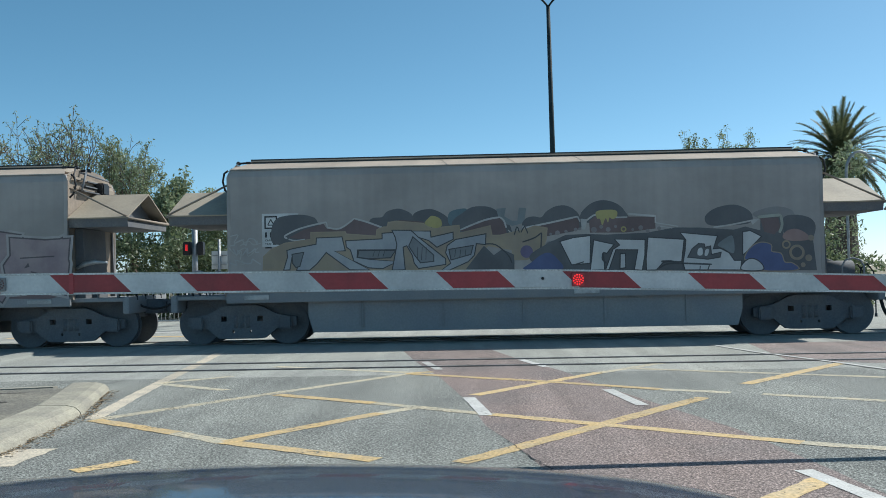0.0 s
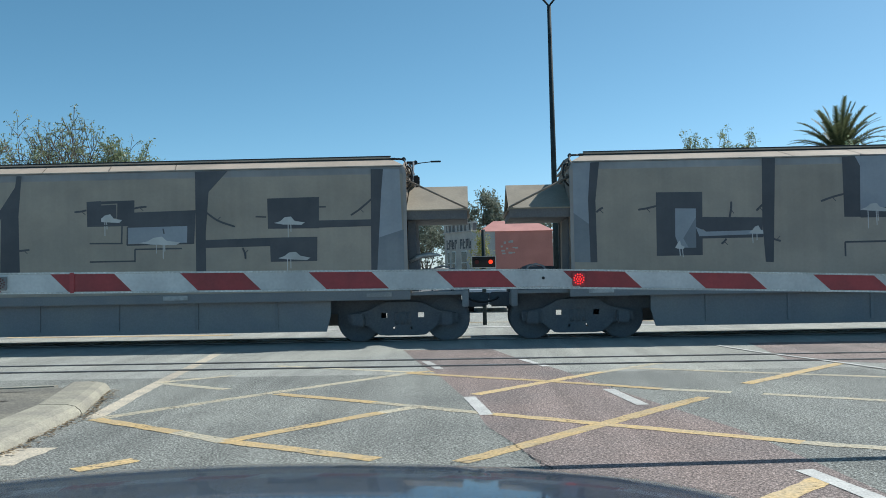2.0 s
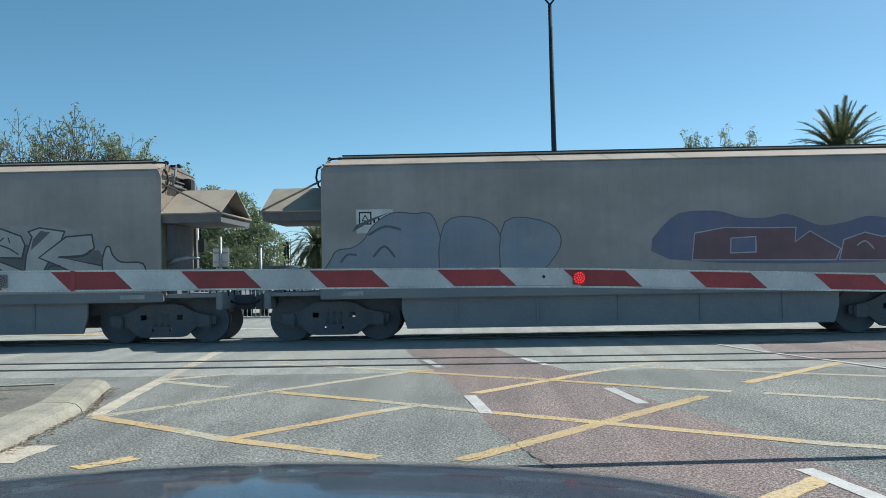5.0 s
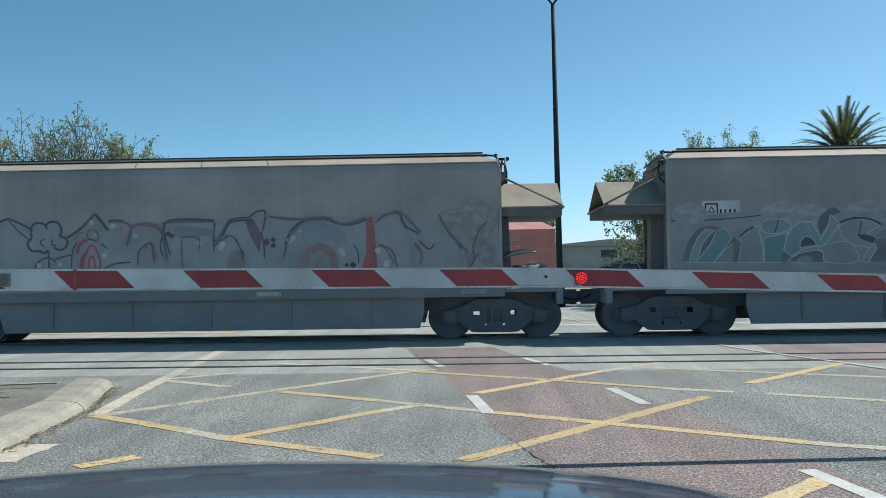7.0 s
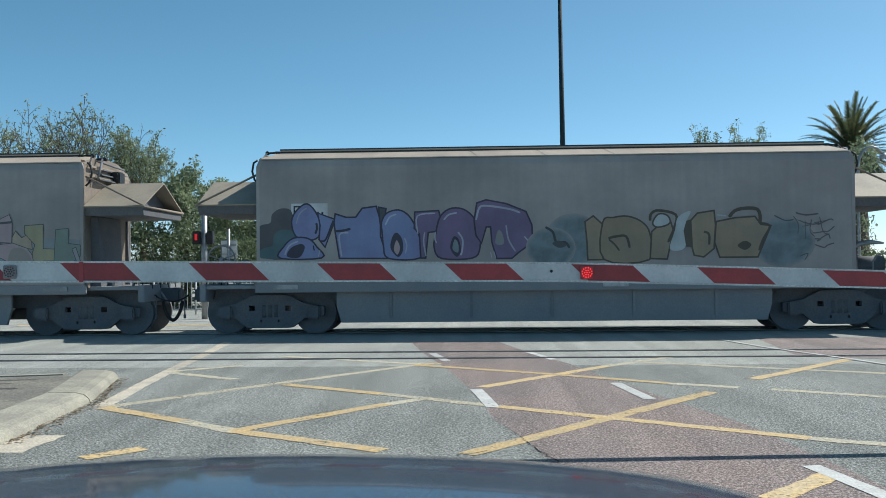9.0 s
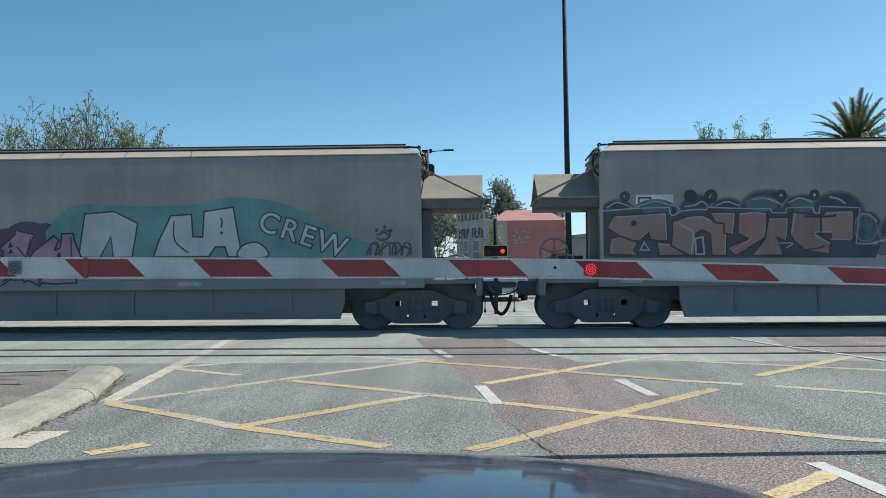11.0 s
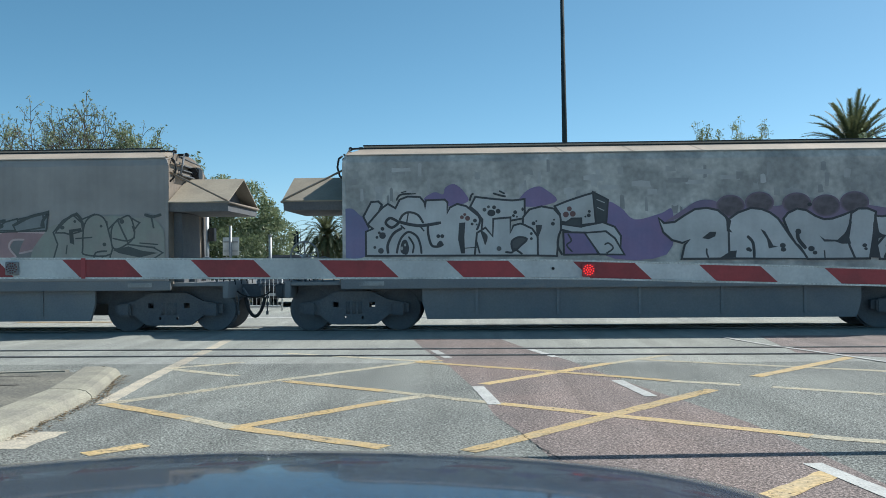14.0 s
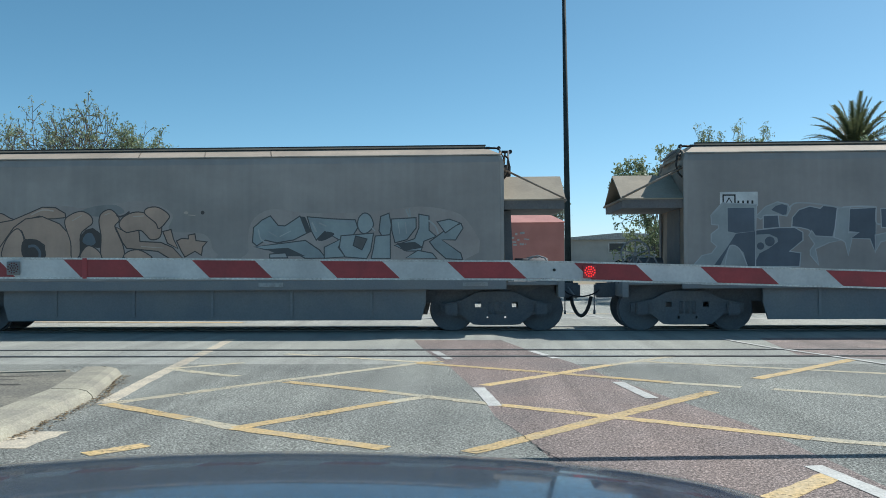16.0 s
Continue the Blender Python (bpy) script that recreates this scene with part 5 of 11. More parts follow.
def line(g, col, width, pts):
    """One sprayed line of a given width in the side's grid."""
    P = [Vector(side_xz(a, b)) for a, b in pts]
    if len(P) > 2:
        P = smooth_line(P, 4)
    LAYER[g["wagon"]] += 0.00013
    y = FACE - LAYER[g["wagon"]]
    bm = B()
    rows = []
    for i, p in enumerate(P):
        d = (P[min(i + 1, len(P) - 1)] - P[max(i - 1, 0)]).normalized()
        s_ = Vector((-d.y, d.x)) * width * CV * (0.75 if i in (0, len(P) - 1) else 1.0)
        rows.append((bm.verts.new((p.x + s_.x, y, p.y + s_.y)), bm.verts.new((p.x - s_.x, y, p.y - s_.y))))
    for r0, r1 in zip(rows, rows[1:]):
        f = bm.faces.new((r0[0], r0[1], r1[1], r1[0]))
        f.normal_update()
        if f.normal.y > 0:
            f.normal_flip()
    part("painted_line", bm, paint(*col) if isinstance(col[0], tuple) else paint(col), g)


SOFT = {}
SIDE_TONE = (0.345, 0.322, 0.304)


def soft_paint(col, under):
    """Sprayed from afar: the round patch thins out towards its rim, where the coat below shows."""
    col = col[0] if isinstance(col[0], tuple) else col
    key = tuple(round(c, 3) for c in (*col, *under))
    if key not in SOFT:
        m = streaked(mat("soft_spray_paint", paled(col), 0.62, scale=1.6, fine=16, fine_amt=0.03, bump=0, spread=0.03, spec=0.4), 0.92, 1.06)
        n, l = m.node_tree.nodes, m.node_tree.links
        b = n["Principled BSDF"]
        src = b.inputs["Base Color"].links[0].from_socket
        tc = n.new("ShaderNodeTexCoord")
        ln = n.new("ShaderNodeVectorMath")
        ln.operation = "LENGTH"
        l.new(tc.outputs["Object"], ln.inputs[0])
        speck = n.new("ShaderNodeTexNoise")
        speck.inputs["Scale"].default_value, speck.inputs["Detail"].default_value, speck.inputs["Roughness"].default_value = 5, 6, 0.7
        l.new(tc.outputs["Object"], speck.inputs["Vector"])
        mul = n.new("ShaderNodeMath")
        mul.operation = "MULTIPLY_ADD"
        mul.inputs[1].default_value = 0.18
        l.new(speck.outputs["Fac"], mul.inputs[0])
        l.new(ln.outputs["Value"], mul.inputs[2])
        r = n.new("ShaderNodeMapRange")
        r.interpolation_type = "SMOOTHSTEP"
        r.inputs["From Min"].default_value, r.inputs["From Max"].default_value = 0.86, 1.20
        l.new(mul.outputs["Value"], r.inputs["Value"])
        mix = n.new("ShaderNodeMix")
        mix.data_type = "RGBA"
        l.new(r.outputs["Result"], mix.inputs["Factor"])
        l.new(src, mix.inputs["A"])
        mix.inputs["B"].default_value = (*under, 1)
        l.new(mix.outputs["Result"], b.inputs["Base Color"])
        SOFT[key] = m
    return SOFT[key]


def spot(g, col, a, b, r, wide=1.0, under=None):
    x, z = side_xz(a, b)
    LAYER[g["wagon"]] += 0.00013
    bm = B()
    if r > 0.2:
        bm.faces.new([bm.verts.new((math.cos(t), 0, math.sin(t))) for t in [2 * math.pi * i / 28 for i in range(28)]])
        part("painted_spot", bm, soft_paint(col, under or SIDE_TONE), g, at=Matrix.Translation((x, FACE - LAYER[g["wagon"]], z)) @ Matrix.Diagonal((r * wide * 1.08, 1, r * 1.08, 1)))
        return
    disc(bm, x, z, r, LAYER[g["wagon"]], 0, 22, wide)
    part("painted_spot", bm, paint(*col) if isinstance(col[0], tuple) else paint(col), g)


BLK, WHT, PALE, GREY0 = (0.048, 0.051, 0.057), ((0.58, 0.58, 0.57), (0.51, 0.51, 0.505)), (0.50, 0.49, 0.47), (0.10, 0.10, 0.105)
MAROON, TAN0, SILV = (0.155, 0.105, 0.105), ((0.325, 0.265, 0.18), (0.275, 0.225, 0.17)), ((0.38, 0.40, 0.42), (0.30, 0.32, 0.35))
PURP, BLUE0, PEACH, YEL = (0.16, 0.13, 0.24), (0.09, 0.12, 0.27), (0.33, 0.22, 0.20), (0.40, 0.35, 0.13)
SHADE3, SILV3, DK3 = ((0.27, 0.275, 0.285), (0.33, 0.325, 0.315)), ((0.46, 0.45, 0.44), (0.37, 0.37, 0.37)), (0.14, 0.145, 0.155)
GREY7, TEALC, SLATE, MAUVE = (0.085, 0.085, 0.09), ((0.10, 0.16, 0.185), (0.12, 0.17, 0.19)), ((0.15, 0.165, 0.175), (0.20, 0.20, 0.20)), ((0.20, 0.155, 0.16), (0.24, 0.20, 0.195))
LINE5, PINK5, RED5F, RED5G, PLUM = (0.095, 0.10, 0.115), (0.42, 0.30, 0.30), ((0.31, 0.17, 0.17), (0.28, 0.20, 0.20)), (0.33, 0.285, 0.28), (0.16, 0.13, 0.145)
PALEF, DKS, SHADEG, DKB10, GREYG, SHADET, PALE13 = (0.40, 0.41, 0.41), (0.13, 0.13, 0.13), (0.215, 0.225, 0.225), (0.10, 0.11, 0.14), (0.26, 0.275, 0.275), (0.25, 0.255, 0.25), ((0.36, 0.385, 0.39), (0.31, 0.335, 0.34))
HATCH, BLUE11 = ((0.19, 0.205, 0.215), (0.15, 0.165, 0.175)), ((0.19, 0.20, 0.36), (0.23, 0.19, 0.34))
WASH5, RED5, PALE5 = ((0.32, 0.33, 0.335), (0.285, 0.295, 0.305)), ((0.36, 0.085, 0.085), (0.30, 0.12, 0.115)), (0.48, 0.50, 0.51)
WASH6, TEAL, TEALG, GREY6, DK6, PALE6 = ((0.31, 0.31, 0.315), (0.265, 0.27, 0.275)), ((0.13, 0.25, 0.28), (0.18, 0.235, 0.26)), ((0.19, 0.29, 0.31), (0.25, 0.28, 0.295)), ((0.27, 0.285, 0.30), (0.23, 0.245, 0.26)), (0.065, 0.075, 0.082), (0.46, 0.51, 0.51)
TANC, GREEN, YELC, GREYB6, PINKC = ((0.42, 0.34, 0.24), (0.36, 0.31, 0.23)), ((0.13, 0.255, 0.185), (0.15, 0.24, 0.185)), ((0.39, 0.36, 0.22), (0.34, 0.31, 0.20)), ((0.25, 0.275, 0.285), (0.21, 0.23, 0.24)), ((0.42, 0.32, 0.325), (0.36, 0.285, 0.295))
BLUE7, INK, PURP7, PALE7, TEALD = ((0.21, 0.26, 0.45), (0.20, 0.21, 0.39)), (0.025, 0.022, 0.05), ((0.165, 0.115, 0.22), (0.135, 0.10, 0.19)), (0.42, 0.43, 0.52), (0.075, 0.15, 0.165)
TEALW, GOLD, OLV = ((0.19, 0.25, 0.265), (0.25, 0.25, 0.245)), ((0.31, 0.245, 0.155), (0.26, 0.215, 0.15)), (0.075, 0.062, 0.042)
MINT = ((0.17, 0.34, 0.31), (0.13, 0.27, 0.26))
NAVY, SALM, SALM2, DKR, PALE9, OLIVE, DKRED = (0.065, 0.085, 0.108), ((0.36, 0.215, 0.19), (0.31, 0.215, 0.185)), ((0.39, 0.17, 0.165), (0.35, 0.235, 0.205)), (0.07, 0.05, 0.05), (0.42, 0.44, 0.44), ((0.36, 0.31, 0.20), (0.29, 0.255, 0.185)), (0.19, 0.09, 0.085)
SHADE10, PINKD, PINKL, PALE10, DKG10, GRN10, FAINT10 = ((0.235, 0.22, 0.215), (0.275, 0.255, 0.25)), ((0.44, 0.265, 0.265), (0.36, 0.225, 0.235)), (0.66, 0.50, 0.48), (0.60, 0.55, 0.52), (0.075, 0.085, 0.082), ((0.32, 0.33, 0.28), (0.33, 0.305, 0.27)), (0.255, 0.275, 0.285)
DULL5, MAUVE5, CREAM9 = (0.20, 0.165, 0.175), ((0.34, 0.315, 0.315), (0.315, 0.30, 0.305)), (0.55, 0.52, 0.42)
SMEAR6, DKSM6 = ((0.31, 0.335, 0.345), (0.28, 0.30, 0.31)), (0.21, 0.23, 0.24)
CLOUD0, CLOUDF0, DARKB0, TEALF0, PALEG0, DOT0, TANL0 = ((0.085, 0.09, 0.10), (0.105, 0.108, 0.115)), ((0.22, 0.215, 0.21), (0.25, 0.24, 0.235)), (0.10, 0.104, 0.112), (0.22, 0.25, 0.26), (0.38, 0.39, 0.33), (0.24, 0.22, 0.22), (0.36, 0.29, 0.20)
GREYD6, BLUEG6, OLIVG6, GREYV6, TANV6, GREENP = (0.20, 0.215, 0.215), ((0.25, 0.285, 0.325), (0.22, 0.25, 0.285)), ((0.255, 0.27, 0.22), (0.22, 0.235, 0.20)), ((0.32, 0.31, 0.325), (0.28, 0.275, 0.29)), ((0.32, 0.285, 0.24), (0.29, 0.26, 0.23)), ((0.20, 0.255, 0.205), (0.18, 0.225, 0.19))
PURP11B = ((0.27, 0.19, 0.27), (0.22, 0.17, 0.28))
DK6S, MUTEB = ((0.135, 0.145, 0.153), (0.165, 0.175, 0.183)), ((0.21, 0.255, 0.30), (0.25, 0.28, 0.305))
BLUE4, MAROON4, PALE4, BLUE4G, DK4 = ((0.12, 0.14, 0.24), (0.15, 0.15, 0.22)), ((0.19, 0.10, 0.115), (0.15, 0.085, 0.10)), (0.46, 0.44, 0.47), ((0.22, 0.27, 0.33), (0.26, 0.29, 0.33)), (0.10, 0.115, 0.14)
PURP11 = ((0.26, 0.18, 0.34), (0.21, 0.17, 0.33))
SHADE12, TAN12, INK12, BLUE12, HI12, TEAL12 = ((0.345, 0.305, 0.285), (0.375, 0.335, 0.31)), ((0.48, 0.335, 0.25), (0.41, 0.29, 0.22)), (0.055, 0.045, 0.042), (0.12, 0.15, 0.18), (0.55, 0.46, 0.38), ((0.32, 0.38, 0.39), (0.25, 0.30, 0.315))
WHT13, INK13 = ((0.47, 0.49, 0.50), (0.40, 0.42, 0.43)), (0.10, 0.125, 0.16)

lettering(-1, 420, 1040, -32, 78, 6, [((0.34, 0.27, 0.27), (0.24, 0.18, 0.20))], (0.10, 0.08, 0.09), rim=(0.40, 0.37, 0.36), cloud=(0.16, 0.11, 0.11), seed=2, label="dusty pink and brown graffiti letters")
giant_letters()
lettering(8, 60, 420, -32, 80, 5, [((0.42, 0.25, 0.30), (0.30, 0.18, 0.25))], BLACK_P, cloud=(0.10, 0.07, 0.12), seed=13, label="pink graffiti letters")
lettering(13, 640, 1000, -32, 90, 5, [((0.2, 0.3, 0.3), (0.15, 0.2, 0.22))], BLACK_P, "bubble", seed=25, label="teal graffiti letters")

g = piece(0, "silver letters with yellow rims beside white letters on dark clouds", 0.022)
form(g, CLOUD0, CLOUD0, [(80, 60), (80, 89), (89, 103), (107, 108), (133, 109), (151, 105), (160, 98), (168, 69), (118, 56)], soft=True)
form(g, CLOUD0, CLOUD0, [(254, 94), (259, 100), (268, 101), (277, 102), (285, 111), (303, 116), (317, 113), (331, 103), (334, 80), (284, 77), (263, 85)], soft=True)
form(g, CLOUD0, CLOUD0, [(331, 101), (339, 110), (357, 114), (371, 112), (389, 102), (399, 89), (399, 75), (334, 76)], soft=True)
form(g, TEALC, TEALC, [(394, 89), (396, 107), (414, 113), (428, 111), (428, 85), (406, 82)], soft=True)
form(g, CLOUD0, CLOUD0, [(401, 91), (418, 105), (437, 116), (464, 116), (482, 107), (496, 94), (503, 65), (442, 67), (406, 75)], soft=True)
form(g, TEALF0, TEALF0, [(479, 112), (496, 113), (493, 98), (507, 90), (516, 90), (519, 113), (532, 112), (528, 86), (507, 81), (485, 87)])
form(g, CLOUD0, CLOUD0, [(526, 79), (530, 93), (544, 97), (558, 95), (567, 105), (584, 114), (605, 114), (624, 99), (625, 73), (565, 64)], soft=True)
form(g, CLOUD0, CLOUD0, [(627, 98), (637, 111), (651, 120), (669, 123), (690, 117), (704, 104), (707, 86), (633, 84)], soft=True)
form(g, CLOUD0, CLOUD0, [(844, 87), (853, 99), (871, 107), (895, 110), (916, 103), (927, 90), (919, 76), (856, 74)], soft=True)
form(g, CLOUDF0, CLOUDF0, [(927, 92), (948, 102), (973, 105), (997, 97), (1000, 76), (982, 59), (954, 77)], soft=True)
form(g, CLOUD0, CLOUD0, [(979, 82), (1000, 90), (1028, 83), (1036, 65), (1023, 40), (988, 41)], soft=True)
form(g, DARKB0, DARKB0, [(542, 22), (564, 46), (582, 55), (600, 63), (636, 64), (671, 62), (742, 64), (792, 72), (834, 71), (894, 66), (914, 71), (943, 63), (941, -6), (542, 2)])
form(g, DARKB0, DARKB0, [(941, 88), (976, 91), (980, 55), (1006, 58), (1031, 44), (1036, -8), (938, -6)])
form(g, MAROON, MAROON, [(109, 68), (136, 82), (172, 92), (178, 83), (201, 83), (227, 99), (248, 94), (279, 82), (269, 67), (219, 68), (208, 75), (158, 76), (150, 64)])
form(g, MAROON, MAROON, [(415, 76), (460, 93), (485, 96), (494, 85), (497, 65), (470, 62), (467, 80), (417, 73)])
form(g, MAROON, MAROON, [(279, 84), (306, 96), (349, 92), (356, 86), (291, 84)])
form(g, MAROON, MAROON, [(526, 76), (572, 85), (619, 93), (624, 88), (625, 72), (565, 61), (558, 75)])
form(g, MAROON, MAROON, [(642, 86), (654, 96), (711, 93), (757, 92), (758, 71), (707, 65), (643, 66)])
form(g, MAROON, MAROON, [(940, 85), (972, 86), (975, 66), (964, 56), (947, 61)])
line(g, PALE, 1.5, [(107, 67), (103, 72), (132, 85), (177, 95)])
line(g, PALE, 1.5, [(177, 95), (179, 85)])
line(g, PALE, 1.5, [(179, 85), (201, 83), (227, 100)])
line(g, PALE, 1.6, [(227, 100), (248, 94), (279, 82)])
line(g, PALE, 1.2, [(109, 66), (121, 63), (139, 65)])
line(g, PALE, 1.6, [(415, 76), (457, 92), (485, 97)])
line(g, PALE, 1.5, [(485, 97), (492, 91), (496, 78)])
line(g, PALE, 1.2, [(295, 91), (327, 90), (349, 88)])
line(g, PALE, 1.0, [(499, 74), (510, 65), (514, 79)])
line(g, PALE, 1.0, [(514, 79), (522, 67), (526, 81)])
line(g, PALE, 1.0, [(526, 81), (533, 70), (536, 79)])
line(g, PALE, 1.6, [(528, 77), (572, 85), (622, 95)])
line(g, PALE, 1.5, [(622, 95), (626, 86)])
form(g, PALE, PALE, [(627, 91), (639, 90), (635, 72), (629, 72)])
line(g, PALE, 1.5, [(638, 88), (649, 96), (658, 98)])
line(g, PALE, 1.8, [(688, 92), (709, 92)])
line(g, PALE, 1.8, [(711, 98), (736, 95), (759, 93)])
line(g, PALE, 1.6, [(758, 93), (758, 81)])
line(g, PALE, 1.3, [(759, 81), (797, 74)])
line(g, PALE, 1.0, [(766, 75), (787, 71)])
line(g, PALE, 1.4, [(859, 71), (891, 75), (933, 83)])
line(g, PALEG0, 2.6, [(936, 87), (958, 89), (976, 90)])
line(g, PALEG0, 2.4, [(976, 90), (978, 73), (973, 59)])
form(g, PALE, PALE, [(923, 82), (939, 84), (927, 74)])
form(g, YEL, YEL, [(656, 104), (688, 105), (691, 94), (683, 89), (678, 92), (675, 83), (671, 91), (665, 79), (661, 90), (656, 91)], soft=True)
spot(g, DOT0, 574, 65, 0.03, 1.0)
spot(g, DOT0, 586, 67, 0.05, 1.0)
spot(g, DOT0, 601, 69, 0.035, 1.0)
spot(g, DOT0, 618, 72, 0.04, 1.0)
spot(g, DOT0, 625, 73, 0.03, 1.0)
spot(g, DOT0, 650, 71, 0.06, 1.0)
spot(g, DOT0, 663, 76, 0.04, 1.0)
spot(g, DOT0, 675, 71, 0.05, 1.0)
spot(g, DOT0, 688, 76, 0.03, 1.0)
spot(g, DOT0, 718, 70, 0.03, 1.0)
spot(g, DOT0, 732, 73, 0.05, 1.0)
spot(g, DOT0, 744, 67, 0.04, 1.0)
spot(g, DOT0, 572, 48, 0.05, 1.0)
spot(g, DOT0, 764, 71, 0.04, 1.0)
spot(g, DOT0, 985, 37, 0.07, 1.0)
spot(g, YEL, 702, 71, 0.06, 1.0)
spot(g, MAROON, 702, 71, 0.03, 1.0)
form(g, TAN0, TANL0, [(65, 35), (78, 47), (103, 58), (150, 64), (150, 76), (210, 76), (212, 72), (266, 67), (268, 79), (279, 83), (286, 83), (288, 91), (302, 93), (349, 88), (363, 79), (412, 83), (413, 69), (467, 81), (470, 64), (485, 64), (531, 74), (546, 79), (567, 75), (565, 57), (555, 29), (530, 22), (509, 22), (506, 40), (463, 48), (423, 6), (64, 13)])
form(g, YEL, YEL, [(352, 88), (360, 99), (367, 102), (380, 96), (382, 84), (370, 80)], soft=True)
form(g, DARKB0, DARKB0, [(473, 30), (488, 40), (509, 30), (509, 4), (423, 6), (456, 47)])
form(g, SILV, BLK, [(107, 45), (117, 48), (159, 55), (160, 66), (204, 67), (209, 44), (190, 43), (251, 9), (218, 10), (176, 42), (159, 22), (146, 11), (124, 11), (132, 37), (114, 34), (110, 12), (101, 12), (108, 34)])
form(g, HATCH, BLK, [(116, 38), (135, 41), (128, 18), (122, 16), (117, 23)])
form(g, SILV, BLK, [(212, 60), (277, 62), (277, 72), (298, 73), (302, 57), (301, 44), (231, 45), (230, 30), (254, 26), (301, 22), (276, 11), (251, 13), (226, 25), (220, 45), (213, 50)])
form(g, HATCH, BLK, [(235, 42), (298, 41), (290, 30), (251, 29), (233, 32)])
form(g, SILV, BLK, [(295, 77), (327, 76), (341, 63), (387, 25), (387, 16), (340, 10), (333, 19), (330, 33), (320, 51), (312, 48), (315, 8), (294, 8), (303, 52), (300, 66)])
form(g, HATCH, BLK, [(324, 49), (331, 64), (366, 32), (366, 22), (344, 20), (334, 33)])
form(g, SILV, BLK, [(331, 75), (361, 74), (362, 63), (401, 71), (401, 60), (373, 47), (359, 59), (341, 65)])
form(g, SILV, BLK, [(392, 48), (406, 58), (459, 67), (458, 50), (442, 52), (438, 31), (427, 20), (394, 6), (382, 6), (398, 17), (389, 36)])
form(g, HATCH, BLK, [(395, 41), (436, 47), (432, 33), (398, 24)])
line(g, BLK, 0.7, [(406, 42), (404, 28)])
line(g, BLK, 0.7, [(415, 41), (413, 28)])
line(g, BLK, 0.7, [(424, 41), (422, 28)])
line(g, BLK, 0.7, [(339, 47), (338, 24)])
line(g, BLK, 0.7, [(347, 47), (345, 24)])
line(g, BLK, 0.7, [(354, 47), (353, 24)])
line(g, BLK, 0.7, [(262, 41), (259, 31)])
line(g, BLK, 0.7, [(271, 41), (268, 31)])
line(g, BLK, 0.7, [(280, 41), (277, 31)])
line(g, BLK, 1.1, [(458, 50), (477, 48), (498, 30), (505, 15)])
line(g, BLK, 1.2, [(558, 68), (557, 50), (555, 29)])
line(g, BLK, 1.2, [(558, 68), (545, 59), (524, 52)])
line(g, BLK, 1.0, [(510, 65), (515, 79), (519, 69)])
line(g, BLK, 1.0, [(522, 69), (528, 79), (534, 67)])
spot(g, PURP, 531, 35, 0.13, 1.0)
form(g, BLUE0, BLUE0, [(526, 3), (545, 18), (563, 32), (580, 33), (598, 17), (608, 2)], soft=True)
form(g, DARKB0, DARKB0, [(535, 25), (564, 46), (586, 51), (613, 2), (563, 3)], soft=True)
form(g, BLUE0, BLUE0, [(528, 3), (542, 18), (557, 29), (571, 32), (585, 21), (592, 2)], soft=True)
form(g, WHT, BLK, [(591, 51), (614, 57), (643, 60), (641, 13), (610, 11)])
form(g, WHT, BLK, [(650, 52), (683, 44), (671, 30), (665, 32), (666, 1), (643, 1)])
form(g, WHT, BLK, [(687, 53), (738, 51), (737, 25), (732, -1), (720, 0), (727, 35), (687, 36), (674, 1), (670, 1), (683, 35), (696, 43)])
form(g, WHT, BLK, [(696, 27), (703, 27), (703, 4), (695, 3)])
form(g, WHT, BLK, [(745, 55), (806, 50), (801, 13), (780, 13), (769, 12), (757, -1), (741, -1), (741, 18)])
form(g, WHT, BLK, [(802, 62), (864, 55), (856, 32), (869, 33), (884, 25), (893, 11), (905, 11), (903, -4), (808, -2), (805, 9), (809, 30), (811, 50)])
form(g, DARKB0, BLK, [(814, 20), (821, 33), (832, 42), (841, 41), (842, 35), (852, 37), (853, 22), (870, 26), (868, 19), (847, 16)])
form(g, WHT, WHT, [(830, 23), (831, 33), (838, 35), (838, 23)], soft=True)
form(g, WHT, WHT, [(842, 22), (844, 32), (850, 32), (847, 22)], soft=True)
line(g, BLK, 1.5, [(766, 13), (784, 13), (801, 8)])
line(g, BLK, 1.5, [(762, 1), (776, 8), (798, 9), (854, 6)])
line(g, BLK, 1.2, [(833, -3), (834, 4)])
line(g, BLK, 1.2, [(847, -3), (850, 5)])
line(g, BLK, 1.4, [(617, 11), (631, 15)])
line(g, BLK, 1.6, [(665, 30), (664, 19), (670, 12)])
form(g, TEALF0, TEALF0, [(865, 40), (880, 52), (892, 54), (893, 25), (876, 33)], soft=True)
form(g, WHT, BLK, [(910, 61), (922, 63), (940, 53), (912, 25), (909, 23)])
form(g, BLUE0, TAN0, [(912, 14), (921, 32), (939, 42), (957, 38), (958, 26), (974, 22), (980, 7), (993, 5), (1001, -6), (938, -5), (931, 14)], soft=True)
form(g, WHT, BLK, [(906, -4), (912, 9), (924, 14), (938, 7), (941, -5)], soft=True)
form(g, PEACH, PEACH, [(978, 50), (985, 62), (1003, 65), (1020, 56), (1024, 46), (995, 44)], soft=True)
spot(g, TAN0, 984, 38, 0.09, 1.0)
spot(g, TAN0, 1002, 24, 0.16, 1.0)
spot(g, TAN0, 1022, 14, 0.07, 1.0)
spot(g, TAN0, 1012, 2, 0.05, 1.0)
spot(g, TAN0, 1027, 49, 0.06, 1.0)
spot(g, DARKB0, 984, 38, 0.055, 1.0)
spot(g, GREY0, 1002, 24, 0.105, 1.0)
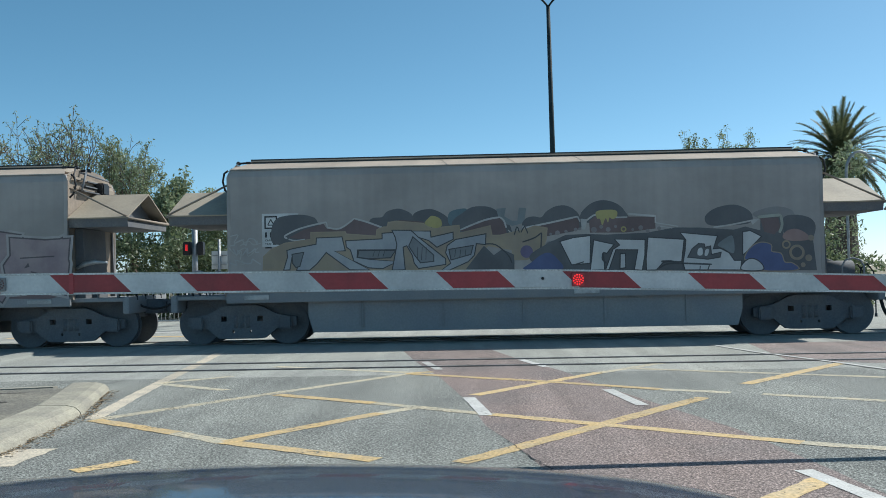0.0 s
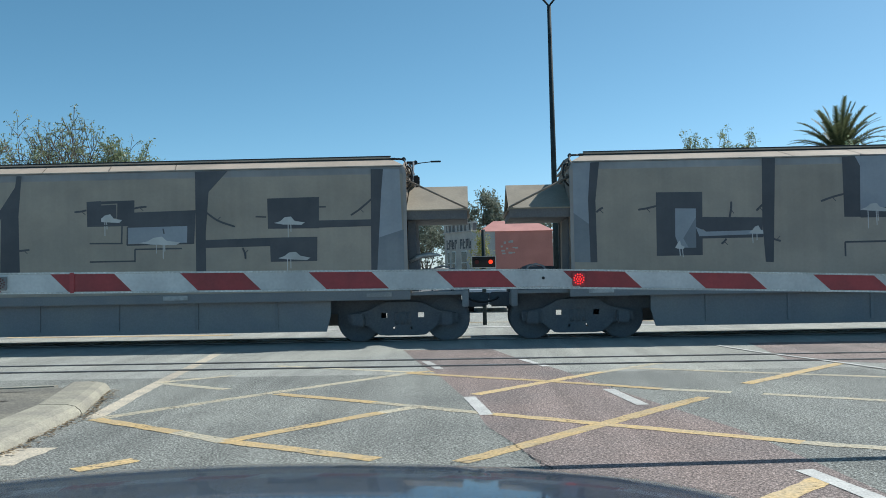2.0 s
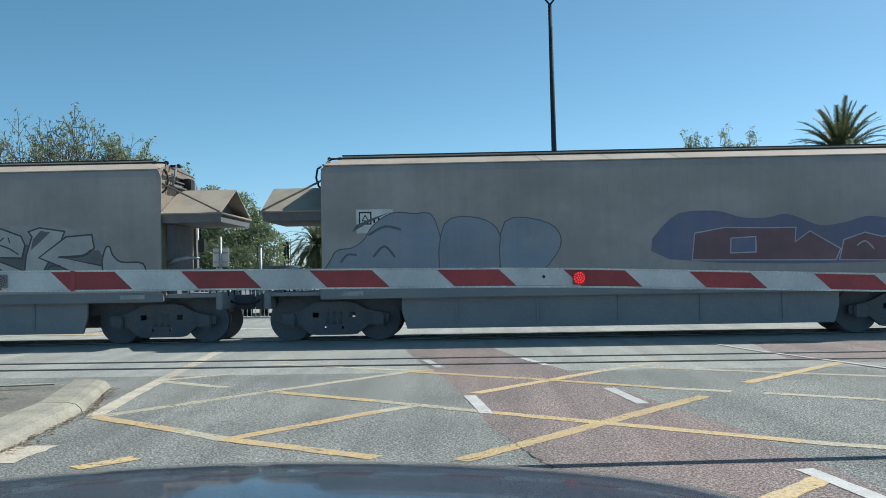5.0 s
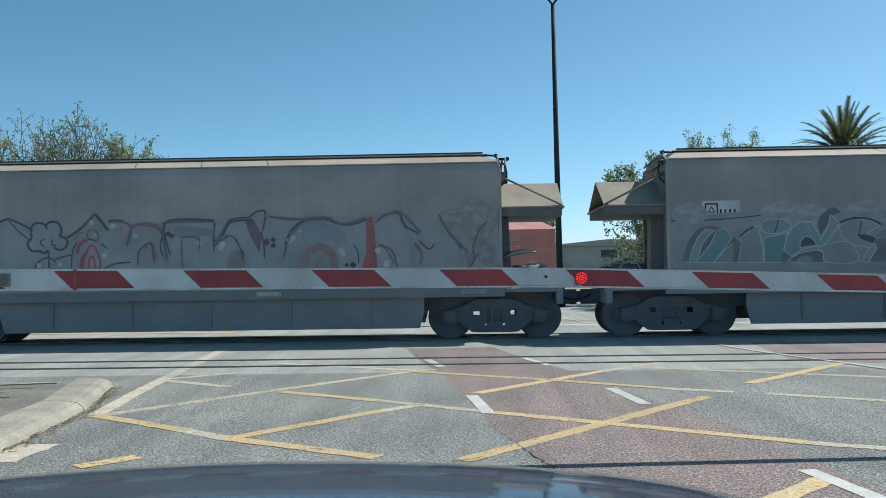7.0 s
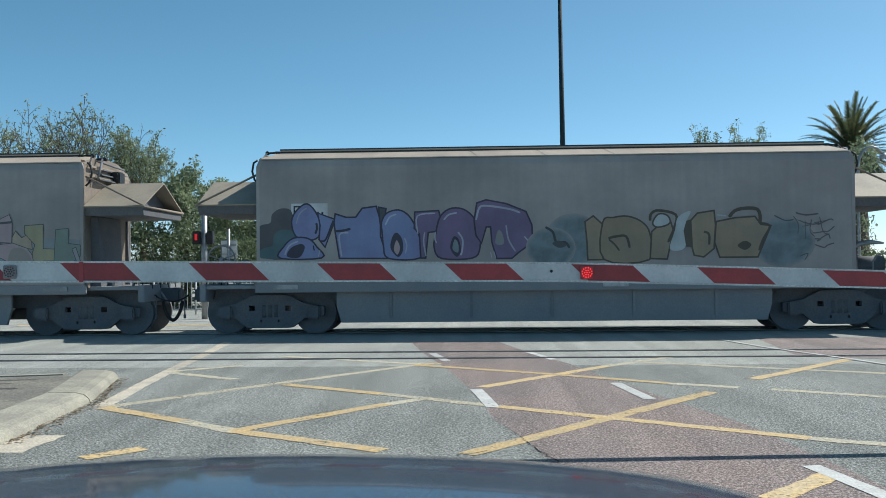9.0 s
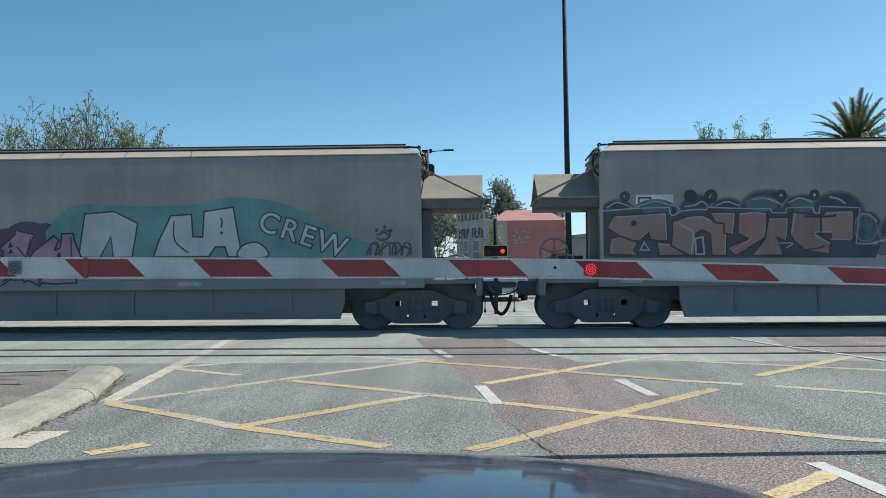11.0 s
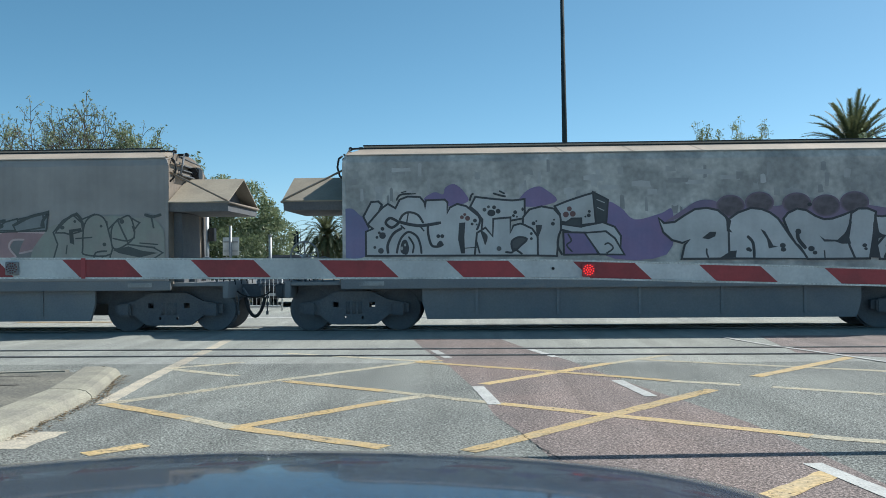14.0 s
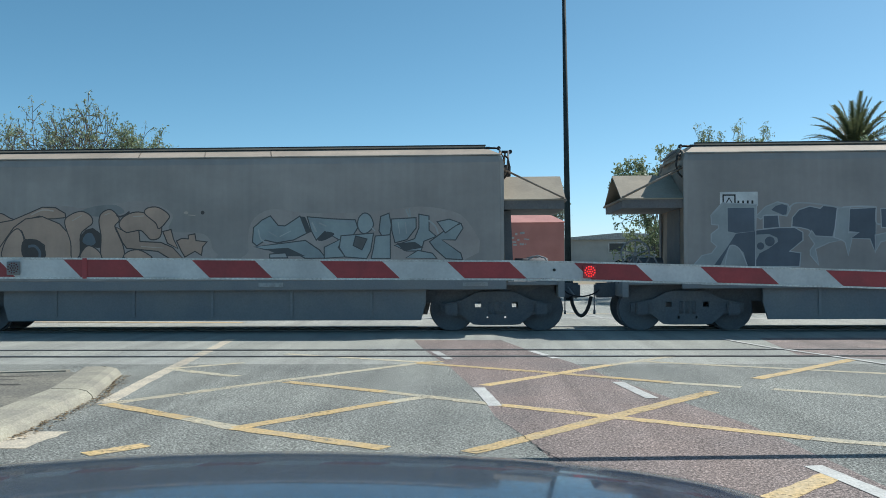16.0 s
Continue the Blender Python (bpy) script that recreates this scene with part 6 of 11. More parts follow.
line(g, PALE, 0.8, [(5, 73), (19, 75), (12, 61), (29, 67)])
line(g, PALE, 0.8, [(22, 55), (37, 64), (47, 57), (60, 60)])
line(g, PALE, 0.8, [(17, 44), (32, 52), (37, 37), (55, 52)])
line(g, PALE, 0.8, [(2, 53), (15, 40), (25, 46), (22, 30)])
line(g, PALE, 0.8, [(17, 26), (27, 29), (21, 22), (31, 24)])

g = piece(3, "silver-grey graffiti outlined in black")
form(g, SHADE3, SHADE3, [(42, 14), (48, 34), (83, 39), (114, 73), (150, 93), (191, 102), (241, 96), (282, 111), (362, 109), (423, 111), (483, 112), (543, 108), (603, 94), (643, 106), (722, 92), (802, 95), (881, 89), (949, 63), (978, 32), (1017, 17), (1016, -6)], soft=True)
form(g, DK3, DK3, [(114, 43), (241, 84), (321, 54), (362, 66), (392, 73), (482, 41), (522, 71), (622, 59), (722, 67), (821, 60), (939, 48), (958, 18), (957, -3), (93, 12)])
form(g, SILV3, BLK, [(48, 29), (53, 34), (68, 34), (80, 29), (83, 13), (68, 14), (63, 26), (53, 23)], soft=True)
form(g, SILV3, BLK, [(114, 48), (117, 70), (150, 88), (190, 91), (221, 84), (235, 81), (229, 61), (220, 46), (194, 10), (169, 11), (190, 45), (159, 46)])
form(g, SILV3, BLK, [(90, 12), (119, 30), (149, 42), (185, 44), (159, 27), (139, 11)])
form(g, SILV3, BLK, [(236, 54), (235, 74), (251, 88), (276, 85), (301, 65), (296, 55), (266, 60), (256, 51)])
form(g, SILV3, BLK, [(291, 80), (302, 95), (319, 100), (334, 92), (330, 76), (311, 60), (303, 49), (296, 53), (304, 63)])
form(g, SILV3, BLK, [(235, 49), (266, 45), (263, 33), (230, 34)])
form(g, SILV3, BLK, [(299, 45), (337, 71), (378, 70), (331, 40)])
form(g, SILV3, BLK, [(228, 16), (281, 33), (321, 36), (361, 30), (391, 8), (321, 9)])
line(g, BLK, 1.6, [(275, 19), (286, 23), (301, 19)])
form(g, DK3, BLK, [(311, 28), (346, 28), (361, 18), (321, 20)])
form(g, SILV3, BLK, [(380, 78), (402, 85), (465, 82), (470, 52), (464, 42), (392, 41), (382, 58)], soft=True)
form(g, SILV3, BLK, [(389, 29), (442, 40), (497, 43), (522, 29), (536, 5), (481, 6), (452, 24)])
form(g, SILV3, BLK, [(472, 67), (484, 71), (490, 45), (477, 43)])
form(g, SILV3, BLK, [(495, 97), (543, 96), (564, 40), (572, 32), (566, 5), (536, 5), (522, 41), (512, 56)])
line(g, BLK, 1.8, [(512, 55), (534, 53), (532, 46)])
form(g, SILV3, BLK, [(567, 30), (561, 80), (578, 90), (603, 77), (627, 49), (636, 4), (611, 4), (592, 31), (576, 5), (561, 5)])
form(g, DK3, BLK, [(590, 73), (602, 71), (624, 47), (617, 45), (588, 59)])
line(g, PALE, 0.9, [(591, 67), (595, 71), (599, 65)])
form(g, SILV3, BLK, [(637, 79), (648, 93), (682, 85), (722, 69), (706, 45), (696, 47), (704, 57), (662, 60), (647, 42), (637, 39), (632, 57)])
form(g, SILV3, BLK, [(644, 36), (652, 45), (689, 41), (681, 33)])
form(g, SILV3, BLK, [(636, 4), (681, 22), (721, 27), (736, 21), (710, 2)])
form(g, SILV3, BLK, [(700, 85), (722, 89), (762, 88), (796, 75), (803, 60), (798, 38), (731, 41), (717, 57), (722, 69), (702, 77)])
form(g, SILV3, BLK, [(721, 39), (736, 38), (780, 21), (834, 0), (780, 1), (760, 18), (726, 27)])
form(g, SILV3, BLK, [(813, 83), (831, 89), (875, 82), (870, 69), (829, 0), (804, 1), (808, 40), (819, 75)])
form(g, DK3, DK3, [(833, 85), (851, 82), (815, 50), (819, 70)])
form(g, SILV3, BLK, [(832, 37), (880, 72), (925, 75), (929, 53), (914, 41), (865, 37), (948, 18), (962, 3), (918, -1), (859, 26)])
line(g, BLK, 2.2, [(865, 37), (909, 39), (925, 49)])
line(g, BLK, 1.5, [(839, 0), (849, 20), (869, 22)])
form(g, SILV3, BLK, [(946, 23), (951, 48), (957, 53), (963, 38), (979, 25), (1017, 22), (1016, -3), (957, -2)], soft=True)
line(g, BLK, 1.5, [(145, 73), (149, 66), (154, 56)])
line(g, BLK, 1.5, [(154, 80), (158, 55)])
line(g, BLK, 1.3, [(147, 64), (157, 68)])
line(g, BLK, 1.6, [(163, 83), (163, 55)])
line(g, BLK, 1.6, [(175, 84), (164, 67), (180, 61), (205, 47)])
line(g, BLK, 1.0, [(187, 73), (192, 62), (198, 55)])
line(g, BLK, 0.9, [(200, 85), (197, 75), (206, 77)])
line(g, BLK, 1.2, [(733, 73), (727, 63)])
line(g, BLK, 1.3, [(740, 75), (735, 61), (741, 49), (747, 61), (744, 74)])
line(g, BLK, 1.3, [(756, 74), (754, 51)])
line(g, BLK, 1.3, [(767, 74), (756, 63), (776, 54), (793, 43)])
line(g, BLK, 1.6, [(774, 74), (777, 64)])
line(g, BLK, 3.0, [(150, 98), (151, 113), (160, 124), (171, 125)])
line(g, PALE, 2.8, [(157, 101), (158, 114), (170, 121)])
line(g, BLK, 3.0, [(270, 106), (270, 121), (278, 130), (294, 129)])
line(g, PALE, 2.8, [(275, 108), (278, 122), (294, 124)])
line(g, BLK, 1.8, [(282, 104), (300, 108), (312, 109)])
line(g, BLK, 2.4, [(370, 106), (383, 117), (403, 118), (423, 101)])
line(g, PALE, 1.8, [(368, 110), (383, 121), (398, 121)])
line(g, BLK, 2.4, [(624, 104), (623, 115), (631, 121), (648, 121)])
line(g, PALE, 3.0, [(627, 106), (631, 114), (651, 114)])
line(g, BLK, 2.4, [(150, 92), (191, 102), (221, 97), (235, 86)])
line(g, BLK, 2.4, [(495, 102), (513, 108), (541, 102)])
line(g, BLK, 1.6, [(431, 117), (438, 110), (443, 104)])
line(g, BLK, 1.6, [(458, 115), (461, 104)])

g = piece(4, "maroon graffiti letters with pale outlines on a blue cloud", 0.024)
form(g, BLUE4, BLUE4, [(617, 87), (690, 98), (741, 85), (783, 84), (814, 90), (839, 83), (875, 69), (917, 73), (953, 83), (988, 80), (1024, 66), (1044, 51), (1046, 6), (612, 14)], soft=True)
form(g, MAROON4, PALE4, [(658, 58), (710, 67), (783, 65), (832, 65), (830, 39), (857, 58), (908, 27), (900, 9), (653, 13)])
form(g, MAROON4, PALE4, [(908, 9), (916, 42), (952, 54), (983, 46), (1029, 57), (1027, 36), (1043, 26), (1035, 6)])
form(g, BLUE4, PALE4, [(721, 48), (762, 50), (762, 25), (720, 24)])
line(g, PALE4, 1.2, [(937, 32), (952, 40), (967, 26)])
g = piece(4, "blue-grey bubble graffiti with dark outlines", 0.024)
form(g, BLUE4G, DK4, [(19, 28), (31, 40), (53, 43), (75, 57), (91, 81), (123, 103), (162, 102), (200, 92), (202, -15), (18, -11)], soft=True)
form(g, DK4, DK4, [(54, 72), (83, 88), (123, 107), (84, 94), (62, 85)])
line(g, DK4, 2.0, [(33, 18), (45, 32), (62, 31)])
line(g, DK4, 2.2, [(83, 66), (112, 81), (141, 75)])
line(g, DK4, 2.0, [(91, 27), (111, 46), (130, 26)])
form(g, BLUE4G, DK4, [(219, 83), (278, 92), (315, 62), (303, -15), (216, -13)], soft=True)
form(g, BLUE4G, DK4, [(326, 85), (403, 80), (421, 40), (371, -16), (321, -15)], soft=True)

g = piece(5, "pale blue-grey mural with dark outlines of trees and faded red accents")
form(g, WASH5, WASH5, [(-1, 12), (0, 95), (12, 129), (37, 138), (57, 120), (77, 87), (88, 99), (118, 76), (159, 103), (199, 85), (219, 96), (260, 95), (274, 73), (320, 110), (350, 84), (380, 93), (440, 87), (500, 97), (570, 98), (625, 106), (679, 93), (749, 96), (808, 95), (887, 99), (965, 80), (1033, 66), (1036, -6)], soft=True)
line(g, LINE5, 1.7, [(-1, 95), (5, 125), (22, 128), (16, 116)])
line(g, LINE5, 1.7, [(17, 126), (29, 139), (48, 137), (55, 124), (52, 117)])
line(g, LINE5, 1.7, [(50, 116), (68, 113), (69, 94), (62, 77), (49, 69), (37, 68)])
line(g, LINE5, 1.4, [(44, 110), (51, 103), (46, 94)])
line(g, LINE5, 1.4, [(0, 78), (10, 65), (22, 71)])
line(g, LINE5, 1.2, [(4, 102), (12, 98)])
line(g, LINE5, 1.6, [(19, 70), (24, 49), (20, 19)])
line(g, LINE5, 1.6, [(38, 71), (29, 49), (32, 19)])
line(g, LINE5, 2.0, [(37, 66), (62, 78), (88, 101)])
line(g, LINE5, 2.0, [(88, 101), (106, 88), (123, 76)])
line(g, LINE5, 2.2, [(89, 51), (113, 66), (143, 97), (164, 106)])
line(g, LINE5, 2.0, [(164, 106), (187, 96), (209, 84)])
line(g, LINE5, 1.2, [(164, 103), (184, 82), (204, 66)])
form(g, LINE5, LINE5, [(109, 48), (118, 57), (133, 59), (138, 49), (128, 42), (115, 42)], soft=True)
line(g, LINE5, 1.4, [(125, 48), (125, 21)])
line(g, LINE5, 1.0, [(115, 44), (124, 36)])
form(g, LINE5, LINE5, [(4, 50), (9, 58), (16, 50), (12, 40)], soft=True)
line(g, LINE5, 2.1, [(207, 70), (205, 86), (214, 97), (229, 95), (235, 86)])
line(g, LINE5, 2.1, [(231, 88), (239, 98), (255, 97), (261, 83), (257, 72)])
line(g, LINE5, 2.1, [(257, 73), (271, 67), (269, 53), (257, 48), (246, 54)])
line(g, LINE5, 2.1, [(207, 70), (199, 60), (206, 48), (221, 46)])
line(g, LINE5, 2.1, [(219, 48), (229, 43), (237, 48)])
line(g, LINE5, 1.4, [(229, 68), (222, 62), (229, 54)])
line(g, LINE5, 1.4, [(245, 68), (243, 58), (251, 57)])
line(g, LINE5, 2.6, [(237, 46), (239, 15)])
line(g, LINE5, 1.6, [(211, 16), (223, 30), (239, 34), (251, 25)])
line(g, LINE5, 1.4, [(247, 31), (269, 37), (281, 39)])
line(g, LINE5, 2.4, [(271, 70), (295, 85), (322, 112)])
line(g, LINE5, 2.4, [(322, 112), (334, 98), (346, 81)])
line(g, LINE5, 1.5, [(308, 70), (310, 81), (320, 83), (328, 74), (326, 64), (308, 68)])
line(g, LINE5, 1.2, [(279, 15), (281, 45), (289, 61)])
line(g, RED5, 3.4, [(289, 40), (294, 57), (308, 66)])
form(g, RED5, RED5, [(294, 14), (297, 36), (307, 46), (311, 29), (307, 14)], soft=True)
form(g, PINK5, RED5, [(303, 14), (307, 38), (315, 54), (325, 42), (329, 14)], soft=True)
line(g, RED5, 1.8, [(311, 14), (311, 30), (319, 34), (323, 14)])
line(g, LINE5, 1.5, [(332, 59), (345, 49)])
line(g, LINE5, 1.6, [(339, 14), (359, 22), (387, 24)])
line(g, LINE5, 1.6, [(346, 98), (360, 100), (375, 98)])
line(g, RED5F, 2.0, [(385, 87), (410, 94), (440, 87), (446, 72)])
line(g, LINE5, 1.2, [(445, 72), (440, 52), (445, 34)])
line(g, LINE5, 2.1, [(445, 62), (448, 91), (462, 99)])
line(g, LINE5, 2.1, [(462, 99), (500, 99), (538, 96)])
line(g, LINE5, 1.4, [(448, 77), (452, 57), (459, 36)])
spot(g, LINE5, 455, 74, 0.05, 1.0)
spot(g, LINE5, 461, 70, 0.05, 1.0)
line(g, LINE5, 1.4, [(538, 85), (538, 60), (555, 75), (568, 96)])
line(g, LINE5, 1.5, [(545, 64), (558, 80), (570, 97), (600, 101)])
form(g, PLUM, PLUM, [(592, 99), (608, 97), (624, 69), (619, 39), (604, 64)])
line(g, LINE5, 1.5, [(600, 100), (615, 111), (630, 109), (625, 76)])
line(g, LINE5, 1.4, [(623, 74), (627, 48), (628, 27)])
line(g, RED5F, 1.6, [(628, 103), (680, 95), (714, 99), (751, 98)])
line(g, LINE5, 1.1, [(787, 51), (795, 35), (796, 16)])
spot(g, LINE5, 631, 56, 0.07, 1.0)
spot(g, LINE5, 644, 60, 0.05, 1.0)
spot(g, LINE5, 644, 50, 0.05, 1.0)
spot(g, PALE5, 316, 96, 0.06, 1.0)
spot(g, PALE5, 322, 73, 0.04, 1.0)
spot(g, PALE5, 355, 90, 0.06, 1.0)
spot(g, PALE5, 395, 71, 0.06, 1.0)
spot(g, PALE5, 512, 61, 0.06, 1.0)
spot(g, PALE5, 339, 37, 0.05, 1.0)
spot(g, PALE5, 220, 21, 0.05, 1.0)
spot(g, PALE5, 258, 22, 0.05, 1.0)
spot(g, PALE5, 409, 19, 0.05, 1.0)
spot(g, PALE5, 553, 53, 0.06, 1.0)
spot(g, PALE5, 679, 63, 0.06, 1.0)
spot(g, PALE5, 692, 75, 0.04, 1.0)
spot(g, PALE5, 765, 39, 0.06, 1.0)
spot(g, PALE5, 846, 17, 0.05, 1.0)
spot(g, PALE5, 867, 22, 0.05, 1.0)
spot(g, PALE5, 832, 45, 0.05, 1.0)
spot(g, BLK, 775, 13, 0.04, 1.0)
spot(g, BLK, 786, 13, 0.06, 1.0)
form(g, PINK5, PINK5, [(374, 96), (386, 92), (380, 64), (366, 52), (372, 79)])
form(g, RED5G, RED5G, [(398, 43), (416, 51), (429, 48), (434, 27), (411, 13), (399, 15)], soft=True)
line(g, RED5F, 2.2, [(412, 47), (422, 59), (434, 32)])
line(g, RED5F, 1.6, [(283, 65), (291, 75), (303, 80)])
line(g, RED5F, 1.8, [(305, 73), (316, 83), (328, 73), (323, 60)])
line(g, RED5F, 1.8, [(479, 62), (479, 37), (481, 12)])
line(g, RED5F, 2.2, [(477, 67), (504, 67), (512, 51)])
form(g, MUTEB, MUTEB, [(465, 85), (515, 85), (535, 81), (532, 69), (466, 70)])
line(g, LINE5, 1.4, [(539, 51), (555, 72), (567, 92), (595, 96), (607, 97)])
line(g, LINE5, 1.2, [(549, 60), (569, 68), (582, 50), (592, 32)])
form(g, RED5G, RED5G, [(562, 30), (576, 44), (589, 32), (589, 5), (563, 5)], soft=True)
line(g, LINE5, 1.3, [(540, 91), (536, 69), (537, 41)])
form(g, MUTEB, MUTEB, [(699, 78), (719, 87), (749, 85), (769, 74), (773, 51), (743, 57), (719, 59), (702, 53)], soft=True)
line(g, LINE5, 1.6, [(664, 50), (676, 76), (699, 94), (729, 97), (749, 91), (766, 84)])
line(g, LINE5, 1.6, [(766, 84), (789, 86), (812, 94)])
form(g, RED5F, RED5F, [(685, 0), (693, 28), (705, 44), (724, 53), (741, 49), (755, 35), (760, -1), (750, -1), (743, 29), (728, 41), (711, 34), (701, 0)])
line(g, RED5F, 1.2, [(718, 0), (723, 22), (738, 32)])
line(g, RED5F, 1.2, [(728, 27), (742, -1)])
form(g, RED5, RED5, [(810, 96), (820, 99), (825, 75), (829, 6), (814, -2), (800, 0), (810, 36)])
line(g, LINE5, 1.2, [(826, 87), (843, 101), (865, 104), (873, 98)])
line(g, LINE5, 1.4, [(871, 102), (879, 82), (894, 72), (904, 66)])
line(g, LINE5, 1.2, [(871, 94), (882, 74)])
line(g, LINE5, 1.3, [(944, 93), (963, 61), (980, 37)])
line(g, LINE5, 1.2, [(904, 54), (921, 39), (931, 49)])
line(g, RED5F, 1.6, [(827, 45), (842, 43), (854, 25), (859, 13)])
form(g, RED5G, RED5G, [(892, 44), (904, 50), (913, 24), (905, 0), (887, 5)], soft=True)
spot(g, PALE5, 830, 38, 0.06, 1.0)
spot(g, PALE5, 845, 13, 0.06, 1.0)
spot(g, PALE5, 865, 20, 0.06, 1.0)
spot(g, PALE5, 859, 3, 0.06, 1.0)
spot(g, PALE5, 768, 34, 0.06, 1.0)
spot(g, PALE5, 512, 56, 0.06, 1.0)
spot(g, PALE5, 549, 48, 0.06, 1.0)
spot(g, PALE5, 672, 58, 0.06, 1.0)
spot(g, RED5G, 1009, 32, 0.42, 0.8, WASH5[0])
spot(g, RED5G, 1023, 2, 0.3, 0.9, WASH5[0])
spot(g, MAUVE5, 1003, 104, 0.24, 1.1)
spot(g, MAUVE5, 1020, 84, 0.3, 0.9)
spot(g, MAUVE5, 966, 88, 0.22, 1.4)
line(g, LINE5, 1.0, [(998, 32), (1008, 67), (1025, 87)])
line(g, LINE5, 1.0, [(989, 3), (1001, 20), (998, 47)])
line(g, DULL5, 1.6, [(447, 52), (447, 88), (453, 94), (538, 94)])
line(g, DULL5, 1.5, [(538, 94), (537, 50)])
line(g, DULL5, 1.6, [(537, 50), (561, 91), (569, 98), (604, 98)])
line(g, DULL5, 1.4, [(540, 53), (555, 69), (578, 61), (590, 24)])
line(g, DULL5, 1.8, [(638, 101), (704, 95), (740, 98), (770, 86), (811, 98)])
line(g, DULL5, 1.7, [(827, 88), (851, 103), (872, 105), (906, 69)])
line(g, DULL5, 1.7, [(347, 96), (376, 95), (388, 84), (380, 53)])
line(g, DULL5, 1.6, [(380, 58), (391, 86), (412, 90), (442, 78), (452, 26)])
line(g, DULL5, 1.3, [(662, 28), (673, 63), (699, 91), (732, 94)])
line(g, DULL5, 1.4, [(830, 50), (855, 38), (865, 9)])
line(g, DULL5, 2.4, [(896, 49), (908, 31), (905, 12)])
line(g, DULL5, 2.2, [(940, 99), (957, 68), (991, 32)])
line(g, DULL5, 1.4, [(478, 67), (510, 66), (509, 43)])
line(g, DULL5, 1.6, [(400, 19), (403, 45), (424, 57), (429, 26)])

g = piece(6, "teal and silver graffiti with pale outlines on a grey wash", 0.018)
form(g, WASH6, WASH6, [(8, 2), (9, 79), (65, 92), (186, 98), (275, 103), (394, 93), (474, 106), (503, 78), (501, -4)], soft=True)
line(g, DK6, 1.0, [(-3, 82), (55, 82), (106, 84), (177, 90)])
spot(g, PALEF, 40, 94, 0.21, 1.6, WASH6[0])
spot(g, PALEF, 202, 94, 0.22, 2.0, WASH6[0])
spot(g, PALEF, 250, 88, 0.21, 1.6, WASH6[0])
spot(g, PALEF, 349, 92, 0.23, 2.0, WASH6[0])
spot(g, PALEF, 439, 95, 0.26, 1.5, WASH6[0])
spot(g, PALEF, 465, 92, 0.21, 1.1, WASH6[0])
spot(g, PALEF, 511, 82, 0.3, 1.0, WASH6[0])
spot(g, SMEAR6, 410, 92, 0.22, 2.2)
spot(g, SMEAR6, 452, 100, 0.22, 1.6, WASH6[0])
line(g, PALE6, 2.2, [(424, 98), (446, 92), (470, 94)])
line(g, DKSM6, 2.4, [(392, 88), (412, 84), (432, 88)])
line(g, DKSM6, 1.6, [(476, 108), (487, 100), (482, 92)])
form(g, DK6S, DK6S, [(26, 15), (34, 41), (47, 61), (60, 70), (80, 71), (101, 65), (116, 52), (124, 40), (122, 10), (28, 11)], soft=True)
form(g, DK6S, DK6S, [(262, 80), (274, 93), (288, 101), (300, 92), (286, 86), (274, 66), (264, 54)], soft=True)
form(g, DK6S, DK6S, [(354, 45), (385, 48), (394, 36), (391, 18), (380, 6), (348, 7), (362, 27)], soft=True)
form(g, TEALG, PALE6, [(38, 9), (42, 26), (53, 51), (67, 66), (81, 63), (71, 55), (59, 39), (50, 9)])
form(g, TEAL, PALE6, [(50, 9), (75, 39), (87, 63), (98, 67), (112, 52), (103, 38), (79, 8)])
form(g, GREY6, PALE6, [(81, 8), (101, 30), (113, 40), (113, 8)])
form(g, DK6S, DK6S, [(114, 28), (120, 44), (129, 46), (128, 25), (122, 8), (113, 8)])
form(g, GREY6, PALE6, [(123, 8), (129, 40), (127, 50), (151, 68), (157, 70), (161, 50), (165, 24), (164, 7)])
line(g, DK6, 1.8, [(125, 51), (136, 61), (150, 69)])
form(g, TEALG, PALE6, [(163, 70), (171, 79), (187, 82), (205, 79), (214, 71), (209, 63), (193, 58), (175, 58), (165, 64)], soft=True)
line(g, DK6, 1.5, [(193, 80), (187, 59)])
form(g, TEAL, PALE6, [(168, 49), (207, 56), (203, 39), (195, 7), (169, 7), (168, 33)])
form(g, DK6S, DK6S, [(198, 24), (205, 27), (213, 15), (205, 7), (194, 7)])
form(g, TEALG, PALE6, [(203, 27), (207, 51), (219, 68), (236, 77), (250, 75), (261, 56), (265, 42), (280, 68), (283, 87), (290, 81), (299, 74), (291, 63), (276, 42), (269, 36), (231, 29), (215, 17)])
form(g, DK6, PALE6, [(230, 32), (231, 42), (239, 50), (249, 48), (255, 40), (257, 36)])
form(g, DK6S, PALE6, [(213, 7), (223, 18), (239, 23), (259, 25), (271, 19), (273, 6)], soft=True)
form(g, TEALG, TEALG, [(219, 6), (227, 14), (239, 18), (248, 15), (249, 6)])
form(g, GREY6, PALE6, [(274, 6), (270, 23), (262, 31), (298, 40), (316, 37), (326, 23), (326, 5)], soft=True)
form(g, GREY6, PALE6, [(298, 66), (306, 74), (323, 79), (349, 77), (366, 67), (348, 57), (343, 53), (326, 54), (326, 49), (358, 35), (360, 27), (346, 5), (335, 5), (350, 30), (318, 37), (303, 49)])
form(g, GREY6, PALE6, [(370, 60), (378, 61), (386, 50), (363, 46), (358, 49)])
line(g, DK6, 1.5, [(336, 76), (332, 54)])
line(g, DK6, 2.0, [(298, 74), (323, 81), (351, 79), (371, 69)])
form(g, DK6, DK6, [(326, 53), (342, 53), (358, 47), (355, 37), (334, 45)])
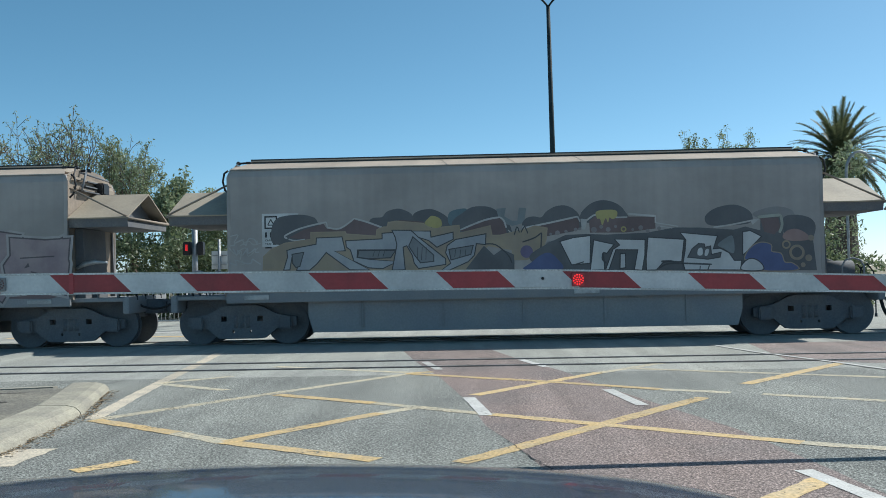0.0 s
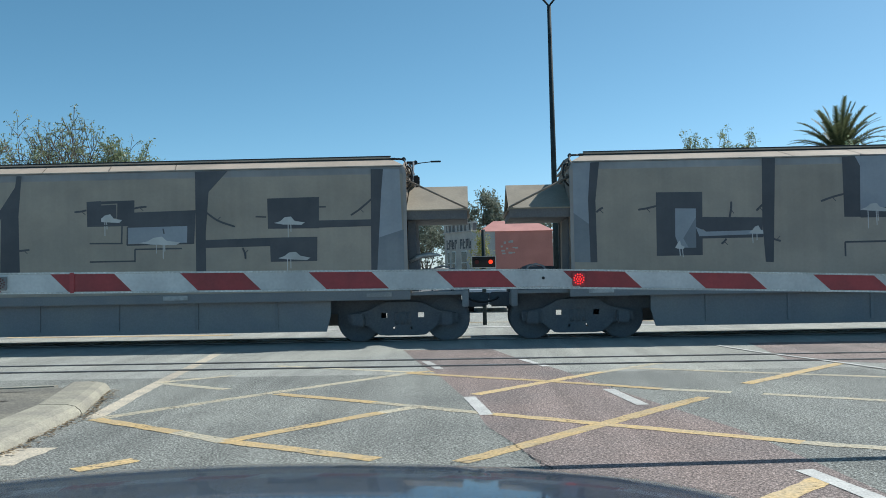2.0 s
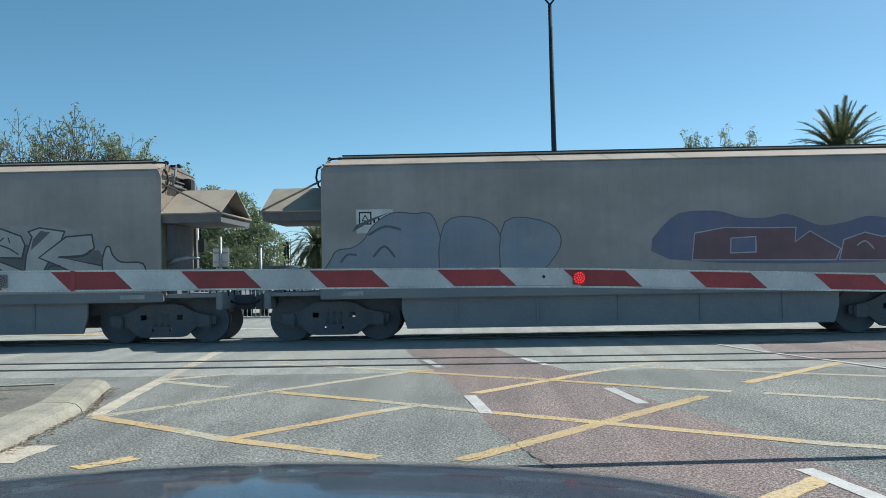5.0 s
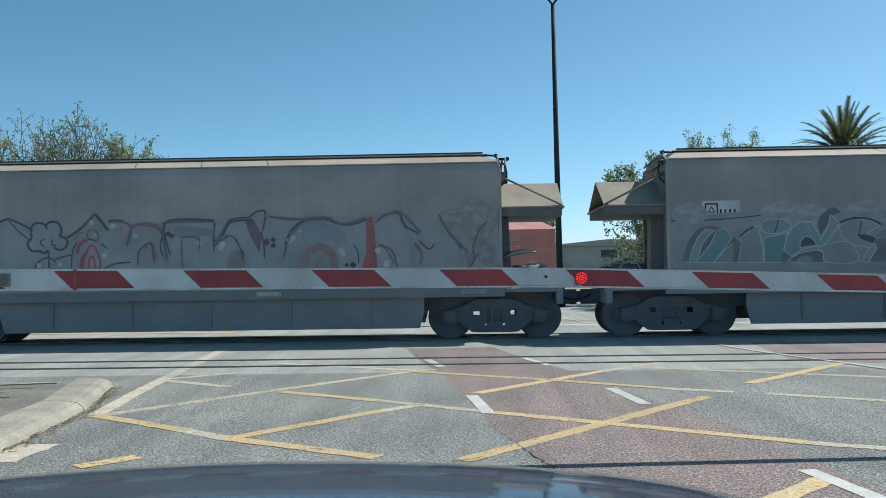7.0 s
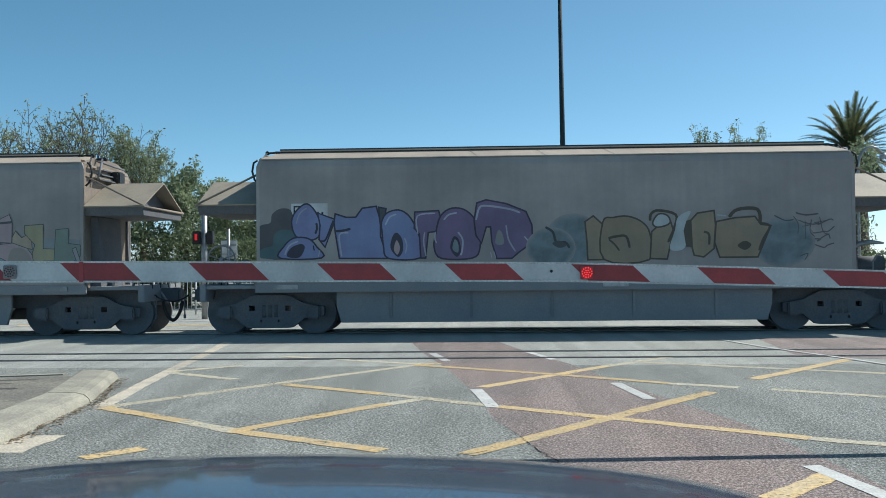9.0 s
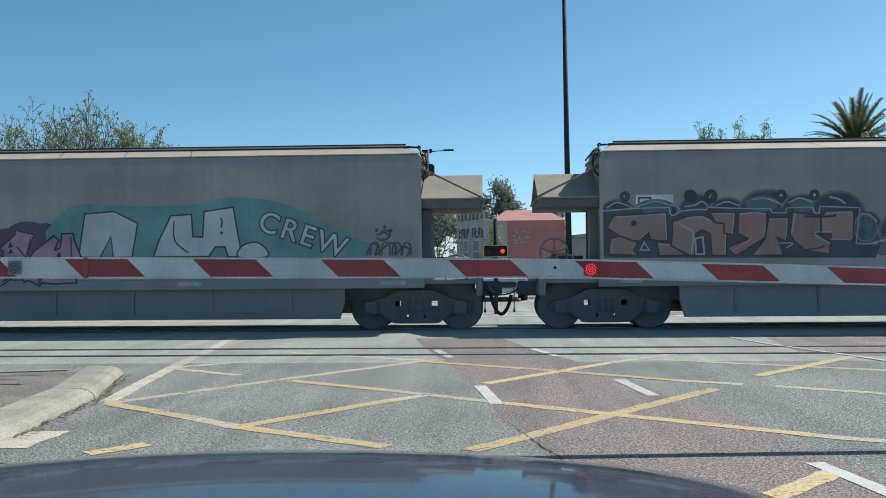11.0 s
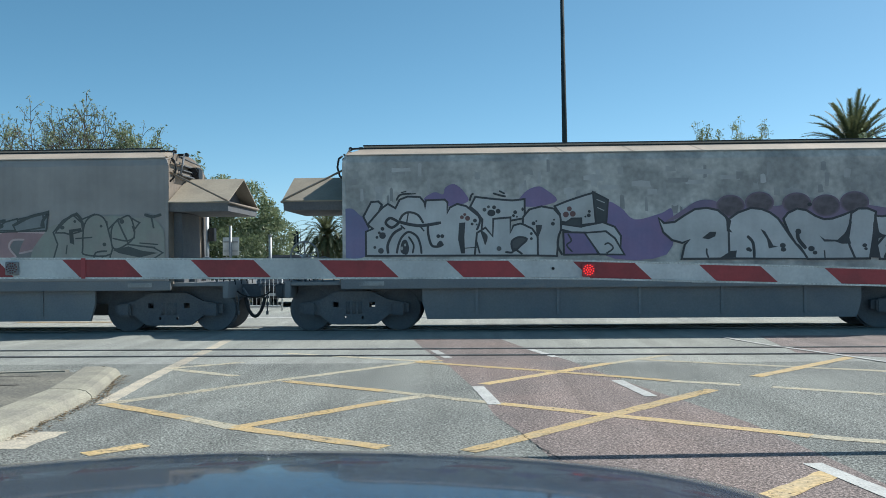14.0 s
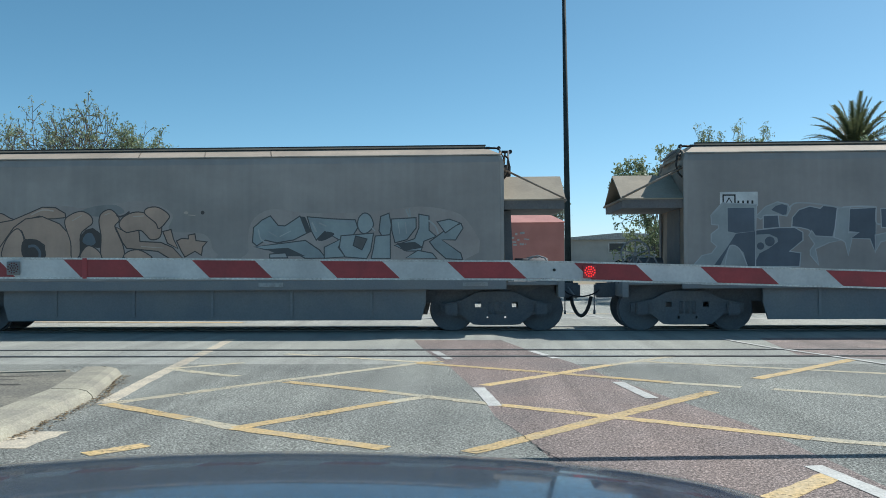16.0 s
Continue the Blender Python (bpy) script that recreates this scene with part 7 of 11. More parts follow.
form(g, GREY6, PALE6, [(393, 48), (407, 58), (421, 56), (443, 40), (458, 25), (466, 3), (386, 4), (390, 26)])
form(g, DK6S, DK6S, [(424, 74), (431, 72), (455, 37), (458, 25), (438, 44)])
form(g, TEALG, PALE6, [(429, 74), (445, 67), (463, 50), (470, 35), (468, 23), (466, 3), (458, 23), (455, 37), (448, 50)])
line(g, GREYB6, 0.8, [(406, 16), (423, 14), (436, 18)])
line(g, GREYB6, 0.8, [(406, 12), (423, 10), (436, 14)])

g = piece(6, "green, yellow and pink graffiti letters", 0.014)
form(g, GREYB6, GREYB6, [(538, 54), (554, 77), (582, 81), (645, 84), (747, 55), (857, 65), (1050, 52), (1046, -3), (534, 4)])
line(g, DKSM6, 1.6, [(543, 91), (535, 82), (538, 70), (552, 65)])
line(g, DKSM6, 1.6, [(545, 92), (556, 93)])
line(g, DKSM6, 1.6, [(578, 93), (594, 93)])
line(g, DKSM6, 1.6, [(620, 92), (627, 74), (637, 94)])
form(g, SMEAR6, SMEAR6, [(487, 82), (497, 96), (523, 97), (528, 74), (514, 62), (491, 60)], soft=True)
form(g, DKSM6, DKSM6, [(515, 102), (527, 111), (527, 92), (517, 90)])
form(g, TANC, DK6, [(494, 23), (536, 44), (534, 32), (558, 34), (558, 30), (547, 30), (533, 14)])
form(g, GREYB6, DK6, [(541, 61), (567, 83), (578, 80), (556, 59)])
form(g, TEALW, DK6, [(538, 53), (558, 53), (560, 34), (540, 37)])
form(g, GREEN, DK6, [(556, 53), (567, 63), (588, 78), (604, 69), (614, 51), (614, 40), (633, 35), (642, 21), (640, 3), (534, 5), (548, 21), (560, 28)])
form(g, DKS, DK6, [(584, 49), (590, 43), (588, 35), (584, 35)], soft=True)
form(g, DKS, DK6, [(589, 20), (603, 19), (602, 11), (590, 10)], soft=True)
form(g, YELC, DK6, [(598, 69), (607, 91), (623, 64), (622, 43), (615, 41), (611, 57)])
form(g, DKS, DK6, [(621, 64), (627, 64), (626, 45), (622, 46)])
form(g, TANC, DK6, [(628, 68), (645, 69), (649, 56), (661, 76), (678, 73), (688, 57), (700, 45), (684, 32), (652, 26), (615, 41), (627, 43)])
form(g, TEALW, TEALW, [(642, 3), (644, 27), (660, 34), (694, 40), (709, 28), (719, 2)], soft=True)
form(g, DKS, DK6, [(653, 59), (668, 46), (654, 44)])
form(g, GREYD6, GREYD6, [(658, 5), (660, 28), (680, 28), (681, 4)])
form(g, BLUEG6, DK6, [(643, 69), (649, 88), (661, 90), (716, 91), (747, 63), (766, 41), (764, 33), (735, 55), (710, 57), (696, 57), (682, 67), (669, 77), (647, 68)])
line(g, PALE6, 1.0, [(705, 89), (705, 59)])
line(g, PALE6, 0.8, [(688, 59), (735, 57), (762, 37)])
form(g, OLIVG6, DK6, [(706, 43), (712, 53), (735, 51), (766, 18), (766, 3), (739, 30), (735, 2), (719, 2), (715, 27)])
form(g, DKS, DK6, [(739, 27), (764, 3), (738, 2)])
form(g, YELC, DK6, [(766, 46), (790, 68), (790, 1), (766, 3)])
form(g, PINKC, DK6, [(741, 67), (747, 80), (759, 91), (777, 97), (783, 88), (790, 94), (810, 79), (819, 65), (802, 58), (786, 66), (768, 48), (755, 55)])
form(g, DKS, DK6, [(769, 66), (779, 72), (787, 70), (781, 60), (772, 58)], soft=True)
form(g, DKS, DK6, [(792, 64), (813, 50), (812, 36), (792, 40)])
form(g, YELC, DK6, [(802, 70), (818, 67), (831, 58), (847, 65), (871, 83), (892, 74), (870, 73), (850, 51), (850, 37), (860, 27), (844, 26), (824, 2), (809, 1), (792, 11), (793, 40), (813, 36), (813, 50), (798, 60)])
form(g, YELC, DK6, [(797, 40), (823, 23), (796, 13)])
form(g, GREYV6, DK6, [(820, 77), (826, 93), (840, 100), (851, 97), (854, 83), (847, 65), (831, 58), (821, 65)], soft=True)
form(g, PINKC, DK6, [(848, 43), (852, 53), (870, 74), (892, 64), (893, 81), (920, 83), (919, 48), (903, 49), (874, 51), (880, 41), (903, 45), (926, 47), (946, 40), (959, 22), (957, -1), (912, 0), (910, 13), (895, 16), (879, 25), (856, 31)])
form(g, TANV6, TANV6, [(914, 1), (918, 34), (938, 38), (953, 24), (955, 1)], soft=True)
form(g, DKS, DK6, [(873, 51), (903, 48), (879, 39)])
form(g, BLUEG6, DK6, [(875, 0), (883, 17), (897, 20), (911, 12), (912, 0)], soft=True)
form(g, PINKC, DK6, [(893, 85), (900, 91), (915, 98), (919, 87)])
line(g, DK6, 1.8, [(892, 83), (920, 85)])
form(g, GREYV6, DK6, [(838, 19), (845, 26), (861, 11), (855, 2)])
form(g, TANC, DK6, [(921, 48), (921, 58), (927, 68), (938, 56), (954, 65), (957, 36), (949, 38)])
form(g, YELC, DK6, [(944, 64), (944, 78), (977, 80), (977, 36), (1001, 35), (1000, 15), (977, 15), (977, -1), (962, -1), (958, 28), (963, 44)])
form(g, GREENP, DK6, [(1001, 70), (1023, 72), (1023, 45), (1046, 42), (1046, 23), (1022, 4), (1022, -2), (997, -2)])
form(g, DKS, DKS, [(977, 14), (999, 14), (997, -1), (977, 0)])
form(g, GREYV6, DK6, [(1031, 35), (1037, 38), (1046, 14), (1040, 11)])

g = piece(7, "blue and purple bubble graffiti beside teal clouds")
form(g, GREY7, GREY7, [(0, 19), (0, 44), (5, 72), (24, 78), (28, 94), (46, 104), (65, 92), (64, 18)], soft=True)
form(g, TEALD, TEALD, [(0, 17), (10, 32), (28, 38), (31, 57), (46, 66), (64, 62), (66, 43), (46, 16)], soft=True)
form(g, BLUE7, INK, [(64, 79), (72, 98), (90, 110), (105, 95), (113, 73), (109, 53), (92, 48), (71, 55)], soft=True)
line(g, PALE7, 1.2, [(71, 76), (77, 94), (90, 104)])
line(g, INK, 2.0, [(107, 77), (108, 67), (105, 58)])
form(g, BLUE7, INK, [(111, 93), (139, 82), (122, 36), (113, 48), (115, 73)])
line(g, INK, 1.6, [(137, 81), (124, 48), (115, 45)])
form(g, BLUE7, INK, [(43, 16), (49, 34), (66, 49), (92, 48), (107, 33), (115, 16)], soft=True)
form(g, INK, INK, [(54, 18), (61, 33), (79, 40), (86, 33), (76, 16)], soft=True)
line(g, PALE7, 1.4, [(50, 21), (58, 37), (74, 45)])
line(g, INK, 1.6, [(101, 37), (103, 28)])
line(g, PALE7, 1.2, [(113, 28), (110, 17)])
form(g, BLUE7, INK, [(142, 91), (160, 85), (178, 85), (190, 101), (213, 104), (218, 87), (220, 72), (220, 52), (226, 32), (233, 14), (149, 15), (142, 61), (140, 78)])
line(g, INK, 2.2, [(142, 62), (155, 63), (168, 66)])
line(g, PALE7, 1.5, [(152, 17), (148, 55), (164, 59)])
form(g, DK6, INK, [(220, 102), (230, 100), (228, 84), (222, 78)])
form(g, BLUE7, INK, [(225, 77), (234, 92), (254, 97), (271, 87), (283, 66), (291, 41), (290, 14), (236, 14), (228, 35), (226, 57)], soft=True)
line(g, PALE7, 1.4, [(230, 72), (238, 86), (250, 91)])
form(g, INK, INK, [(239, 31), (243, 52), (251, 58), (260, 46), (261, 26), (252, 15)], soft=True)
form(g, PINKC, PINKC, [(245, 29), (250, 45), (256, 31), (251, 19)], soft=True)
line(g, PALE7, 1.2, [(264, 49), (268, 35), (265, 21)])
form(g, PURP7, INK, [(284, 93), (324, 95), (329, 76), (320, 61), (305, 59), (300, 14), (294, 14), (292, 56), (283, 66)])
line(g, PALE7, 1.3, [(319, 92), (287, 87), (288, 56)])
line(g, PALE7, 1.3, [(300, 58), (298, 41), (302, 16)])
form(g, PURP7, INK, [(320, 51), (329, 85), (349, 99), (374, 94), (394, 68), (396, 30), (383, 13), (330, 13), (318, 31)], soft=True)
line(g, PALE7, 1.5, [(334, 80), (343, 89), (357, 92)])
form(g, INK, INK, [(345, 30), (351, 50), (360, 45), (364, 25), (356, 14)], soft=True)
form(g, TEALW, TEALW, [(349, 28), (353, 45), (359, 38), (359, 22)], soft=True)
line(g, PALE7, 1.5, [(359, 58), (367, 45), (366, 25), (363, 17)])
line(g, PALE7, 1.2, [(319, 59), (318, 47), (321, 39)])
form(g, PURP7, INK, [(389, 78), (394, 108), (409, 113), (444, 106), (478, 92), (488, 69), (489, 39), (466, 23), (453, 12), (428, 12), (420, 40), (418, 68), (408, 68), (400, 40), (392, 52)])
line(g, PALE7, 1.7, [(391, 79), (397, 100), (409, 104), (449, 98), (469, 91)])
line(g, PALE7, 1.4, [(444, 69), (448, 44), (460, 23)])
line(g, PALE7, 1.4, [(476, 49), (486, 37)])
form(g, TEALW, TEALW, [(425, 37), (429, 59), (436, 57), (440, 37)], soft=True)
line(g, PALE7, 1.0, [(416, 22), (418, 12)])
line(g, PALE7, 1.0, [(422, 23), (425, 12)])

g = piece(7, "dull gold graffiti letters over pale teal wash")
spot(g, TEALW, 562, 43, 0.50, 1.1)
spot(g, TEALW, 925, 34, 0.47, 1.3)
spot(g, TEALW, 522, 28, 0.40, 1.2)
line(g, BLK, 2.2, [(513, 65), (526, 56), (532, 38), (547, 38), (555, 28)])
form(g, DK6, DK6, [(525, 36), (537, 41), (550, 33), (537, 28)], soft=True)
form(g, GOLD, OLV, [(584, 73), (597, 82), (613, 67), (612, 8), (588, 8), (587, 38)])
form(g, GOLD, OLV, [(615, 72), (632, 79), (657, 81), (681, 71), (694, 51), (693, 7), (616, 8)], soft=True)
line(g, OLV, 2.2, [(623, 44), (636, 47), (654, 47), (660, 27)])
line(g, OLV, 1.6, [(624, 42), (634, 33), (642, 22)])
form(g, GOLD, OLV, [(697, 9), (700, 54), (710, 63), (731, 70), (735, 56), (724, 8)])
form(g, PALE6, OLV, [(702, 70), (711, 84), (725, 82), (729, 70), (710, 64)], soft=True)
line(g, OLV, 2.4, [(696, 74), (698, 86), (711, 92), (741, 84), (738, 61), (727, 36)])
form(g, PALE6, PALE6, [(730, 24), (739, 56), (745, 80), (767, 90), (757, 66), (756, 26)], soft=True)
form(g, OLV, OLV, [(754, 56), (759, 73), (771, 77), (766, 56), (772, 26), (758, 28)])
form(g, GOLD, OLV, [(770, 26), (768, 73), (779, 85), (806, 89), (808, 65), (805, 25), (788, 11), (773, 14)])
line(g, OLV, 2.0, [(789, 54), (798, 49), (798, 31)])
line(g, PALE6, 1.6, [(812, 83), (828, 81)])
form(g, GOLD, OLV, [(812, 70), (843, 76), (877, 78), (887, 64), (903, 62), (891, 34), (881, 10), (817, 10), (809, 35)])
line(g, OLV, 3.0, [(833, 79), (848, 92), (882, 92), (887, 69)])
line(g, OLV, 2.0, [(887, 68), (903, 62), (891, 39), (884, 20)])
form(g, OLV, OLV, [(847, 29), (860, 37), (871, 30), (860, 21)], soft=True)
line(g, GREY0, 1.1, [(911, 81), (929, 72), (944, 73)])
line(g, GREY0, 1.3, [(948, 85), (965, 81), (987, 83)])
line(g, GREY0, 0.8, [(944, 79), (952, 65), (951, 48)])
line(g, GREY0, 0.8, [(964, 71), (964, 39)])
line(g, GREY0, 0.8, [(975, 73), (972, 53), (980, 43)])
line(g, GREY0, 0.8, [(989, 77), (995, 51), (1006, 47)])
line(g, GREY0, 0.8, [(959, 61), (973, 64)])
line(g, GREY0, 0.8, [(979, 67), (1000, 71)])
line(g, GREY0, 0.8, [(954, 9), (968, 14), (962, 2)])

g = piece(8, "white graffiti letters on a mint cloud")
form(g, MINT, MINT, [(412, 103), (538, 104), (643, 106), (706, 118), (778, 112), (830, 95), (882, 70), (933, 44), (946, 10), (412, 15)], soft=True)
form(g, WHT, BLK, [(570, 14), (580, 42), (601, 85), (636, 87), (639, 47), (659, 46), (662, 92), (712, 99), (727, 13), (705, 13), (699, 31), (680, 31), (668, 14)])
form(g, WHT, BLK, [(433, 15), (444, 90), (496, 94), (538, 73), (528, 14), (496, 14), (491, 53), (470, 14)])
form(g, WHT, BLK, [(724, 12), (730, 30), (753, 36), (770, 26), (772, 12)], soft=True)
line(g, BLK, 1.3, [(606, 78), (607, 42), (632, 19)])
line(g, BLK, 1.3, [(690, 82), (693, 76), (691, 64)])
spot(g, BLK, 692, 55, 0.03, 1.0)
line(g, GREY0, 1.8, [(970, 48), (986, 52), (992, 44), (980, 38), (970, 44)])
line(g, GREY0, 1.8, [(953, 13), (962, 32), (972, 28), (968, 12), (986, 28), (997, 34), (1005, 26), (1003, 12), (1017, 26), (1029, 22), (1025, 9)])

g = piece(8, "small dark sprayed flower and bubble tag", 0.02)
line(g, LINE5, 1.6, [(976, 47), (981, 55), (991, 55), (995, 47), (987, 40), (979, 41)])
spot(g, LINE5, 971, 57, 0.04, 1.0)
spot(g, LINE5, 985, 62, 0.04, 1.0)
spot(g, LINE5, 996, 56, 0.04, 1.0)
line(g, LINE5, 1.5, [(959, 11), (961, 30), (969, 35), (975, 28), (975, 11)])
line(g, LINE5, 1.5, [(979, 11), (981, 30), (988, 35), (994, 27), (994, 11)])
line(g, LINE5, 1.5, [(998, 11), (1000, 29), (1007, 34), (1014, 27), (1014, 11)])
line(g, LINE5, 1.5, [(1016, 11), (1018, 29), (1025, 34), (1031, 27), (1031, 11)])

g = piece(9, "salmon graffiti letters with pale outlines on dark caps")
spot(g, NAVY, 30, 82, 0.28, 1.3)
spot(g, NAVY, 96, 82, 0.27, 1.7)
spot(g, NAVY, 170, 85, 0.33, 1.2)
spot(g, NAVY, 220, 83, 0.28, 1.3)
spot(g, NAVY, 290, 86, 0.40, 1.4)
spot(g, NAVY, 350, 83, 0.33, 1.3)
spot(g, NAVY, 409, 80, 0.42, 1.3)
spot(g, NAVY, 457, 57, 0.28, 1.1)
form(g, NAVY, NAVY, [(4, 4), (3, 85), (64, 91), (119, 91), (126, 78), (185, 91), (295, 88), (365, 89), (449, 87), (476, 62), (483, 22), (473, 0)])
spot(g, TEALC, 99, 88, 0.19, 1.6)
spot(g, TEALC, 280, 96, 0.17, 2.0)
spot(g, TEALC, 350, 93, 0.15, 1.6)
spot(g, TEALC, 457, 52, 0.28, 0.8)
line(g, PALE9, 1.2, [(11, 91), (30, 101), (56, 91)])
line(g, PALE9, 1.3, [(62, 92), (94, 102), (119, 96)])
line(g, PALE9, 1.2, [(119, 95), (132, 94), (139, 86)])
line(g, PALE9, 1.2, [(146, 92), (165, 95), (177, 101), (187, 93)])
line(g, PALE9, 1.2, [(200, 93), (220, 100), (240, 93)])
line(g, PALE9, 1.3, [(263, 103), (287, 105), (317, 93)])
line(g, PALE9, 1.3, [(325, 96), (345, 105), (367, 97)])
line(g, PALE9, 1.5, [(395, 106), (410, 103), (424, 94)])
line(g, PALE9, 1.5, [(449, 77), (464, 74), (477, 62)])
line(g, PALE9, 1.2, [(3, 86), (64, 90), (120, 91)])
line(g, PALE9, 1.2, [(120, 91), (124, 77), (140, 84)])
line(g, PALE9, 1.2, [(140, 84), (165, 87), (185, 86)])
line(g, PALE9, 1.2, [(185, 86), (186, 91)])
line(g, PALE9, 1.2, [(186, 91), (240, 88), (295, 87)])
line(g, PALE9, 1.2, [(295, 87), (297, 80)])
line(g, PALE9, 1.2, [(297, 80), (321, 79)])
line(g, PALE9, 1.2, [(321, 79), (322, 88)])
line(g, PALE9, 1.2, [(322, 88), (367, 89)])
line(g, PALE9, 1.2, [(367, 89), (371, 78), (378, 79)])
line(g, PALE9, 1.2, [(378, 79), (379, 90)])
line(g, PALE9, 1.3, [(379, 90), (448, 87)])
line(g, PALE9, 1.3, [(448, 87), (440, 25)])
line(g, PALE9, 1.3, [(440, 25), (458, 24), (478, 25)])
form(g, SALM, DKR, [(23, 75), (114, 81), (114, 33), (88, 36), (84, 51), (63, 34), (41, 38), (13, 57)])
line(g, PALE9, 1.2, [(24, 75), (64, 77), (113, 80)])
line(g, PALE9, 1.2, [(113, 80), (115, 35)])
line(g, PALE9, 1.0, [(65, 34), (84, 50)])
form(g, SALM, DKR, [(15, 11), (18, 36), (33, 41), (63, 29), (55, 16), (63, 9)])
line(g, PALE9, 1.0, [(18, 21), (24, 36)])
form(g, SALM, DKR, [(99, 28), (136, 25), (144, 8), (103, 8)])
line(g, PALE9, 1.0, [(100, 28), (136, 25)])
form(g, DKR, PALE9, [(71, 18), (76, 28), (82, 18)])
form(g, SALM, DKR, [(126, 65), (149, 73), (179, 73), (192, 65), (217, 62), (216, 7), (194, 8), (192, 45), (176, 53), (164, 45), (162, 8), (154, 8), (124, 25), (126, 50)])
line(g, PALE9, 1.2, [(149, 72), (176, 74), (194, 65)])
line(g, PALE9, 1.2, [(134, 64), (149, 55), (161, 45), (157, 10)])
line(g, PALE9, 1.2, [(217, 61), (216, 9)])
form(g, DKR, PALE9, [(166, 35), (176, 37), (178, 10), (167, 10)])
form(g, SALM2, DKR, [(193, 80), (231, 79), (229, 44), (216, 46), (215, 63), (200, 65)])
line(g, PALE9, 1.2, [(193, 79), (232, 79)])
line(g, PALE9, 1.2, [(232, 79), (228, 44)])
form(g, SALM2, DKR, [(241, 79), (287, 77), (286, 39), (234, 7), (221, 19), (259, 34), (239, 46)])
line(g, PALE9, 1.2, [(241, 78), (265, 80), (286, 78)])
line(g, PALE9, 1.1, [(234, 17), (259, 34)])
form(g, SALM, DKR, [(292, 70), (323, 69), (320, 31), (304, 39), (301, 48), (314, 7), (264, 7), (286, 34)])
line(g, PALE9, 1.2, [(293, 69), (323, 69)])
line(g, PALE9, 1.1, [(323, 69), (321, 38)])
line(g, PALE9, 1.0, [(309, 27), (332, 26), (320, 18)])
form(g, SALM, DKR, [(333, 79), (379, 73), (379, 48), (364, 43), (394, 26), (394, 8), (354, 15), (334, 33), (329, 43)])
line(g, PALE9, 1.3, [(379, 46), (369, 42), (396, 25)])
line(g, PALE9, 1.2, [(330, 43), (337, 79)])
form(g, SALM2, DKR, [(389, 78), (436, 80), (434, 32), (399, 33), (399, 43), (382, 45), (382, 71)])
line(g, PALE9, 1.3, [(389, 79), (434, 80)])
line(g, PALE9, 1.2, [(380, 45), (400, 46)])
line(g, PALE9, 1.2, [(396, 33), (432, 31)])
line(g, BLK, 1.8, [(355, 73), (379, 72), (404, 73)])
spot(g, BLK, 355, 73, 0.03, 1.0)
spot(g, BLK, 404, 74, 0.03, 1.0)
line(g, BLK, 1.4, [(352, 15), (374, 17), (386, 21)])
spot(g, DKR, 58, 64, 0.06, 1.0)
spot(g, DKR, 209, 63, 0.02, 1.0)
spot(g, BLK, 43, 111, 0.11, 1.0)
spot(g, BLK, 157, 111, 0.13, 1.0)
spot(g, BLK, 192, 110, 0.14, 1.0)
spot(g, BLK, 313, 111, 0.11, 1.0)
spot(g, BLK, 370, 110, 0.11, 1.0)
spot(g, PALE9, 42, 111, 0.02, 1.0)
spot(g, PALE9, 313, 110, 0.03, 1.0)
spot(g, PALE9, 370, 110, 0.03, 1.0)
line(g, PALE9, 1.2, [(52, 109), (58, 114)])
line(g, PALE9, 1.2, [(189, 107), (193, 113)])

g = piece(9, "olive graffiti letters fading over dark blue clouds", 0.024)
spot(g, NAVY, 562, 64, 0.42, 1.3)
spot(g, NAVY, 665, 63, 0.35, 1.4)
spot(g, NAVY, 734, 67, 0.31, 1.4)
spot(g, NAVY, 792, 61, 0.31, 1.6)
spot(g, NAVY, 870, 66, 0.35, 1.5)
spot(g, NAVY, 942, 63, 0.28, 1.6)
spot(g, NAVY, 518, 46, 0.35, 1.3)
form(g, SLATE, SLATE, [(478, 4), (483, 37), (523, 46), (562, 56), (661, 60), (758, 64), (875, 63), (990, 61), (994, -1)])
form(g, MAUVE, MAUVE, [(641, 48), (680, 58), (758, 64), (797, 58), (777, 4), (640, 3)])
line(g, PALE9, 1.2, [(463, 25), (493, 31), (522, 36)])
form(g, OLIVE, CREAM9, [(574, 58), (633, 53), (626, 21), (621, 6), (609, 16), (572, 29)])
line(g, CREAM9, 1.8, [(572, 65), (590, 62)])
line(g, CREAM9, 1.8, [(594, 65), (612, 61), (634, 52)])
line(g, OLV, 1.4, [(580, 57), (592, 51), (613, 48)])
form(g, OLIVE, CREAM9, [(659, 60), (682, 70), (714, 57), (745, 45), (730, 23), (717, 15), (695, 45), (665, 40), (665, 10), (655, 10)])
line(g, OLV, 1.5, [(668, 48), (695, 47), (717, 20)])
form(g, MAUVE, PALE9, [(752, 71), (797, 58), (779, 34), (767, 4), (736, 5), (748, 49)])
form(g, OLIVE, CREAM9, [(807, 66), (821, 65), (801, 19), (787, 7), (782, 14), (802, 39)])
form(g, OLIVE, CREAM9, [(824, 68), (846, 68), (855, 46), (841, 48), (831, 46), (818, 52)])
line(g, PALE9, 1.1, [(831, 46), (828, 19)])
form(g, OLIVE, CREAM9, [(857, 63), (894, 62), (928, 67), (964, 66), (967, 42), (942, 27), (917, 3), (893, 3), (889, 28), (867, 33)])
line(g, PALE9, 1.1, [(889, 28), (889, 8)])
line(g, OLIVE, 1.4, [(904, 49), (942, 50)])
line(g, PALE9, 1.1, [(863, 38), (866, 13)])
spot(g, NAVY, 1018, 49, 0.3, 1.5)
form(g, MAUVE, MAUVE, [(975, 4), (975, 27), (983, 36), (1004, 34), (1026, 43), (1046, 40), (1046, 4)])
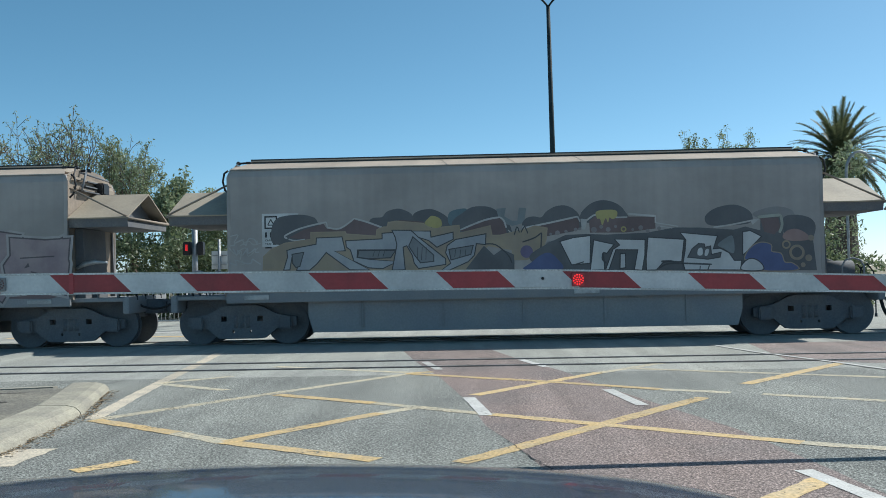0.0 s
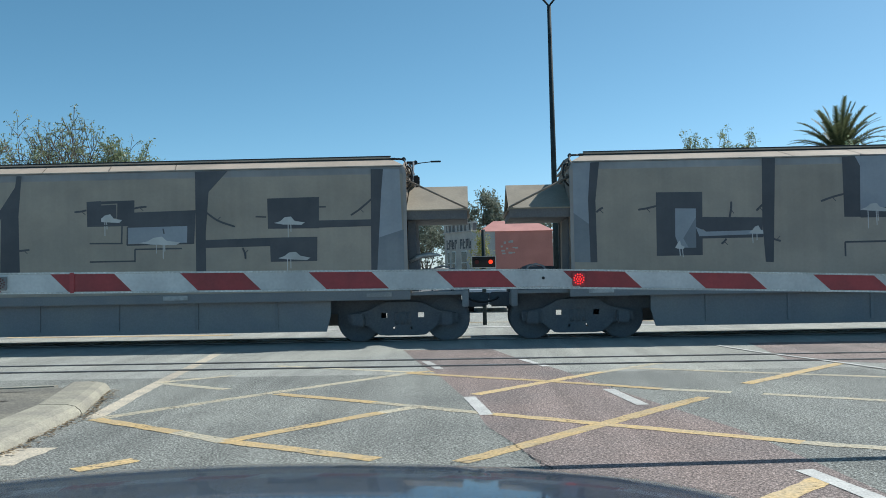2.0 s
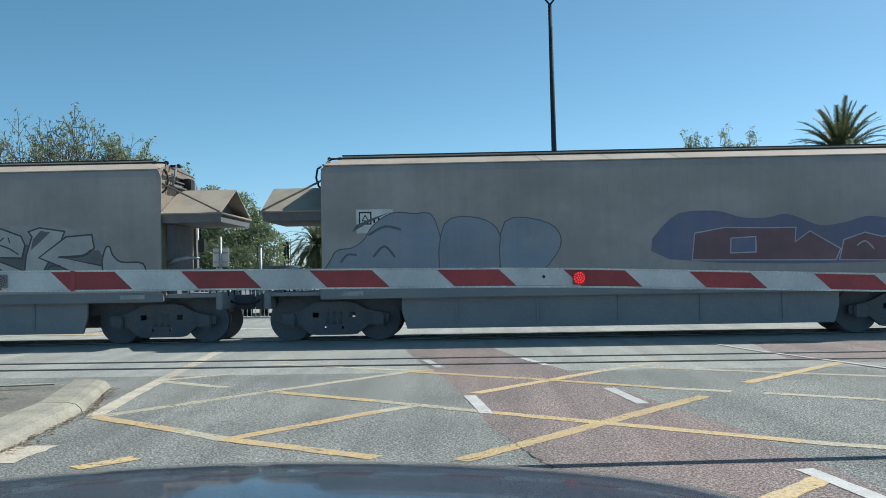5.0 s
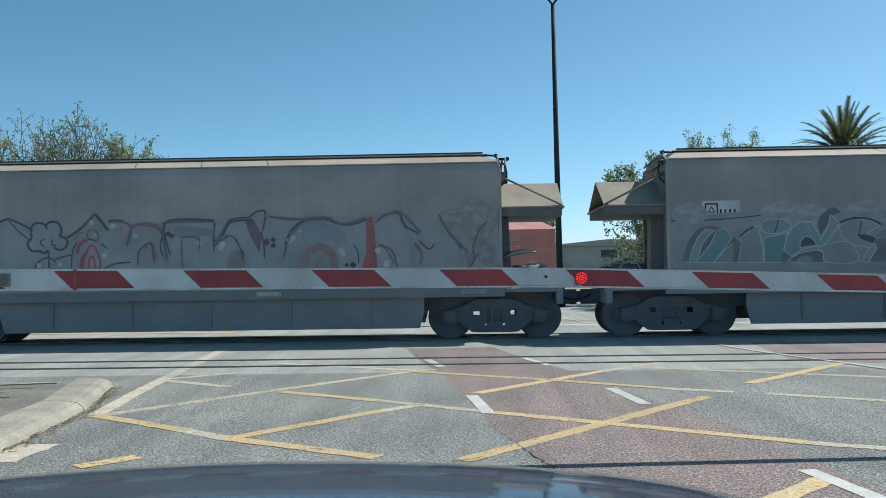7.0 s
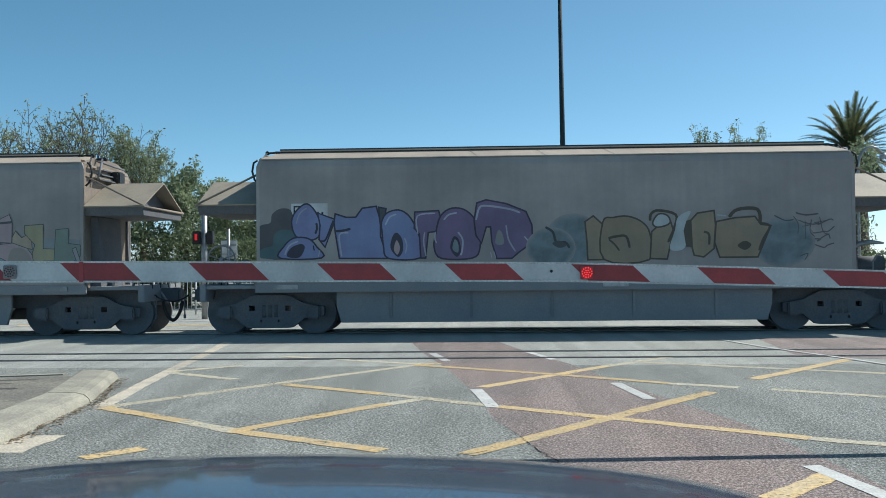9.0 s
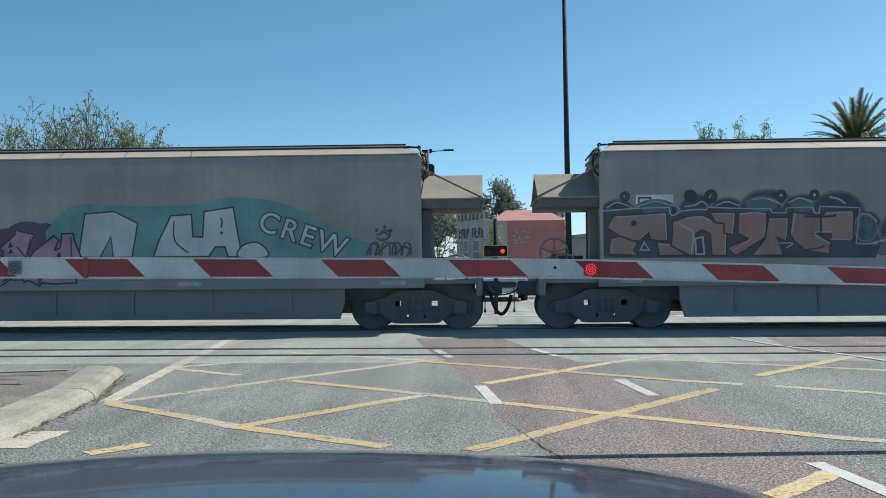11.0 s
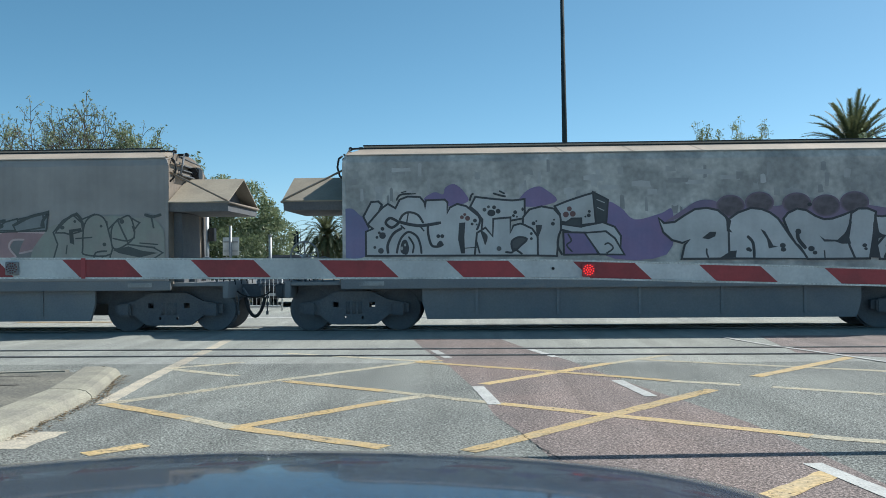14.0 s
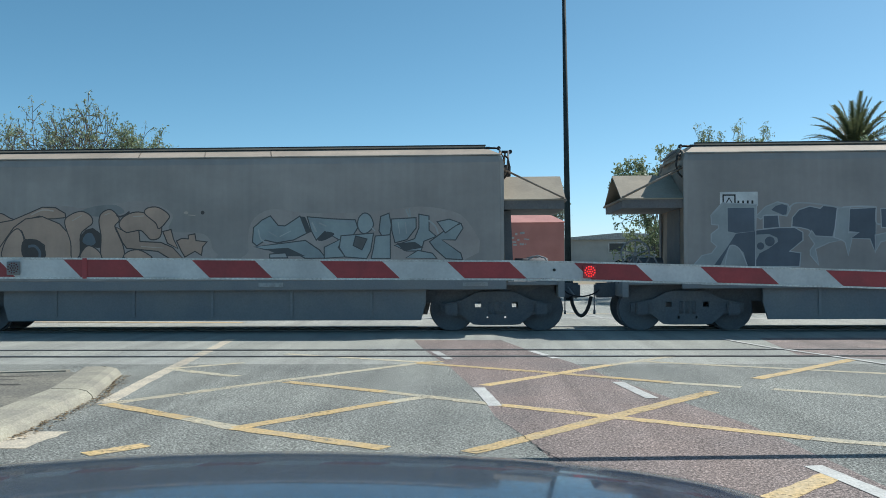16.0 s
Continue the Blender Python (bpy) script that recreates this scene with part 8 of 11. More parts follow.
form(g, NAVY, NAVY, [(970, 53), (975, 37), (986, 29), (1004, 34), (1029, 46), (1046, 42), (1046, 61), (1026, 65), (999, 58)], soft=True)
line(g, PALE9, 1.0, [(1019, 45), (1034, 43), (1046, 41)])
line(g, PALE9, 0.9, [(980.5, 57.6), (1001.9, 54.7)])
line(g, PALE9, 0.9, [(993.9, 54.8), (992.7, 41.4)])
line(g, PALE9, 0.9, [(996.5, 42.5), (1000.8, 51.5)])
line(g, PALE9, 0.9, [(1000.8, 51.5), (1003.4, 44.5)])
line(g, PALE9, 0.9, [(1003.4, 44.5), (1007.8, 53.1)])
line(g, PALE9, 0.9, [(1007.8, 53.1), (1006.6, 33.8)])
line(g, PALE9, 0.9, [(1010.3, 28.9), (1013.2, 55.7)])
line(g, PALE9, 0.9, [(1013.2, 55.7), (1023.3, 57.2)])
line(g, PALE9, 0.9, [(1013.1, 48.7), (1019.5, 49.7)])
line(g, PALE9, 0.9, [(977.7, 42.6), (980.3, 31.9), (987.2, 25.4), (992.5, 20.0)])
line(g, PALE9, 0.9, [(992.5, 20.0), (996.9, 28.5)])

g = piece(10, "faded pink angular graffiti with pale outlines")
form(g, SHADE10, SHADE10, [(70, 7), (65, 70), (101, 85), (132, 90), (152, 77), (264, 76), (355, 77), (405, 71), (506, 77), (610, 74), (705, 73), (833, 66), (852, 22), (832, 1)], soft=True)
spot(g, SHADEG, 284, 68, 0.35, 1.6)
spot(g, SHADEG, 355, 62, 0.31, 1.4)
form(g, PINKD, PINKD, [(75, 62), (93, 50), (109, 49), (103, 44), (111, 39), (96, 31), (89, 39)])
line(g, PINKL, 1.4, [(111, 39), (103, 44), (110, 49), (96, 51), (75, 63)])
form(g, PINKD, PINKD, [(80, 13), (134, 43), (134, 65), (150, 67), (157, 73), (172, 67), (193, 57), (208, 44), (215, 32), (203, 12), (157, 12), (155, 51), (149, 13)])
line(g, PINKL, 1.4, [(134, 54), (133, 65), (149, 67), (157, 74), (175, 66)])
line(g, PINKL, 1.4, [(176, 70), (194, 57)])
line(g, PINKL, 1.6, [(155, 51), (155, 12)])
line(g, PINKL, 1.3, [(140, 45), (125, 29)])
line(g, PINKL, 1.3, [(125, 26), (140, 18)])
form(g, DKB10, DKB10, [(159, 44), (172, 37), (187, 12), (159, 12)])
form(g, PINKD, PINKD, [(203, 12), (221, 28), (223, 57), (289, 57), (276, 40), (243, 38), (218, 12)])
line(g, PINKL, 1.7, [(223, 56), (289, 57)])
line(g, PINKL, 1.6, [(289, 57), (279, 40), (294, 37)])
line(g, PINKL, 1.6, [(279, 40), (245, 38), (218, 12)])
form(g, PINKD, PINKD, [(296, 57), (322, 56), (327, 50), (274, 12), (355, 37), (362, 27), (336, 11), (264, 12), (294, 37)])
line(g, PINKL, 1.7, [(296, 57), (323, 56), (327, 50)])
line(g, PINKL, 1.6, [(327, 50), (276, 11)])
line(g, PINKL, 1.6, [(276, 12), (355, 37), (362, 26), (334, 11)])
form(g, PINKD, PINKD, [(350, 42), (365, 55), (385, 57), (405, 46), (421, 21), (421, 10), (344, 11), (363, 27)])
line(g, PINKL, 1.6, [(347, 59), (360, 42)])
line(g, PINKL, 1.6, [(360, 53), (380, 58), (400, 49), (415, 34), (422, 11)])
form(g, PINKD, PINKD, [(407, 51), (419, 52), (419, 57), (441, 58), (463, 54), (465, 41), (483, 21), (495, 10), (450, 10), (443, 36), (435, 10), (423, 10), (415, 34)])
line(g, PINKL, 1.7, [(408, 42), (408, 51), (419, 52)])
line(g, PINKL, 1.7, [(419, 56), (443, 57), (463, 54)])
line(g, PINKL, 1.6, [(463, 54), (463, 41), (480, 24), (495, 10)])
line(g, PINKL, 1.4, [(443, 36), (451, 10)])
form(g, PINKD, PINKD, [(481, 46), (496, 64), (501, 70), (506, 51), (520, 33), (530, 23), (517, 9), (500, 9), (490, 31)])
line(g, PINKL, 1.6, [(501, 71), (481, 46)])
line(g, PINKL, 1.6, [(501, 71), (504, 53), (515, 49)])
line(g, PINKL, 1.4, [(505, 27), (517, 9)])
form(g, PINKD, PINKD, [(526, 58), (561, 63), (587, 64), (590, 57), (617, 55), (623, 44), (580, 45), (567, 9), (547, 9), (550, 45), (530, 45)])
line(g, PINKL, 1.8, [(524, 58), (556, 60)])
line(g, PINKL, 1.8, [(562, 63), (587, 64), (589, 57)])
line(g, PINKL, 1.8, [(589, 57), (617, 55), (623, 44)])
line(g, PINKL, 1.6, [(622, 44), (585, 45)])
line(g, PINKL, 1.4, [(583, 35), (610, 41)])
form(g, PINKD, PINKD, [(600, 33), (617, 36), (610, 10), (580, 10), (595, 25)])
line(g, PINKL, 1.6, [(595, 35), (617, 36), (608, 10)])
form(g, PINKD, PINKD, [(643, 60), (675, 64), (665, 44), (625, 26), (630, 34)])
line(g, PINKL, 1.8, [(643, 60), (675, 64), (665, 44), (623, 26)])
form(g, PINKD, PINKD, [(620, 12), (655, 24), (724, 40), (716, 23), (704, 8), (625, 8)])
line(g, PINKL, 1.6, [(620, 12), (670, 28), (724, 40), (716, 25), (702, 8)])
form(g, PINKD, PINKD, [(716, 56), (754, 61), (776, 63), (825, 59), (835, 53), (815, 33), (778, 23), (783, 38), (788, 47), (769, 47), (760, 33), (773, 16), (758, 10), (724, 8), (729, 38)])
line(g, PINKL, 1.8, [(716, 55), (746, 59)])
line(g, PINKL, 1.8, [(751, 62), (776, 63)])
line(g, PINKL, 1.8, [(776, 61), (825, 59), (835, 53)])
line(g, PINKL, 1.7, [(835, 53), (815, 35), (818, 31), (778, 22)])
line(g, PINKL, 1.7, [(788, 47), (766, 46), (760, 33), (773, 16)])
line(g, PINKL, 1.7, [(773, 16), (754, 11), (724, 9)])
line(g, PALE10, 1.2, [(660, 54), (679, 26)])
line(g, PALE10, 1.2, [(677, 59), (669, 34)])
line(g, PALE10, 1.2, [(653, 42), (687, 40)])
line(g, PALE10, 1.0, [(690, 44), (705, 57)])
line(g, PALE10, 1.0, [(211, 44), (211, 22)])
line(g, PALE10, 1.0, [(199, 34), (221, 30)])
spot(g, DKG10, 271, 68, 0.06, 1.0)
line(g, FAINT10, 3.4, [(443, 111), (409, 111)])
line(g, FAINT10, 3.4, [(406, 110), (390, 97)])
line(g, FAINT10, 3.4, [(390, 95), (384, 80)])
line(g, FAINT10, 3.4, [(386, 79), (422, 78)])
line(g, FAINT10, 3.4, [(424, 80), (427, 95)])
line(g, FAINT10, 3.4, [(427, 95), (410, 95)])
line(g, FAINT10, 3.4, [(453, 112), (444, 77)])
line(g, FAINT10, 3.4, [(455, 112), (476, 108)])
line(g, FAINT10, 3.4, [(478, 106), (473, 95)])
line(g, FAINT10, 3.4, [(470, 94), (450, 94)])
line(g, FAINT10, 3.4, [(461, 93), (480, 76)])
line(g, FAINT10, 3.4, [(498, 113), (488, 76)])
line(g, FAINT10, 3.4, [(529, 112), (520, 76)])
line(g, FAINT10, 3.4, [(495, 95), (522, 95)])
line(g, PALE10, 0.85, [(67.7, 178.2), (65.0, 184.0), (58.5, 185.4), (51.7, 184.2), (49.7, 179.2), (52.7, 173.0), (59.5, 171.3), (66.0, 173.5), (67.7, 178.2)])
line(g, PALE10, 0.85, [(12.6, 185.7), (20.1, 185.6), (14.9, 177.9), (18.3, 162.7)])
line(g, PALE10, 0.85, [(18.3, 177.9), (28.6, 178.8), (20.0, 169.4), (30.2, 165.9)])
line(g, PALE10, 0.85, [(32.0, 177.7), (30.2, 159.1)])
line(g, PALE10, 0.85, [(32.0, 176.7), (40.5, 175.9), (37.0, 169.2), (31.9, 167.6)])
line(g, PALE10, 0.85, [(37.0, 167.5), (45.6, 172.5)])
line(g, PALE10, 0.85, [(40.5, 177.6), (47.3, 172.4), (42.1, 165.7), (50.6, 169.0)])
line(g, PALE10, 0.85, [(43.8, 159.0), (52.3, 165.6), (55.7, 162.2), (48.9, 155.5), (43.8, 159.0)])
line(g, PALE10, 0.85, [(69.3, 155.3), (59.1, 158.1), (50.5, 148.8), (55.6, 140.3), (67.5, 143.5)])
line(g, PALE10, 0.85, [(6.4, 167.9), (14.9, 171.2), (8.0, 156.1), (16.5, 144.1), (19.9, 149.1), (14.8, 152.6)])
line(g, PALE10, 0.85, [(6.3, 156.1), (20.0, 159.3), (18.2, 145.8)])
line(g, PALE10, 0.85, [(21.6, 154.2), (21.6, 140.7), (30.1, 144.0)])
line(g, PALE10, 0.85, [(31.8, 145.6), (38.6, 143.9), (36.9, 137.1), (30.1, 138.9), (31.8, 145.6)])
line(g, PALE10, 0.85, [(42.0, 147.2), (40.2, 128.7)])
line(g, PALE10, 0.85, [(53.9, 143.7), (40.2, 133.7)])
line(g, PALE10, 0.85, [(36.8, 128.7), (48.7, 129.2), (64.0, 125.0), (47.0, 116.8)])
line(g, PALE10, 0.85, [(47.0, 116.8), (41.8, 112.4), (57.1, 104.9), (57.8, 116.6)])
line(g, PALE10, 0.85, [(11.5, 172.9), (6.3, 162.8)])
line(g, PALE10, 0.85, [(47.2, 153.9), (50.5, 142.0)])

g = piece(10, "dark and grey-green graffiti outlines")
form(g, GRN10, GRN10, [(813, 1), (828, 62), (863, 77), (931, 89), (990, 85), (1034, 75), (1042, -1)], soft=True)
form(g, GREYG, DKG10, [(569, 81), (591, 89), (647, 86), (632, 75), (668, 75), (679, 92), (727, 92), (722, 76), (758, 78), (803, 88), (831, 96), (827, 64), (768, 63), (646, 59), (591, 63)])
form(g, GRN10, DKG10, [(843, 59), (860, 80), (884, 92), (894, 81), (917, 90), (938, 77), (941, 44), (927, 6), (842, 7), (851, 38)])
form(g, GRN10, DKG10, [(947, 30), (944, 64), (961, 81), (981, 84), (997, 75), (981, 55), (972, 36), (1024, 29), (1039, 21), (1012, 5), (947, 6)])
form(g, GREYG, DKG10, [(574, 75), (578, 85), (606, 88), (618, 86), (605, 72), (586, 70)])
form(g, GREYG, DKG10, [(610, 69), (630, 82), (650, 88), (645, 74), (655, 69), (625, 64)])
form(g, GREYG, DKG10, [(680, 82), (725, 88), (720, 73), (734, 68), (685, 64)])
form(g, GREYG, DKG10, [(734, 65), (754, 78), (774, 83), (779, 65)])
form(g, GREYG, DKG10, [(769, 73), (789, 84), (821, 92), (823, 70), (774, 63)])
line(g, DKG10, 2.8, [(574, 75), (576, 87), (601, 90), (618, 89)])
line(g, DKG10, 2.8, [(610, 72), (630, 84), (650, 89), (647, 76)])
line(g, DKG10, 2.8, [(677, 86), (705, 89), (726, 87), (722, 75)])
line(g, DKG10, 2.8, [(710, 68), (735, 78), (754, 82)])
line(g, DKG10, 2.8, [(769, 73), (799, 88), (831, 94), (823, 82), (820, 70)])
spot(g, DKG10, 741, 72, 0.06, 1.8)
form(g, GRN10, DKG10, [(848, 60), (853, 72), (877, 89), (892, 76), (894, 63), (872, 57), (862, 60)])
line(g, DKG10, 2.4, [(846, 62), (865, 82), (884, 91), (898, 71)])
form(g, DKG10, DKG10, [(870, 64), (892, 67), (894, 62), (878, 60), (880, 37), (872, 40)])
spot(g, DKG10, 858, 68, 0.04, 1.2)
spot(g, DKG10, 881, 79, 0.03, 1.0)
form(g, GRN10, DKG10, [(897, 32), (900, 73), (917, 89), (933, 83), (941, 61), (946, 21), (901, 20)], soft=True)
line(g, DKG10, 1.6, [(882, 48), (913, 50)])
spot(g, DKG10, 929, 70, 0.03, 1.0)
spot(g, DKG10, 935, 37, 0.04, 1.0)
form(g, GRN10, DKG10, [(950, 36), (951, 69), (970, 84), (982, 84), (988, 51), (962, 31)], soft=True)
spot(g, DKG10, 967, 78, 0.05, 1.0)
line(g, DKG10, 1.6, [(959, 81), (968, 61), (980, 36)])
line(g, DKG10, 1.4, [(950, 48), (975, 43), (991, 49)])
line(g, DKG10, 1.5, [(986, 70), (990, 57)])
form(g, DKG10, DKG10, [(950, 27), (979, 33), (1004, 25), (1033, 21), (999, 13), (962, 21)])
line(g, DKG10, 1.5, [(999, 39), (1033, 36)])
line(g, DKG10, 1.5, [(1001, 33), (1028, 31)])
line(g, DKG10, 2.6, [(1008, 90), (1024, 86), (1039, 90)])
line(g, DKG10, 2.2, [(1021, 84), (1025, 65)])
line(g, DKG10, 1.6, [(916, 4), (919, 22), (940, 25)])
line(g, DKG10, 1.4, [(867, 37), (865, 20)])

# the pale wagon was painted over with a roller in thin strokes
rng_r = random.Random(77)
rolled = new("roller_marks")
rolled.parent = WAGONS[11]
rolled["label"] = "grey roller strokes over old paint"
for i in range(90):
    a, b = rng_r.uniform(6, 1000), rng_r.uniform(66, 160)
    w, h = rng_r.choice([(6, 22), (34, 8), (18, 10), (10, 14)])
    bm = B()
    pts = [(a, b), (a + w * rng_r.uniform(0.4, 0.6), b + rng_r.uniform(-2, 2)), (a + w, b + rng_r.uniform(-2, 2)), (a + w + rng_r.uniform(-3, 3), b + h), (a + w * 0.5, b + h + rng_r.uniform(-3, 3)), (a, b + h)]
    flat(bm, [side_xz(*q) for q in pts], 0.0003 + 0.00001 * i)
    tone = rng_r.choice([0.36, 0.40, 0.43, 0.52, 0.56])
    part("roller_stroke", bm, paint((tone, tone * 0.98, tone * 0.95)), rolled)
LAYER[11] = 0.0065

g = piece(11, "white bubble graffiti with black outlines on purple", 0.042)
form(g, BLUE11, BLUE11, [(-8, 85), (13, 97), (28, 87), (45, 67), (45, 14), (-8, 15)], soft=True)
form(g, PURP11, PURP11, [(145, 110), (163, 124), (179, 120), (183, 132), (199, 138), (217, 123), (222, 106), (183, 99)], soft=True)
form(g, PURP11, PURP11, [(312, 108), (327, 125), (345, 132), (358, 128), (380, 107), (347, 97), (317, 98)], soft=True)
form(g, PURP11, PURP11, [(464, 98), (490, 94), (515, 72), (560, 82), (581, 87), (570, 10), (459, 11)], soft=True)
form(g, WHT, BLK, [(47, 66), (39, 82), (52, 106), (63, 107), (68, 102), (52, 70)])
form(g, BLK, BLK, [(68, 103), (56, 76), (66, 84), (76, 98)])
form(g, WHT, BLK, [(43, 14), (43, 54), (57, 60), (47, 68), (61, 84), (72, 96), (81, 102), (95, 94), (103, 110), (116, 115), (137, 114), (144, 106), (147, 92), (150, 108), (181, 109), (185, 105), (185, 83), (192, 95), (204, 101), (219, 97), (240, 80), (248, 68), (245, 56), (240, 46), (234, 13)])
form(g, WHT, BLK, [(229, 98), (237, 113), (268, 109), (301, 106), (321, 108), (321, 78), (298, 74), (270, 74), (265, 42), (255, 58), (248, 55), (250, 75), (240, 89)])
form(g, WHT, BLK, [(236, 13), (240, 50), (253, 58), (267, 42), (269, 74), (296, 76), (296, 47), (304, 62), (314, 65), (332, 61), (342, 49), (345, 29), (345, 12)])
form(g, WHT, BLK, [(322, 78), (332, 90), (352, 95), (373, 91), (385, 77), (388, 65), (380, 44), (377, 11), (347, 12), (347, 44), (337, 59), (321, 67)])
form(g, WHT, BLK, [(378, 96), (398, 104), (429, 114), (444, 118), (449, 68), (423, 65), (388, 71), (386, 84)])
form(g, DK6, BLK, [(444, 119), (467, 106), (464, 70), (449, 68)])
line(g, PALE, 1.0, [(449, 108), (463, 102)])
line(g, PALE, 1.0, [(450, 94), (462, 88)])
form(g, WHT, BLK, [(388, 65), (423, 59), (459, 66), (479, 58), (489, 43), (489, 27), (471, 46), (449, 52), (413, 50), (388, 57)])
form(g, PURP11, BLK, [(392, 49), (430, 48), (449, 13), (393, 13)])
form(g, WHT, BLK, [(430, 48), (464, 50), (479, 38), (494, 12), (454, 13)])
form(g, DK6, BLK, [(392, 65), (406, 73), (420, 73), (420, 62)])
line(g, BLK, 1.5, [(398, 48), (404, 36), (396, 28), (406, 16)])
line(g, BLK, 1.5, [(462, 28), (469, 31), (477, 22), (465, 13)])
line(g, BLK, 1.7, [(96, 110), (103, 120), (122, 122)])
line(g, BLK, 1.4, [(104, 124), (114, 126)])
line(g, BLK, 1.4, [(117, 121), (131, 122)])
line(g, BLK, 1.8, [(267, 121), (280, 117), (290, 115)])
line(g, BLK, 2.0, [(278, 125), (288, 120)])
line(g, BLK, 1.8, [(226, 108), (229, 118), (233, 121)])
line(g, BLK, 2.4, [(101, 71), (88, 62), (78, 68), (78, 74), (86, 79), (101, 71)])
line(g, BLK, 2.0, [(101, 74), (107, 84), (118, 89), (134, 84), (144, 69)])
line(g, BLK, 2.8, [(101, 72), (121, 67), (142, 65), (175, 70)])
line(g, BLK, 1.6, [(114, 70), (117, 88)])
line(g, BLK, 1.8, [(103, 66), (111, 59)])
line(g, BLK, 1.8, [(138, 64), (145, 55)])
line(g, BLK, 2.4, [(81, 16), (80, 31), (90, 51), (106, 61)])
line(g, BLK, 2.0, [(96, 16), (99, 31), (106, 46), (118, 54), (132, 46), (138, 31), (140, 15)])
line(g, BLK, 1.7, [(117, 46), (126, 31), (124, 16)])
form(g, BLK, BLK, [(103, 19), (105, 36), (113, 40), (118, 26), (114, 14)], soft=True)
spot(g, PALE, 105, 25, 0.04, 0.7)
spot(g, PALE, 111, 31, 0.03, 0.7)
line(g, BLK, 2.2, [(152, 67), (152, 51), (158, 30), (171, 28), (179, 32)])
form(g, BLK, BLK, [(207, 69), (218, 70), (216, 45), (217, 15), (210, 15), (205, 40)])
line(g, BLK, 1.1, [(214, 24), (240, 26)])
line(g, BLK, 2.0, [(237, 38), (243, 15)])
form(g, BLK, BLK, [(245, 55), (257, 46), (253, 30), (249, 40)], soft=True)
form(g, GREY0, BLK, [(304, 21), (301, 34), (311, 41), (324, 39), (316, 31)], soft=True)
line(g, BLK, 1.8, [(288, 17), (300, 16), (304, 22), (318, 13)])
spot(g, BLK, 71, 48, 0.07, 1.0)
spot(g, BLK, 61, 45, 0.03, 1.0)
spot(g, BLK, 65, 53, 0.03, 1.0)
spot(g, BLK, 71, 60, 0.04, 1.0)
spot(g, GREY0, 68, 21, 0.06, 1.0)
spot(g, GREY0, 57, 27, 0.03, 1.0)
spot(g, DKRED, 212, 79, 0.04, 1.0)
spot(g, DKRED, 222, 77, 0.05, 1.0)
spot(g, DKRED, 217, 84, 0.03, 1.0)
spot(g, BLK, 230, 67, 0.03, 1.0)
spot(g, BLK, 235, 73, 0.04, 1.0)
spot(g, BLK, 238, 66, 0.02, 1.0)
line(g, BLK, 2.0, [(241, 82), (244, 72), (238, 56)])
spot(g, BLK, 170, 46, 0.04, 1.0)
spot(g, BLK, 177, 46, 0.04, 1.0)
form(g, BLK, BLK, [(167, 31), (173, 38), (178, 34), (173, 30)], soft=True)
spot(g, BLK, 264, 86, 0.07, 1.2)
spot(g, GREY0, 252, 92, 0.04, 1.0)
spot(g, GREY0, 259, 97, 0.03, 1.0)
spot(g, BLK, 269, 96, 0.04, 1.0)
spot(g, BLK, 276, 89, 0.05, 1.0)
spot(g, BLK, 306, 87, 0.04, 1.0)
spot(g, BLK, 303, 81, 0.03, 1.0)
spot(g, BLK, 309, 79, 0.02, 1.0)
spot(g, BLK, 319, 92, 0.04, 0.6)
spot(g, BLK, 338, 67, 0.04, 1.0)
spot(g, BLK, 343, 71, 0.02, 1.0)
spot(g, BLK, 372, 66, 0.04, 1.0)
spot(g, BLK, 374, 73, 0.02, 1.0)
spot(g, DKRED, 395, 82, 0.06, 1.0)
spot(g, DKRED, 407, 83, 0.06, 1.0)
spot(g, DKRED, 401, 92, 0.05, 1.0)
spot(g, BLK, 435, 80, 0.04, 1.0)
spot(g, BLK, 436, 87, 0.03, 1.0)
spot(g, BLK, 429, 78, 0.02, 1.0)
spot(g, GREY0, 277, 23, 0.05, 1.0)
spot(g, BLK, 334, 49, 0.03, 1.0)
spot(g, BLK, 334, 40, 0.03, 1.0)
form(g, BLK, BLK, [(342, 64), (353, 64), (352, 57), (347, 44), (343, 49)])
line(g, BLK, 2.0, [(383, 49), (380, 28), (388, 11)])
line(g, BLK, 2.2, [(560, 62), (575, 42), (600, 34), (610, 39)])
form(g, BLK, BLK, [(629, 41), (646, 52), (656, 46), (649, 36)], soft=True)
line(g, BLK, 1.8, [(638, 22), (641, 9)])
form(g, BLK, BLK, [(662, 9), (675, 18), (688, 16), (689, 8)], soft=True)
line(g, BLK, 2.2, [(711, 43), (719, 30), (722, 8)])
form(g, BLK, BLK, [(733, 55), (739, 51), (759, 25), (746, 22)])
spot(g, BLK, 771, 26, 0.04, 1.5)
spot(g, BLK, 768, 19, 0.03, 1.4)
line(g, BLK, 1.8, [(745, 18), (744, 8)])
spot(g, BLK, 612, 23, 0.03, 1.4)
spot(g, BLK, 612, 16, 0.03, 1.4)
spot(g, BLK, 712, 19, 0.03, 1.3)

